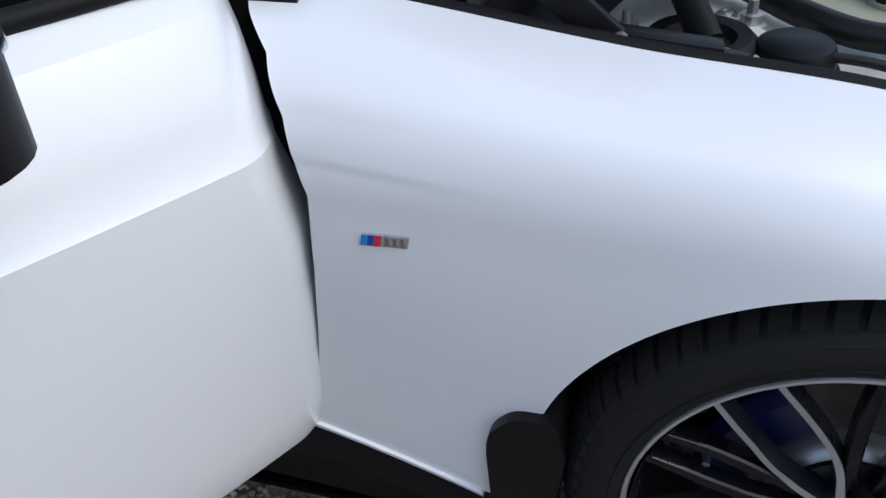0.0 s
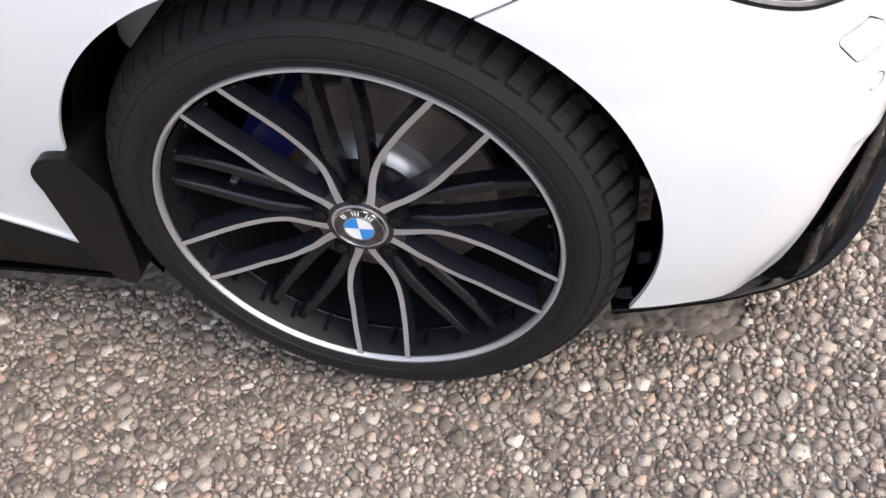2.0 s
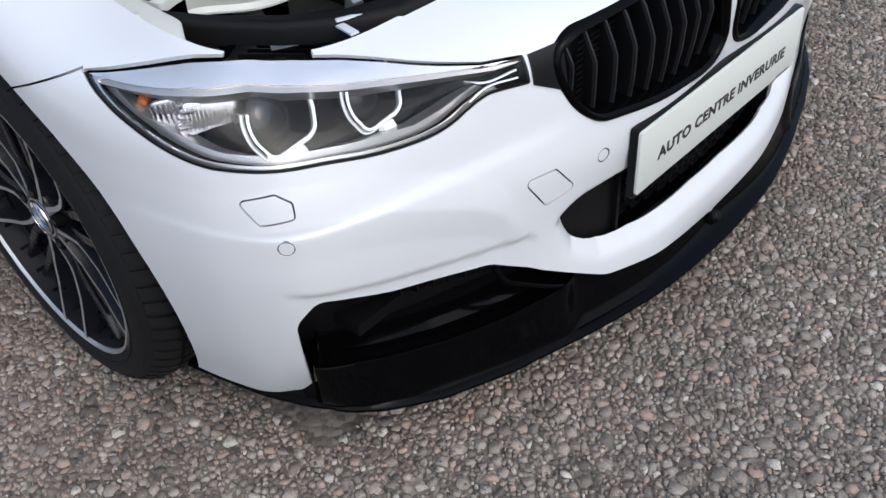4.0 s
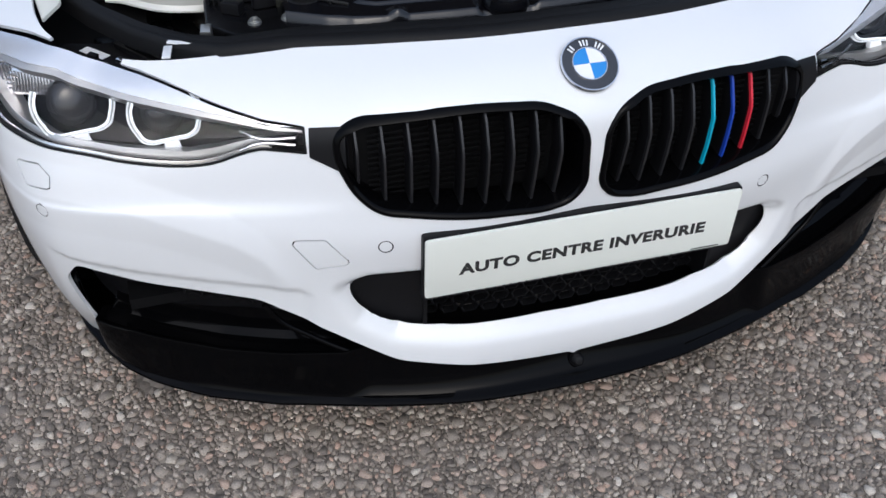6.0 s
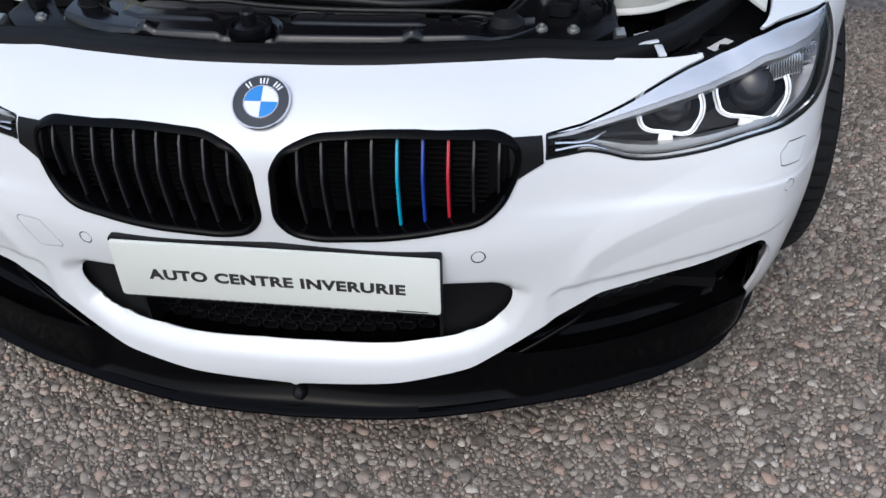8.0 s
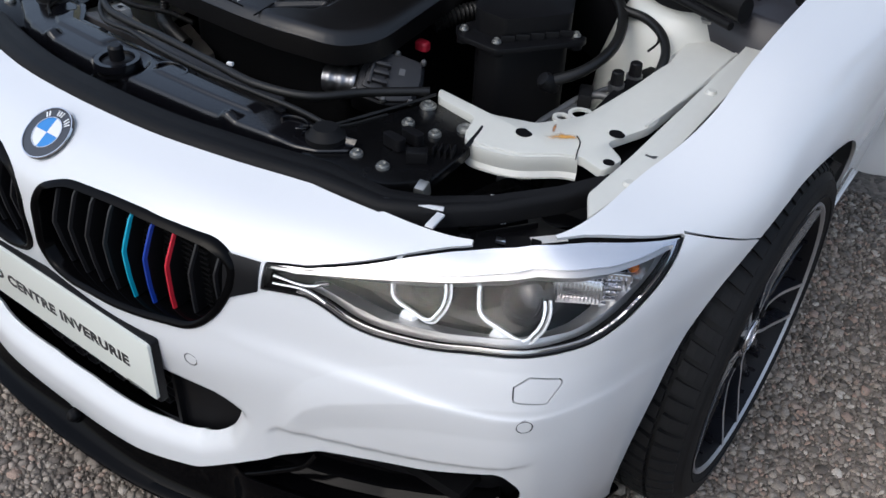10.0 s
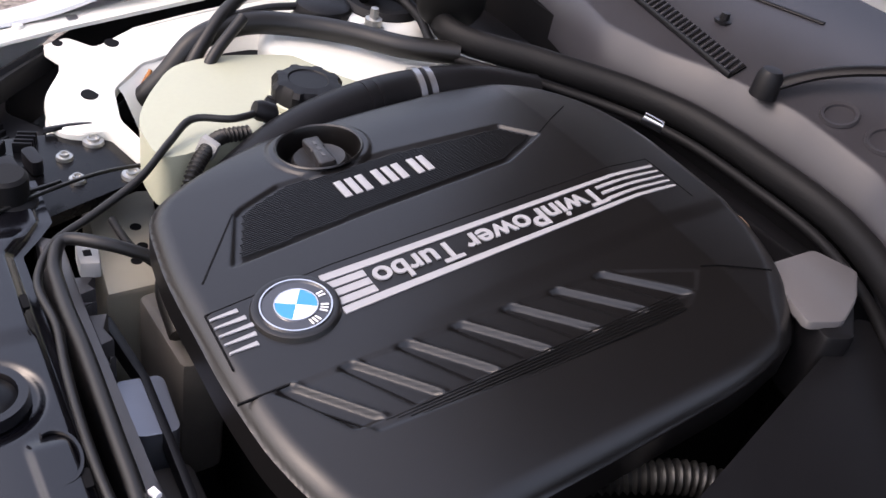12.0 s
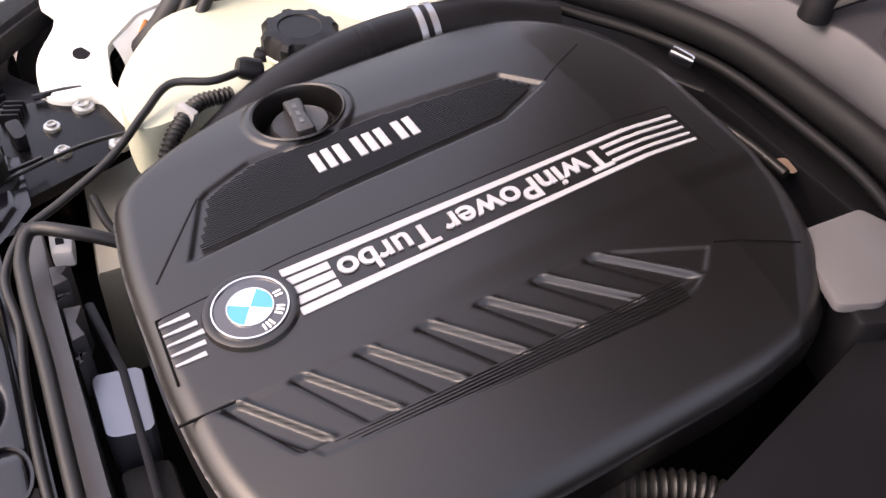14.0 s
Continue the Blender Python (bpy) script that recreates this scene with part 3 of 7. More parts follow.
bumper = front_bumper()
wing_left, wing_right = wing(1), wing(-1)

# ---- lower lip, intakes, grilles, plate ----
def skin_depth(s, z):
    """Depth behind the plan line at a plan distance and height, without the local shaping."""
    sec = glide(SEC_S, SEC_V, [abs(s)])[0]
    return float(np.interp(z, sec[:, 0], sec[:, 1]))


def plan_at(s):
    """Place and outward normal of the plan line."""
    a = abs(s)
    x, y = np.interp(a, ARC, LINE[:, 0]), np.interp(a, ARC, LINE[:, 1])
    dx = np.interp(a + .03, ARC, LINE[:, 0]) - np.interp(max(a - .03, 0), ARC, LINE[:, 0])
    dy = (np.interp(a + .03, ARC, LINE[:, 1]) - np.interp(max(a - .03, 0), ARC, LINE[:, 1])) * min(a / .03, 1)
    k = math.hypot(dx, dy)
    return x, y, dy / k, -dx / k


VENT_OUT = along(.786, .28)


def splitter():
    """The black lip: swept along the nose line from a sharp front edge up to the blade's ridge and the ledge behind it."""
    end = along(.874, .515)
    ss = np.linspace(-1.0, 1.0, 301) * end
    keys = [0, .31, .5, .62, along(.70, .228), along(.775, .262), along(.826, .33), along(.858, .43), end]
    rk = [0, .30, along(.376, .139), along(.48, .168), along(.585, .196), along(.68, .222), VENT_OUT - .02, VENT_OUT + .01, VENT_OUT + .04, end]
    bm = bmesh.new()
    rows = []
    for s in ss:
        a = abs(s)
        x, y, nx, ny = plan_at(a)
        w = float(np.interp(a, keys, [.036, .026, .026, .012, -.014, -.040, -.046, -.042, -.036]))
        zf = float(np.interp(a, keys, [.112, .112, .114, .120, .130, .146, .152, .156, .160]))
        zr = float(np.interp(a, rk, [.176, .200, .214, .206, .207, .222, .246, .246, .20, .175]))
        o = .004 - skin_depth(a, zr) - .020 * float(soft_step((rk[2] + .015 - a) / .05)) - .030 * float(soft_step((a - VENT_OUT + .012) / .02))
        prof = [(w - .16, zf - .004), (w - .004, zf - .006), (w, zf - .001), (w - .0008, zf + .003), (w - .006, zf + .006)]
        for t in (.06, .15, .3, .5, .75):
            prof.append((w - .006 + (o - w + .006) * t ** .45, zf + .006 + (zr - zf - .008) * t ** 1.3))
        prof += [(o, zr - .0015), (o - .0012, zr + .0008), (o - .004, zr + .001), (o - .009, zr - .003), (o - .014, zr - .006), (o - .040, zr - .004), (o - .052, zr + .004), (o - .056, zr + .020), (o - .060, zr + .044)]
        sgn = -1 if s < 0 else 1
        rows.append([bm.verts.new((sgn * (x + nx * d), y + ny * d, z)) for d, z in prof])
    for a, b in zip(rows, rows[1:]):
        for j in range(len(a) - 1):
            bm.faces.new((a[j], a[j + 1], b[j + 1], b[j]))
    return part("front_splitter", bm, GLOSS_BLACK, car, "gloss black splitter lip under the bumper", angle=28)


splitter()


def side_intake(sg):
    """The black corner insert: a recessed wall with a coarse mesh and a raised trim along the white lobe."""
    a, b = sorted((sg * along(.36, .13), sg * along(.80, .30)))
    ob = panel("corner_insert", [t_inside(VENT, 0, -.02), lambda V, A: .20 - V[:, 2]], SATIN_BLACK, car, "black recessed bumper corner insert", a, b, 90, 90, 0, -.052)
    edge = []
    for x, z in ((.500, .310), (.478, .272), (.440, .244), (.400, .220), (.376, .208)):
        s = along(x, float(np.interp(x, [.37, .50], [.136, .176])))
        px, py, nx, ny = plan_at(s)
        d = -skin_depth(s, z) - .006
        edge.append((sg * (px + nx * d), py + ny * d, z))
    tube("trim_bead", edge, .0045, GLOSS_BLACK, ob, "gloss black trim bead", 10, 6)
    s0, s1 = along(.475, .166), along(.655, .214)
    for k in range(4):
        pts = []
        for i in range(15):
            s = s0 + (s1 - s0) * i / 14
            px, py, nx, ny = plan_at(s)
            z = .268 + .019 * k + .030 * i / 14 + (.004 if (i + k) % 2 else -.004)
            d = -skin_depth(s, z) - .044
            pts.append((sg * (px + nx * d), py + ny * d, z))
        tube("mesh_rail", pts, .0022, PLASTIC, ob, n=5, steps=2)
    for k in range(4):
        for i in range(0, 14, 2):
            s = s0 + (s1 - s0) * (i + k % 2) / 14
            px, py, nx, ny = plan_at(s)
            z = .277 + .019 * k + .030 * i / 14
            d = -skin_depth(s, z) - .043
            box("mesh_bar", (.0035, .005, .014), pose(sg * (px + nx * d), py + ny * d, z), PLASTIC, ob, bevel=0)


SLAT_MAT = material("slat_satin", (.016, .016, .018), .30, spec=.5, vary=.2)


def kidney(sg):
    kid = new("kidney_grille")
    kid.parent = car
    tagged(kid, "gloss black grille with upright slats" + (", three striped cyan, blue and red" if sg > 0 else ""))

    def face_y(x, z):
        """How far back the nose's surface lies at a place of the grille."""
        a = float(np.interp(x, LINE[:800, 0], ARC[:800]))
        return float(np.interp(x, LINE[:800, 0], LINE[:800, 1])) + .96 * skin_depth(a, z)
    def ring(d, dy):
        return [(sg * x, face_y(abs(x), z) + dy, z) for x, z in shrink(KIDNEY_EDGE, d)]
    bm = bmesh.new()
    loops = [ring(-.002, .014), ring(-.0005, -.001), ring(.003, -.0045), ring(.008, -.004), ring(.0115, .002), ring(.013, .06)]
    vs = [[bm.verts.new(p) for p in r] for r in loops]
    for a, b in zip(vs, vs[1:]):
        for j in range(len(a)):
            k = (j + 1) % len(a)
            bm.faces.new((a[j], a[k], b[k], b[j]))
    part("surround", bm, GLOSS_BLACK, kid, angle=60)
    for i in range(9):
        x = .052 + i * .0362
        z0 = float(np.interp(x, [.03, .07, .2, .32, .36], [.485, .468, .476, .496, .535]))
        z1 = float(np.interp(x, [.03, .075, .18, .34, .37], [.600, .622, .626, .612, .595]))
        bm = bmesh.new()
        rings, edge = [], []
        for t in np.linspace(0, 1, 11):
            z = z0 + (z1 - z0) * t
            y = face_y(x, z) + .006 + .026 * abs(t - .62)
            w = .0030
            edge.append([(sg * (x - w * .9), y + .004, z), (sg * (x - w * .55), y - .0012, z), (sg * (x + w * .55), y - .0012, z), (sg * (x + w * .9), y + .004, z)])
            rings.append([bm.verts.new((sg * (x + a), y + b, z)) for a, b in ((-w * .5, .0), (w * .5, .0), (w, .006), (w * .8, .032), (-w * .8, .032), (-w, .006))])
        for a, b in zip(rings, rings[1:]):
            for j in range(6):
                bm.faces.new((a[j], a[(j + 1) % 6], b[(j + 1) % 6], b[j]))
        bm.faces.new(rings[0]), bm.faces.new(rings[-1])
        part("slat", bm, SATIN_BLACK, kid)
        bm = bmesh.new()
        rows = [[bm.verts.new(v) for v in line] for line in edge]
        for a, b in zip(rows, rows[1:]):
            for j in range(3):
                bm.faces.new((a[j], a[j + 1], b[j + 1], b[j]))
        lit = sg > 0 and i in (4, 5, 6)
        part("slat_stripe" if lit else "slat_edge", bm, (STRIPE_CYAN, STRIPE_BLUE, STRIPE_RED)[i - 4] if lit else SLAT_MAT, kid, ("cyan", "dark blue", "red")[i - 4] + " stripe on the slat's front edge" if lit else "")
    # near-black sheet in place of the shaded depth behind the slats
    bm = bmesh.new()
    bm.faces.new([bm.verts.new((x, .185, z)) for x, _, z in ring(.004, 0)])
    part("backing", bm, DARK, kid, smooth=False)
    # fins coloured near-black so that they sink into that shade
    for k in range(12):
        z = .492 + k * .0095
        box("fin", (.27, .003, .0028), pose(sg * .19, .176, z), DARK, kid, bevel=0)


def lower_grille():
    g = new("lower_grille")
    g.parent = car
    tagged(g, "black honeycomb lower grille behind the plate")
    # sheet behind the cells, its near-black colour standing for shade
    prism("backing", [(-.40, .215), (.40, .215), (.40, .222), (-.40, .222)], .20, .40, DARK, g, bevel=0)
    for sg in (1, -1):
        box("side_wall", (.006, .10, .17), pose(sg * .245, .185, .31, 0, 0, sg * 8), PLASTIC, g)
        box("blank", (.13, .006, .16), pose(sg * .315, .165, .31, 0, 0, sg * 14), SATIN_BLACK, g)
    for row in range(6):
        z = .252 + row * .021
        for i in range(15):
            x = -.238 + i * .0330 + (.0165 if row % 2 else 0)
            if x > .235:
                continue
            bm = bmesh.new()
            hexo = [(.0160, 0), (.0105, .0095), (-.0105, .0095), (-.016, 0), (-.0105, -.0095), (.0105, -.0095)]
            a = [[bm.verts.new((hx * k, dy, hz * k)) for hx, hz in hexo] for k, dy in ((1.0, .006), (1.0, -.002), (.84, -.002), (.80, .012))]
            for r0, r1 in zip(a, a[1:]):
                for j in range(6):
                    bm.faces.new((r0[j], r0[(j + 1) % 6], r1[(j + 1) % 6], r1[j]))
            if row == 0 and i == 0:
                first = part("cell", bm, PLASTIC, g, smooth=False)
                ob = first
            else:
                bm.free()
                ob = new("cell", first.data)
                ob.parent = g
            ob.location = (x, .138 + .03 * (x / .25) ** 2, z)


def number_plate():
    pl = new("display_plate")
    pl.parent = car
    tagged(pl, "white dealer display plate with black capitals")
    m = pose(-.002, .1015, .391, 90, 0, 0) @ pose(0, 0, 0, -.5, 0, -.7)
    body = prism("plate_body", rounded([(-.260, -.0555), (.260, -.0555), (.260, .0555), (-.260, .0555)], .006, 3), -.003, .002, PLATE_MAT, pl, "", .0008, m)
    prism("plate_holder", rounded([(-.262, -.064), (.262, -.064), (.262, .0585), (-.262, .0585)], .005, 3), -.016, -.0032, SATIN_BLACK, pl, "black plate holder", .001, m)
    text_mesh("plate_lettering", "AUTO CENTRE INVERURIE", .0275, m @ pose(0, -.009, .0021), INK, pl, "", .0003, 1.08, .0012, 1.18)
    for i in range(26):
        w = .006 + .007 * ((i * 7) % 5) / 5
        box("small_print", (w, .0026, .0004), m @ pose(-.165 + i * .0132, -.0600, -.0028), STEEL, pl, bevel=0)
    box("edge_print", (.05, .0022, .0003), m @ pose(.215, -.052, .0022), INK, pl, bevel=0)


def roundel(name, r, m, parent, label=""):
    """A round badge: dark ring, bright rim, quartered blue and white centre."""
    base = lathe(name, [(0, -.002), (r, -.002), (r, .001), (r * .985, .0022), (r * .94, .0022), (r * .92, .0012), (r * .58, .0016), (0, .0016)], m, EMB_BLACK, parent, label, 48)
    lathe("rim", [(r * .935, .0010), (r * .945, .0030), (r * .985, .0030), (r * 1.0, .0010)], Matrix(), CHROME, base, n=48)
    lathe("inner_rim", [(r * .565, .0014), (r * .57, .0030), (r * .60, .0030), (r * .605, .0014)], Matrix(), CHROME, base, n=48)
    for q in range(4):
        bm = bmesh.new()
        arc = [bm.verts.new((r * .565 * math.cos(math.pi / 2 * (q + j / 10)), r * .565 * math.sin(math.pi / 2 * (q + j / 10)), .0024)) for j in range(11)]
        bm.faces.new([bm.verts.new((0, 0, .0026))] + arc)
        part("quarter", bm, EMB_WHITE if q % 2 == 0 else EMB_BLUE, base, smooth=False)
    # pale upright bars round the upper ring
    for a, n in ((130, 2), (90, 3), (50, 3)):
        for k in range(n):
            aa = a + (k - (n - 1) / 2) * 8.5
            box("ring_mark", (r * .055, r * .21, .0006), pose(0, 0, 0, 0, 0, aa - 90) @ Matrix.Translation((0, r * .765, .0020)), EMB_WHITE, base, bevel=0)
    return base


for sg in (1, -1):
    side_intake(sg)
    kidney(sg)
lower_grille()
number_plate()
_p, _nn = skin_at(0, .660)
roundel("bonnet_badge", .0435, facing(_p + _nn * .002, _nn), car, "round blue and white quartered badge")
lathe("front_camera", [(0, .012), (.007, .0105), (.011, .006), (.0125, 0), (.0125, -.006)], pose(.006, .0890, .138, 62, 0, 0), PLASTIC, car, "small black camera dome on the lip", 20)

# ---- wheels ----
RIM_DARK = material("rim_dark", (.005, .005, .008), .25, vary=.2, scale=30, spec=.4)
DISC_MAT = material("worn_disc", (.15, .125, .11), .45, metal=.7, vary=.3, scale=20)
BARREL = material("barrel_black", (.006, .006, .008), .5, spec=.2, vary=.2, scale=30)


def wheel(sg):
    """A wheel whose outer face looks along its own +z."""
    K = .941  # the alloy is drawn at 20-inch size and brought to its true size here
    w = new("front_wheel")
    w.parent = car
    tagged(w, "black and machined alloy wheel with low-profile tyre")
    w.matrix_local = facing((sg * .8817 + (FLARE * 1.3 if sg > 0 else 0), .8176, .3215), (sg, 0, 0)) @ Matrix.Diagonal((K, K, K, 1))
    tyre = [(.244, -.008), (.250, .0005), (.258, .0050), (.270, .0070), (.284, .0050), (.294, .0), (.3005, -.007), (.307, -.018), (.3125, -.032), (.3145, -.06), (.3155, -.10), (.314, -.16), (.309, -.195), (.290, -.215), (.255, -.205), (.244, -.195)]
    lathe("tyre", [(r / K, z / K) for r, z in tyre], Matrix(), TYRE_MAT, w, "black low-profile tyre", 96, 30)
    bm = bmesh.new()
    for i in range(66):
        for z0, z1, ra, rb, sh in ((-.042, -.006, .3225, .3045, .0), (-.086, -.049, .3235, .3232, .4), (-.130, -.093, .3232, .3235, .0)):
            a0, a1 = 2 * math.pi * (i + sh) / 66, 2 * math.pi * (i + sh + .70) / 66
            rows = []
            for k in range(4):
                t = k / 3
                z, r, tw = z0 + (z1 - z0) * t, ra + (rb - ra) * t ** 1.6, .030 * t
                rows.append([bm.verts.new((q / K * math.cos(a + tw), q / K * math.sin(a + tw), z / K)) for q, a in ((r - .010, a0), (r, a0), (r, a1), (r - .010, a1))])
            for r0, r1 in zip(rows, rows[1:]):
                for j in range(3):
                    bm.faces.new((r0[j], r0[j + 1], r1[j + 1], r1[j]))
            bm.faces.new(rows[0]), bm.faces.new(rows[-1])
    part("tread", bm, TYRE_MAT, w, "tread blocks", smooth=False)
    for r in (.262, .289):
        lathe("sidewall_rib", [((r - .002) / K, .003 / K), (r / K, .0078 / K if r < .27 else .0042 / K), ((r + .0015) / K, .0078 / K if r < .27 else .0036 / K), ((r + .003) / K, .002 / K)], Matrix(), TYRE_MAT, w, n=72)
    lathe("rim_lip", [(.257, -.006), (.2594, .0020), (.2604, .0034), (.2640, .0030), (.2656, -.001), (.2665, -.012)], Matrix(), MACHINED, w, "bright machined rim edge", 96)
    lathe("barrel", [(.2545, -.002), (.248, -.02), (.244, -.05), (.238, -.16), (.245, -.20), (.262, -.21), (.262, -.205), (.2665, -.012)], Matrix(), BARREL, w, "", 72)
    half = lambda r: float(glide([.030, .045, .062, .085, .115, .180, .256], [.0055, .0085, .0150, .0255, .0335, .0372, .0360], [r])[0])
    rs = np.concatenate([np.linspace(.034, .13, 22), np.linspace(.142, .257, 10)])

    def dish(r):
        return np.interp(r, [.03, .06, .10, .17, .22, .256], [-.020, -.022, -.024, -.016, -.006, .0005])
    for i in range(5):
        a0 = radians(-90 + 72 * i + (-2.3 if sg < 0 else 2.3))
        u, v = Vector((math.cos(a0), math.sin(a0), 0)), Vector((-math.sin(a0), math.cos(a0), 0))
        for side in (1, -1):
            # a primary spoke: dark body with a machined face
            bm, bf = bmesh.new(), bmesh.new()
            rows, face = [], []
            for r in rs:
                c, wd = half(r) * side, float(np.interp(r, [.03, .06, .12, .255], [.0062, .0054, .0038, .0037]))
                z = float(dish(r))
                rows.append([bm.verts.new(u * r + v * (c + o) + Vector((0, 0, z + dz))) for o, dz in ((-wd * side, -.0006), (wd * side, -.0006), (wd * 1.7 * side, -.028), (-wd * 2.0 * side, -.028))])
                face.append([bf.verts.new(u * r + v * (c + o) + Vector((0, 0, z))) for o in (-wd, wd)])
            for b0, rr, n in ((bm, rows, 4), (bf, face, 1)):
                for x, y in zip(rr, rr[1:]):
                    for j in range(n):
                        k = (j + 1) % len(x)
                        b0.faces.new((x[j], x[k], y[k], y[j]))
            sp = part("spoke", bm, RIM_BLACK, w)
            part("machined_face", bf, MACHINED, sp, smooth=True)
            # a recessed dark spoke between the pairs
            a1 = a0 + radians(36)
            u2, v2 = Vector((math.cos(a1), math.sin(a1), 0)), Vector((-math.sin(a1), math.cos(a1), 0))
            bm = bmesh.new()
            rows = []
            for r in rs[5:]:
                c = side * float(glide([.05, .09, .15, .26], [.009, .019, .0245, .0225], [r])[0])
                z = float(np.interp(r, [.05, .12, .2, .25], [-.034, -.026, -.024, -.020]))
                bl = float(glide([.05, .10, .18, .26], [.7, 1.0, .95, .7], [r])[0])
                rows.append([bm.verts.new(u2 * r + v2 * (c + o) + Vector((0, 0, z + dz))) for o, dz in ((-.0085 * bl, -.003), (-.0060 * bl, 0), (.0060 * bl, 0), (.0085 * bl, -.003), (.009 * bl, -.024), (-.009 * bl, -.024))])
            for x, y in zip(rows, rows[1:]):
                for j in range(6):
                    bm.faces.new((x[j], x[(j + 1) % 6], y[(j + 1) % 6], y[j]))
            part("recessed_spoke", bm, RIM_DARK, w)
        # web at the root of each pair, lug hole between pairs
        prism("web", [(p.x, p.y) for p in (u * .034 - v * .012, u * .060 - v * .021, u * .074 - v * .027, u * .060 - v * .006, u * .060 + v * .006, u * .074 + v * .027, u * .060 + v * .021, u * .034 + v * .012)], -.034, -.0235, RIM_BLACK, w, "", .001)
        a1 = a0 + radians(36)
        lathe("lug_hole", [(0, .0), (.0115, .0), (.0125, -.003), (.0125, -.03)], Matrix.Translation((.0530 * math.cos(a1), .0530 * math.sin(a1), -.0186)), DARK, w, "", 20)
        lathe("lug_bolt", [(0, .003), (.006, .003), (.0075, .001), (.0075, -.001)], Matrix.Translation((.0530 * math.cos(a1), .0530 * math.sin(a1), -.0186)), SATIN_BLACK, w, "", 6)
    lathe("hub", [(.030, -.020), (.044, -.0205), (.046, -.024), (.050, -.05), (.078, -.055), (.080, -.085)], Matrix(), RIM_BLACK, w, "", 40)
    lathe("hub_face", [(.029, -.0196), (.0375, -.0200), (.0390, -.0225)], Matrix(), MACHINED, w, "", 40)
    roundel("centre_cap", .0345, pose(0, 0, -.0185), w, "round blue and white centre cap")
    for i in range(30):
        a = 2 * math.pi * (i + .5) / 30
        box("barrel_rib", (.004, .030, .006), pose(0, 0, 0, 0, 0, math.degrees(a)) @ Matrix.Translation((.2455, 0, -.030)) @ pose(0, 0, 0, 90, 0, 0), RIM_DARK, w, bevel=.001)
    lathe("barrel_step", [(.2475, -.040), (.2440, -.044), (.2440, -.050), (.2475, -.054)], Matrix(), RIM_DARK, w, "", 72)
    # brake behind the spokes
    lathe("brake_disc", [(.055, -.098), (.075, -.078), (.085, -.095), (.165, -.096), (.168, -.100), (.168, -.122), (.08, -.122)], Matrix(), DISC_MAT, w, "worn steel brake disc", 64)
    lathe("disc_hat", [(.050, -.060), (.078, -.062), (.088, -.068), (.094, -.080), (.095, -.098)], Matrix(), MACHINED, w, "bright silver disc hat", 48)
    lathe("hub_carrier", [(.0, -.11), (.09, -.11), (.10, -.20), (.0, -.20)], Matrix(), DARK, w, "", 24)
    bm = bmesh.new()
    rows = []
    a_mid = radians(148 if sg < 0 else 32)
    for t in np.linspace(-.52, .52, 13):
        a = a_mid + t
        rows.append([bm.verts.new((r * math.cos(a), r * math.sin(a), z)) for r, z in ((.118, -.068), (.172, -.064), (.186, -.080), (.186, -.14), (.115, -.14))])
    for x, y in zip(rows, rows[1:]):
        for j in range(5):
            bm.faces.new((x[j], x[(j + 1) % 5], y[(j + 1) % 5], y[j]))
    bm.faces.new(rows[0]), bm.faces.new(rows[-1])
    cal = part("brake_caliper", bm, BLUE_CAL, w, "dark blue brake caliper")
    lathe("bleed_nipple", [(0, .018), (.005, .017), (.006, 0), (.006, -.01)], Matrix.Translation((.176 * math.cos(a_mid - .3 * sg), .176 * math.sin(a_mid - .3 * sg), -.060)), ZINC, cal, n=10)


wheel(-1), wheel(1)


def arch_liner(sg):
    bm = bmesh.new()
    rows = []
    for a in np.linspace(radians(-25), radians(205), 40):
        rows.append([bm.verts.new((sg * x, ARCH_Y + r * math.cos(a), ARCH_Z + r * math.sin(a))) for x, r in ((.835 - .05 * max(math.cos(a + math.pi) * (1 if math.sin(a) < .35 else .5), 0) if math.sin(a) < .6 else .85, .366), (.80, .370), (.60, .375), (.58, .30))])
    for x, y in zip(rows, rows[1:]):
        for j in range(3):
            bm.faces.new((x[j], x[j + 1], y[j + 1], y[j]))
    part("arch_liner", bm, DARK, car, "black wheel arch liner")
    pts = [(ARCH_Y + .318, .440), (ARCH_Y + .372, .436), (ARCH_Y + .398, .405), (ARCH_Y + .408, .36), (ARCH_Y + .403, .26), (ARCH_Y + .375, .19), (ARCH_Y + .345, .185), (ARCH_Y + .330, .22), (ARCH_Y + .312, .36)]
    bm = bmesh.new()
    f = bm.faces.new([bm.verts.new((sg * (.872 + .020 * min(max((z - .36) / .06, 0), 1)), y, z)) for y, z in rounded(pts, .015, 3)])
    r = bmesh.ops.extrude_face_region(bm, geom=[f])
    for v in r["geom"]:
        if isinstance(v, bmesh.types.BMVert):
            v.co.x -= sg * .09
    bmesh.ops.bevel(bm, geom=list(bm.edges), offset=.004, segments=2, affect="EDGES", clamp_overlap=True)
    part("mud_flap", bm, SATIN_BLACK, car, "black plastic mud flap behind the wheel")


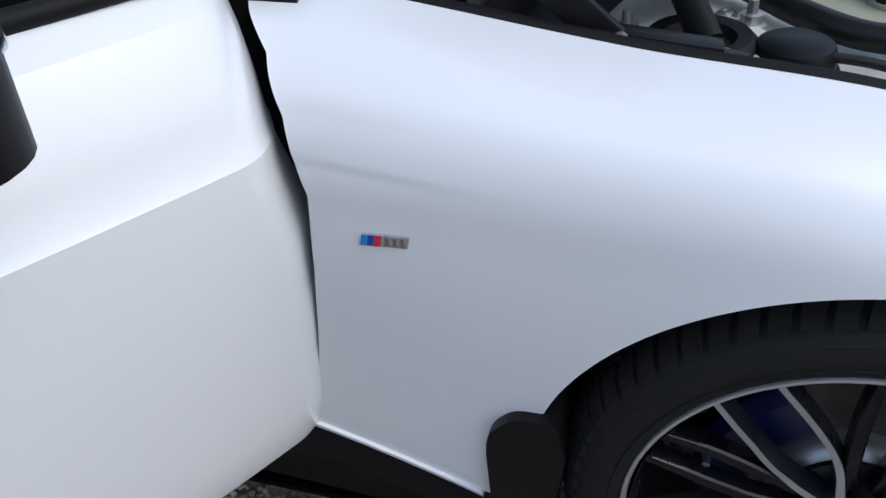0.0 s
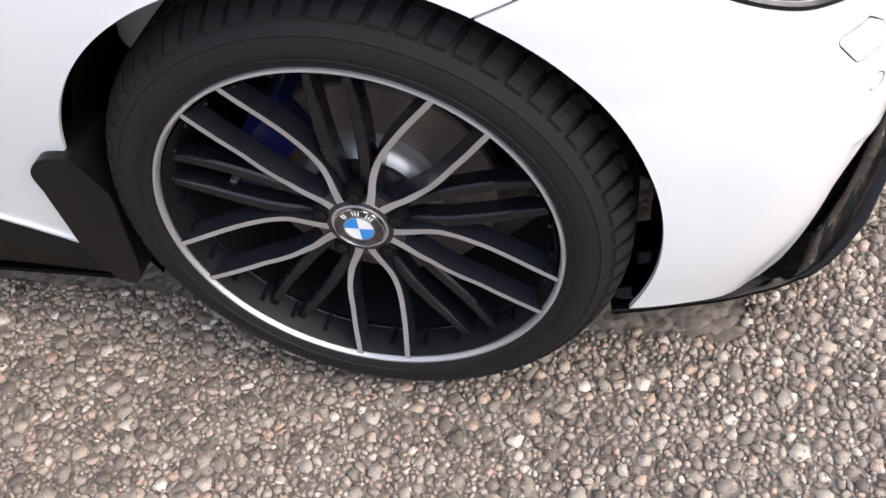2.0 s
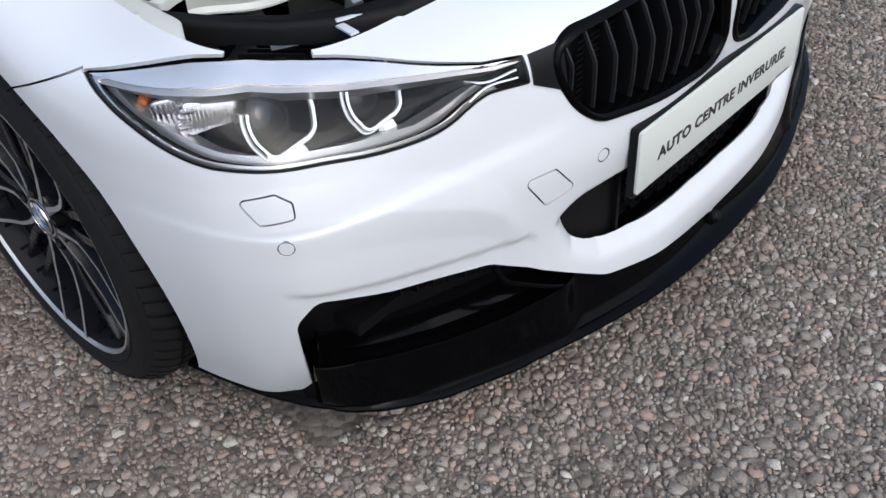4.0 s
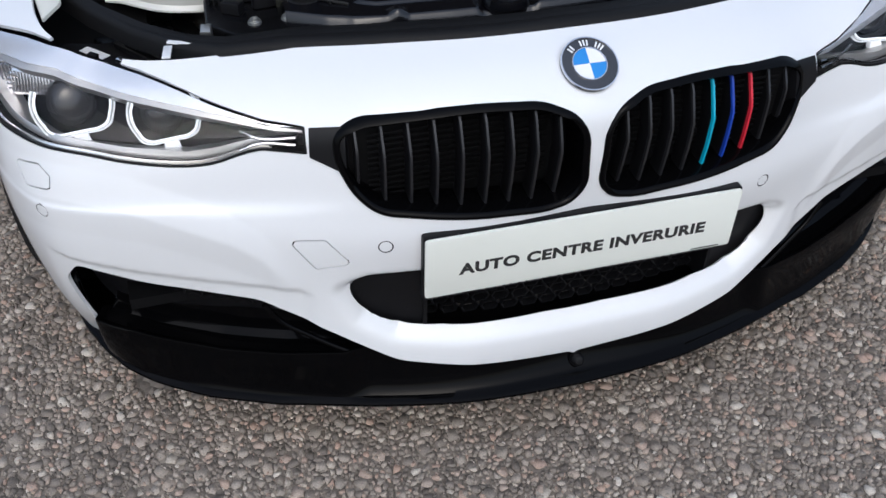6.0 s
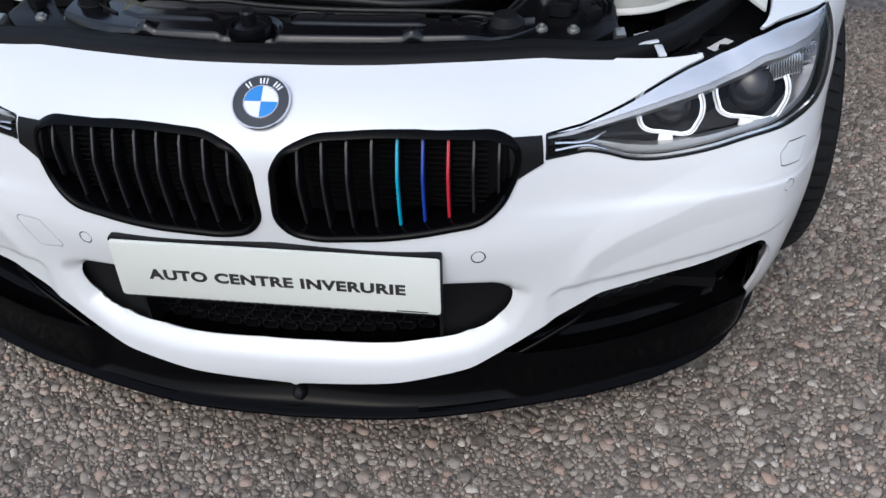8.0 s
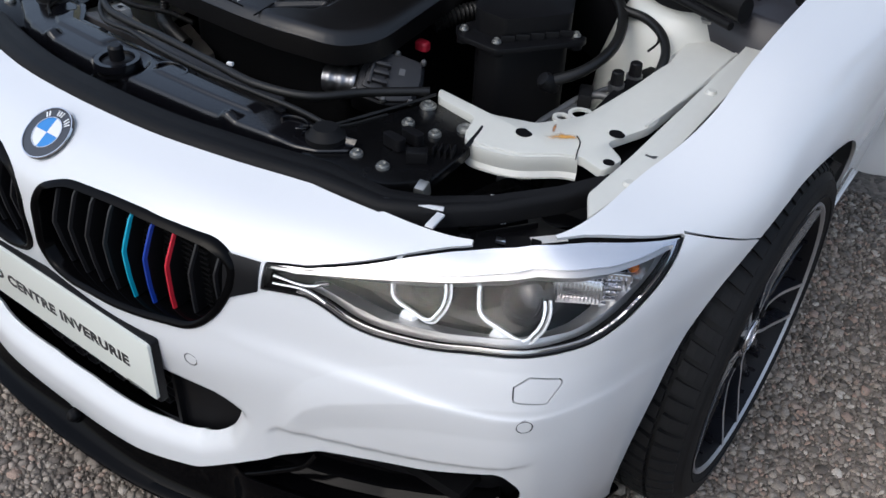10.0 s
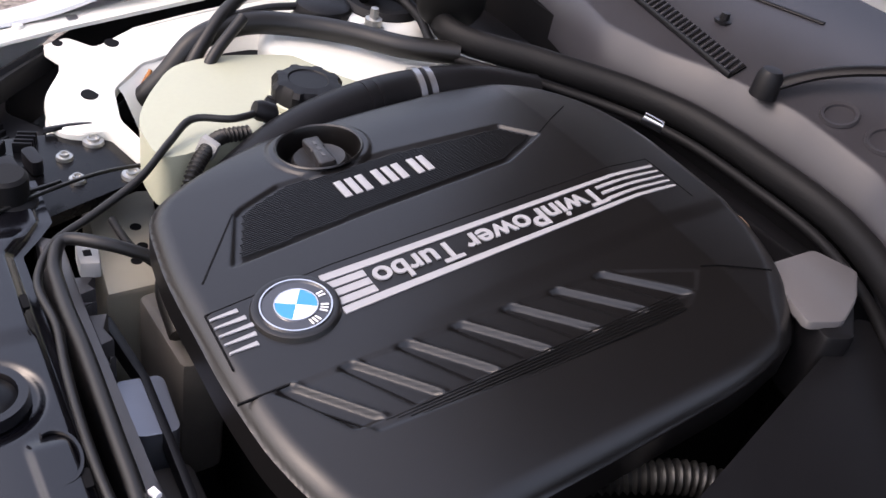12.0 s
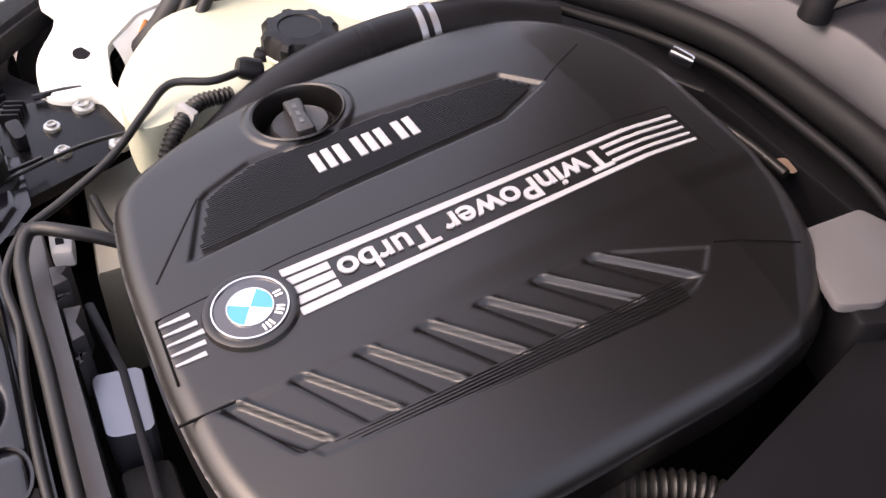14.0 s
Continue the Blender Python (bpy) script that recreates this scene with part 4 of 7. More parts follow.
def flank(sg):
    """Sill, skirt and the turned lower edge of the wing."""
    rise = lambda x, y: .40 * min(max(y - 1.246, 0), .18)
    prism("sill", [(sg * .70, 1.22), (sg * .838, 1.22), (sg * .838, 1.44), (sg * .838, 2.60), (sg * .70, 2.60)], .165, .246, SATIN_BLACK, car, "black sill", .008, tilt=lambda x, y: rise(x, y))
    prism("skirt_blade", [(sg * .70, 1.20), (sg * .838, 1.21), (sg * .845, 2.60), (sg * .70, 2.60)], .152, .160, GLOSS_BLACK, car, "thin gloss black skirt blade", .004)
    prism("door_pillar", [(sg * .66, 1.42), (sg * .80, 1.42), (sg * .815, 1.50), (sg * .66, 1.50)], .20, .90, SATIN_BLACK, car, "dark front door pillar", 0)
    bm = bmesh.new()
    rows = []
    for y in np.linspace(1.238, 1.466, 14):
        z = float(np.interp(y, [1.236, 1.246, 1.46], [.250, .254, .335]))
        p, n = skin_at(sg * along(.91, y), z)
        rows.append([bm.verts.new((p.x + sg * o, y, z + dz)) for o, dz in ((-.030, .004), (.001, .003), (.0045, .001), (.0045, -.004), (.0, -.007), (-.030, -.006))])
    for a, b in zip(rows, rows[1:]):
        for k in range(5):
            bm.faces.new((a[k], a[k + 1], b[k + 1], b[k]))
    part("wing_foot", bm, WHITE, car, "white turned lower wing edge", angle=60)


for _sg in (1, -1):
    arch_liner(_sg), flank(_sg)


def door(sg, swing):
    """A front door skin with thickness, hinged at its front edge and swung outward by some degrees."""
    hinge = Vector((sg * (.890 + (FLARE if sg > 0 else 0)), 1.414, 0))
    d = new("front_door")
    d.parent = car
    tagged(d, "glossy white front door" + (", standing open" if swing else ", shut"))
    d.matrix_local = Matrix.Translation(hinge) @ pose(0, 0, 0, 0, 0, -sg * swing)
    bm = bmesh.new()
    prof = [(.333, -.070), (.337, -.054), (.36, -.044), (.40, -.034), (.46, -.024), (.56, -.008), (.66, .006), (.74, .014), (.756, .0145), (.768, .009), (.81, .002), (.86, -.012), (.900, -.034), (.922, -.060), (.924, -.075)]
    rows = []
    for t in np.concatenate([np.linspace(0, .08, 9), np.linspace(.12, 1, 20)]):
        y = -.050 + 1.07 * t
        bulge = .012 * math.sin(math.pi * min(t * 1.1, 1)) + (-.050 * (1 - t / .08) ** 2.2 if t < .08 else 0)
        rows.append([bm.verts.new((sg * (.017 + o + bulge - .020 * float(soft_step((z - .66) / .12)) * max(1 - t / .10, 0) ** 2), y + .034 * float(soft_step((z - .62) / .12)) * max(1 - t / .3, 0), z + .03 * t * float(soft_step((z - .8) / .1)) + (.018 + .035 * t) * max(1 - abs(z - .757) / .11, 0))) for z, o in prof])
    for a, b in zip(rows, rows[1:]):
        for j in range(len(prof) - 1):
            bm.faces.new((a[j], a[j + 1], b[j + 1], b[j]))
    part("door_skin", bm, WHITE, d, angle=20)
    prism("door_inner", [(sg * -.10, .02), (sg * -.055, .008), (sg * -.055, 1.0), (sg * -.10, 1.0)],   .38, .90, SATIN_BLACK, d, "", .01)
    rub = [(sg * (-.045 + .003), .05 + 1.0 * t / 6, .932 + .03 * t / 6) for t in range(7)]
    tube("window_seal", rub, .011, RUBBER, d, "black rubber window seal", 8, 4)
    mir = prism("door_mirror", rounded([(sg * .045, .262), (sg * .10, .252), (sg * .22, .270), (sg * .24, .32), (sg * .20, .36), (sg * .06, .345)], .03, 4), .955, 1.090, SATIN_BLACK, d, "dark grey door mirror", .035, seg=4)
    prism("mirror_cap_edge", rounded([(sg * .06, .2505), (sg * .20, .262), (sg * .235, .30), (sg * .20, .29), (sg * .07, .27)], .01, 3), 1.010, 1.024, CHROME, mir, "", .004)
    prism("mirror_foot", rounded([(sg * -.04, .285), (sg * .08, .285), (sg * .08, .33), (sg * -.04, .33)], .012, 3), .92, .965, SATIN_BLACK, d, "", .01)
    return d


door(-1, 60)
door(1, 60)


def wing_badge():
    """A small tri-coloured slanted badge, as plain shapes."""
    s, z = -along(.908, 1.312), .6745
    p, n = skin_at(s, z)
    m = facing(p + n * .001, n) @ pose(0, 0, 0, 0, 0, 1.5)
    b = prism("wing_badge", [(-.0265, -.0072), (.0245, -.0072), (.0285, .0072), (-.0205, .0076)], 0, .0022, CHROME, car, "small chrome badge with blue and red slashes", .0006, m)
    for x0, x1, mat in ((-.0240, -.0175, EMB_BLUE), (-.0170, -.0105, STRIPE_BLUE), (-.0100, -.0030, STRIPE_RED)):
        prism("slash", [(x0, -.0068), (x1, -.0068), (x1 + .0032, .0068), (x0 + .0032, .0068)], .0022, .0026, mat, b, "", 0)
    for x in (.004, .012, .020):
        prism("bar", [(x - .002, -.005), (x + .002, -.005), (x + .003, .005), (x - .001, .005)], .0022, .0028, STEEL, b, "", 0)


wing_badge()

# ---- headlights ----
def headlight(sg):
    h = new("headlight")
    h.parent = car
    tagged(h, "clear-lensed headlight with lit ring lamps")
    lo, hi = sorted((sg * along(.39, .18), sg * (HL_OUT + .03)))
    lid = lambda A: np.interp(np.abs(A), [along(.45, .2), along(.56, .19), along(.66, .216), along(.748, .248), along(.80, .29), along(.84, .37), HL_OUT], [.606, .622, .638, .652, .663, .672, .677])
    panel("lens", [t_inside(HEADLIGHT, 0, .0022)], LENS_CLEAR, h, "clear plastic lens", lo, hi, 150, 160, 0, .0005)
    panel("gasket", [t_inside(HEADLIGHT, 0, -.0008), t_hole(HEADLIGHT, 0, -.0026), lambda V, A: V[:, 2] - lid(A)], SATIN_BLACK, h, "black rubber edge", lo, hi, 200, 220, .02, -.001)
    panel("bowl", [t_inside(HEADLIGHT, 0, .002)], HL_DARK, h, "dark headlight interior", lo, hi, 120, 100, 0, -.100)
    # brushed lower bezel that follows the bottom edge, with a bright bead, and the pale upper band of painted sky sheen
    cut = lambda A: np.interp(np.abs(A), [along(.45, .2), along(.477, .21), along(.533, .213), along(.576, .219), along(.658, .235), along(.741, .275), along(.808, .33), along(.835, .38), along(.850, .44), HL_OUT], [.570, .592, .577, .572, .582, .597, .606, .622, .645, .700])
    panel("lower_bezel", [t_inside(HEADLIGHT, 0, .0045), lambda V, A: V[:, 2] - cut(A)], HL_GREY, h, "brushed silver lower bezel", lo, hi, 190, 220, .030, -.020)
    panel("bead", [t_inside(HEADLIGHT, 0, .0026), t_hole(HEADLIGHT, 0, -.0062), lambda V, A: V[:, 2] - cut(A) - .004], CHROME, h, "bright bead", lo, hi, 200, 220, .004, -.004)
    # the sky's reflection in the lens top, made as a pale silver panel
    panel("upper_band", [t_inside(HEADLIGHT, 0, .0012), lambda V, A: lid(A) - V[:, 2]], SKY_SHEEN, h, "pale silver band painted as sky sheen on the upper lens", lo, hi, 200, 260, .030, -.004)
    panel("band_edge", [t_inside(HEADLIGHT, 0, .0035), lambda V, A: lid(A) - .005 - V[:, 2], lambda V, A: V[:, 2] - lid(A)], HL_GREY, h, "", lo, hi, 200, 260, .020, -.008)
    # two projector lamps with U-shaped light guides
    for c, r in (((.711, .332, .618), .050), ((.590, .300, .602), .046)):
        m = facing((sg * c[0], c[1], c[2]), (-sg * .12, -.91, .39))
        lathe("projector", [(r * .74, -.040), (r * .70, -.020), (r * .56, -.012), (r * .34, -.007), (0, -.005)], m, glassy, h, "glass projector lens", 32)

        def guide(k, dz):
            """An octagonal U, open at the top."""
            pts = []
            for a in (150, 165, 180, 195, 208, 220, 224, 240, 256, 284, 300, 316, 320, 332, 345, 360, 375, 390):
                q = r * k * (1.04 if a in (220, 224, 316, 320) else 1.0)
                pts.append(tuple(m @ Vector((q * math.cos(radians(a)), max(q * .96 * math.sin(radians(a)), -.80 * r * k), dz))))
            return pts
        tube("light_ring", guide(1.0, .004), .0018, DRL, h, "lit white ring lamp", 8, 4)
        tube("light_ring", guide(1.11, -.001), .0016, DRL_DIM, h, "", 6, 4)
        tube("ring_rim", guide(1.055, -.003), .0028, HL_GREY, h, "", 6, 4)
        prism("ring_foot", rounded([(-.012, -r * 1.14), (.012, -r * 1.14), (.010, -r * .88), (-.010, -r * .88)], .003, 2), -.004, .008, DRL_DIM, h, "bright ring foot", .002, m)
        for k in range(4):
            box("foot_rib", (.0016, .010, .006), m @ pose(-.009 + .006 * k, -r * 1.20, .000), CHROME, h, bevel=0)
        box("screw_post", (.004, .016, .004), m @ pose(-.006 * sg, -r * 1.36, .012) @ pose(0, 0, 0, 0, 0, 18), SATIN_BLACK, h, bevel=.001)
    # long ribbed reflector beside the outer lamp
    m = facing((sg * .770, .384, .628), (sg * .42, -.86, .30))
    prism("side_reflector", rounded([(-.030, -.020), (.034, -.014), (.034, .016), (-.030, .020)], .006), -.012, -.008, CHROME, h, "ribbed bright side reflector", .002, m)
    for i in range(13):
        box("reflector_rib", (.0020, .030, .004), m @ pose(-.027 + i * .0048, 0, -.006), CHROME, h, bevel=.0006)
    # ribbed reflector and amber bulb behind the outer corner
    m = facing((sg * .800, .405, .634), (sg * .50, -.85, .12))
    prism("reflector", rounded([(-.030, -.028), (.030, -.022), (.034, .018), (-.03, .018)], .008), -.020, -.014, CHROME, h, "ribbed bright reflector", .002, m)
    for i in range(10):
        box("reflector_rib", (.0024, .036, .005), m @ pose(-.027 + i * .0060, -.005, -.012) @ pose(0, 0, 0, 0, 0, 8), CHROME, h, bevel=.0008)
    for i in range(4):
        box("reflector_step", (.016, .005, .006), m @ pose(.002 + .003 * i, -.022 + .008 * i, -.004), CHROME, h, bevel=.001)
    lathe("amber_bulb", [(0, .008), (.005, .007), (.0075, .002), (.0075, -.010)], facing((sg * .806, .468, .636), (sg * .7, -.7, .1)), ORANGE, h, "amber indicator bulb", 16)
    for k in (0, 1):
        p0, n0 = skin_at(sg * along(.425, .19), .583 + .010 * k)
        p1, n1 = skin_at(sg * along(.475, .207), .584 + .008 * k)
        p2, n2 = skin_at(sg * along(.50, .21), .576 + .024 * k)
        tube("bright_bar", [p0 - n0 * .004, p1 - n1 * .004, p2 - n2 * .004], .0024, CHROME, h, "", 6, 4)


# pale silver that stands for sky reflected in the lens
SKY_SHEEN = material("sky_sheen_silver", (.80, .81, .84), .22, metal=.7, coat=.5, vary=.03)
DRL_DIM = material("light_guide", (.8, .8, .8), .2, emit=(1, .97, .92, .25))
glassy = material("projector_glass", (.012, .012, .014), .03, spec=.6)
for _sg in (1, -1):
    headlight(_sg)
    _s0, _s1 = sorted((_sg * along(.366, .137), _sg * along(.416, .15)))
    panel("grille_link", [t_hole(HEADLIGHT, 0, -.002), lambda V, A: np.abs(V[:, 2] - np.interp(np.abs(V[:, 0]), [.36, .412], [.578, .588])) - np.interp(np.abs(V[:, 0]), [.36, .412], [.032, .017])], SATIN_BLACK, car, "black trim between grille and headlight", _s0, _s1, 40, 160, .02, .0025)


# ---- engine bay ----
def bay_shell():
    # plain sheets close the bay; its deep shade is put into their colour
    prism("bay_floor", [(-.70, .26), (.70, .26), (.74, 1.30), (-.74, 1.30)], .28, .30, DARK, car, "engine bay floor sheet, near-black as deep shade", 0)
    prism("bulkhead", [(-.75, 1.26), (.75, 1.26), (.75, 1.28), (-.75, 1.28)], .28, .80, DARK, car, "bulkhead sheet, near-black as deep shade", 0)
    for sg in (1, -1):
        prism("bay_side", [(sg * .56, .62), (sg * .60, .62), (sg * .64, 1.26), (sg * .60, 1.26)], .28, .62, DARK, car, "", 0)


bay_shell()


def cover_top(x, y):
    """Height of the engine cover's crowned top."""
    return .769 + .14 * (y - .605) - .14 * max(y - 1.0, 0) - .14 * (x + .03) ** 2 - 1.4 * max(abs(x + .03) - .17, 0) ** 2


COVER = rounded([(-.205, .540), (-.10, .524), (.05, .520), (.14, .526), (.222, .552), (.258, .62), (.259, .80), (.257, .95), (.240, 1.035), (.195, 1.080), (.120, 1.112), (0, 1.119), (-.12, 1.121), (-.26, 1.122), (-.318, 1.09), (-.335, 1.0), (-.335, .87), (-.312, .73), (-.255, .615)], .035, 4)
CREST = rounded([(-.190, .50), (-.16, .45), (.40, .45), (.40, .93), (.222, 1.005), (.160, 1.055), (.09, 1.088), (-.09, 1.094), (-.17, 1.075), (-.23, 1.03), (-.262, .95), (-.270, .83), (-.268, .70), (-.225, .59)], .03, 4)
RIDGED = [(-.072, .576), (-.149, .611), (-.157, .621), (-.176, .670), (-.176, .800), (-.161, .945), (-.120, .977), (-.090, .910), (-.084, .730)]
SLASHED = [(.081, .545), (.159, .607), (.178, .909), (.172, .940), (.160, .960), (.140, .980), (.098, .894), (.086, .690)]
WELL = (-.218, .741)
# slanting louvres: inner end, outer end
LOUVRES = [((.081 + .0028 * k, .566 + .0560 * k - .0004 * k * k), (.148 + .0022 * k, .619 + .0560 * k - .003 * (k == 6))) for k in range(7)]


def engine_cover():
    xs, ys = np.linspace(-.345, .270, 290), np.linspace(.51, 1.135, 296)
    X, Y = np.meshgrid(xs, ys, indexing="ij")
    d = sd_poly(COVER, X, Y)
    Z = np.vectorize(cover_top)(X, Y)
    out = np.maximum(sd_poly(CREST, X, Y), 0)
    Z = Z - .50 * np.sqrt(out ** 2 + .006 ** 2) + .003
    Z = Z - np.where(d > -.020, .020 - np.sqrt(np.maximum(.020 ** 2 - np.clip(d + .020, 0, .0188) ** 2, 0)), 0)
    # well round the filler cap
    w = np.hypot(X - WELL[0], Y - WELL[1])
    Z = Z + .003 * soft_step((.060 - w) / .006)
    # the sunk ridged field, the soft shoulder beside the stripe, the sunk louvre field
    Z = Z - .0038 * soft_step(-sd_poly(RIDGED, X, Y) / .005)
    Z = Z - .0030 * soft_step((X - np.interp(Y, [.60, .80, 1.09], [.075, .062, .058])) / .022) * soft_step((Y - .62) / .30)
    field = soft_step(-sd_poly(SLASHED, X, Y) / .004)
    Z = Z - .0016 * field
    for (ax, ay), (bx, by) in LOUVRES:
        t = (X - ax) / (bx - ax)
        v = Y - (ay + (by - ay) * t)
        along_it = soft_step((t + .02) / .06) * soft_step((1.02 - t) / .08)
        gap = .013 + .013 * np.clip(t, 0, 1)
        Z = Z + along_it * (.0026 * np.exp(-((v - .0015) / .0030) ** 2) - .0034 * soft_step((v + gap) / .003) * soft_step(-v / .003) - .0012 * np.exp(-((v + gap) / .0022) ** 2))
    P = np.stack([X, Y, Z], -1).reshape(-1, 3)
    i = np.arange(X.size).reshape(X.shape)
    q = np.stack([i[:-1, :-1], i[1:, :-1], i[1:, 1:], i[:-1, 1:]], -1).reshape(-1, 4)
    T = np.vstack([q[:, [0, 1, 2]], q[:, [0, 2, 3]]])
    V, N, A, T = clip(P, np.zeros_like(P), np.zeros(len(P)), T, np.maximum(d, .0475 - w).ravel())
    used = np.unique(T)
    re = np.zeros(len(V), int)
    re[used] = np.arange(len(used))
    V, T = V[used], re[T]
    ob = put("engine_cover", V, T, COVER_MAT, car, "matt black plastic engine cover")
    # the upright skirt round the edge
    loop = np.array(COVER + COVER[:1])
    run = np.concatenate([[0], np.cumsum(np.hypot(*np.diff(loop, axis=0).T))])
    q = np.linspace(0, run[-1], 240)[:-1]
    px, py = np.interp(q, run, loop[:, 0]), np.interp(q, run, loop[:, 1])
    top = np.vectorize(cover_top)(px, py) - .50 * np.sqrt(np.maximum(sd_poly(CREST, px, py), 0) ** 2 + .006 ** 2) + .003 - .0132
    bm = bmesh.new()
    rows = [[bm.verts.new((x, y, z + dz)) for dz in (.0, -.006, -.030, -.034)] for x, y, z in zip(px, py, top)]
    for a, b in zip(rows, rows[1:] + rows[:1]):
        for j in range(3):
            bm.faces.new((a[j], a[j + 1], b[j + 1], b[j]))
    part("cover_skirt", bm, COVER_MAT, ob, angle=70)
    return ob


cover = engine_cover()


def on_cover(x, y, lift=.0012):
    return Vector((x, y, cover_top(x, y) + lift))


def strip(name, a, b, w, mat, lift=.0012, h=.0016, w2=None):
    """A flat printed or raised strip laid on the engine cover from a to b."""
    bm = bmesh.new()
    a, b = Vector((*a, 0)), Vector((*b, 0))
    d = (b - a).normalized()
    v = Vector((-d.y, d.x, 0))
    rows = []
    n = max(int((b - a).length / .02), 2)
    for i in range(n + 1):
        c = a.lerp(b, i / n)
        ww = w + ((w2 - w) * i / n if w2 is not None else 0)
        rows.append([bm.verts.new(on_cover(c.x + v.x * o * ww / 2, c.y + v.y * o * ww / 2, z)) for o, z in ((-1, -.002), (-1, lift), (1, lift), (1, -.002))])
    for r0, r1 in zip(rows, rows[1:]):
        for j in range(3):
            bm.faces.new((r0[j], r0[j + 1], r1[j + 1], r1[j]))
    bm.faces.new(rows[0]), bm.faces.new(rows[-1])
    return part(name, bm, mat, cover)


_a, _b = (.005, .607), (.0055, 1.055)
DULL_PRINT = material("embossed_print", (.05, .05, .05), .4, spec=.5)

GREY = material("scuttle_plastic", (.028, .027, .031), .33, spec=.42, vary=.18, scale=10, bump=.1, bump_scale=600)
WIRE = material("mesh_grey", (.16, .15, .145), .5, vary=.15)
# silver stripes run back along the cover, broken by the badge and the words
_axis = (Vector((*_b, 0)) - Vector((*_a, 0))).normalized()
_side = Vector((_axis.y, -_axis.x, 0))


def cov(l, o):
    """A place on the cover: l along the stripe from the badge, o to the car's left of it."""
    p = Vector((*_a, 0)) + _axis * l + _side * o
    return (p.x, p.y)


for k in range(5):
    o = (k - 2) * .0112
    strip("stripe", cov(-.072, o), cov(-.040 - .003 * abs(k - 2), o), .0020, SILVER, w2=.0050)
    strip("stripe", cov(.040 - .002 * abs(k - 2), o * 1.05), cov(.076, o * 1.02), .0088, SILVER)
for k in (-2, 2):
    strip("stripe", cov(.076, k * .0114), cov(.448, k * .0098), .0088, SILVER, w2=.0036)
for k in (-1, 0, 1):
    strip("stripe", cov(.357, k * .0102), cov(.448, k * .0098), .0044, SILVER, w2=.0030)


def flat_on_cover(l, o, turn=0.0, lift=.0008):
    x, y = cov(l, o)
    p = on_cover(x, y, lift)
    e = .01
    n = Vector((cover_top(x - e, y) - cover_top(x + e, y), cover_top(x, y - e) - cover_top(x, y + e), 2 * e)).normalized()
    return facing(p, n, (_axis.x, _axis.y, 0)) @ pose(0, 0, 0, 0, 0, turn)


text_mesh("cover_lettering", "TwinPower Turbo", .037, flat_on_cover(.218, 0, -90, .0012), SILVER, cover, "silver lettering", .0008, 1.0, .0008, 1.0)
roundel("cover_badge", .0335, flat_on_cover(0, 0, -35, .003), cover, "round blue and white quartered badge")
lathe("badge_collar", [(.0335, .0035), (.036, .0042), (.040, .003), (.0425, -.002)], flat_on_cover(0, 0), COVER_MAT, cover, n=48)
# the maker's letters above the stripe stay plain bars
for _l0, _n0 in ((.214, 2), (.176, 3), (.132, 3)):
    for j in range(_n0):
        box("letter_bar", (.0082, .029, .0016), flat_on_cover(_l0 + (j - (_n0 - 1) / 2) * .0125, -.138, 0, .0004) @ pose(0, 0, 0, 0, 0, 90), SILVER, cover, bevel=.0003)
# oil filler cap in its well
_e = .01
_wn = Vector((cover_top(WELL[0] - _e, WELL[1]) - cover_top(WELL[0] + _e, WELL[1]), cover_top(WELL[0], WELL[1] - _e) - cover_top(WELL[0], WELL[1] + _e), 2 * _e)).normalized()
_top = facing((*WELL, cover_top(*WELL) + .003), _wn, (0, 1, 0))
lathe("filler_well", [(.0505, -.001), (.0490, .0006), (.0470, -.0006), (.0455, -.006), (.0445, -.034), (.0, -.034)], _top, COVER_MAT, cover, "", 64)
_w = _top @ Matrix.Translation((0, 0, -.026))
CAP_MAT = material("cap_plastic", (.016, .015, .015), .36, spec=.45, vary=.15, scale=20, bump=.08, bump_scale=900)
cap = lathe("oil_filler_cap", [(0, .008), (.022, .009), (.029, .012), (.031, .010), (.033, .004), (.033, -.004), (.037, -.004), (.039, .001), (.039, -.006)], _w, CAP_MAT, cover, "black oil filler cap", 40)
prism("grip", rounded([(-.0105, -.031), (.0105, -.031), (.0080, 0), (.0105, .031), (-.0105, .031), (-.0080, 0)], .005, 3), .006, .022, CAP_MAT, cap, "", .004, pose(0, 0, 0, 0, 0, 83))
for k in range(3):
    box("cap_print", (.004, .008, .0005), pose(0, 0, 0, 0, 0, 83) @ pose(0, -.014 + .014 * k, .0222), DULL_PRINT, cap, bevel=0)


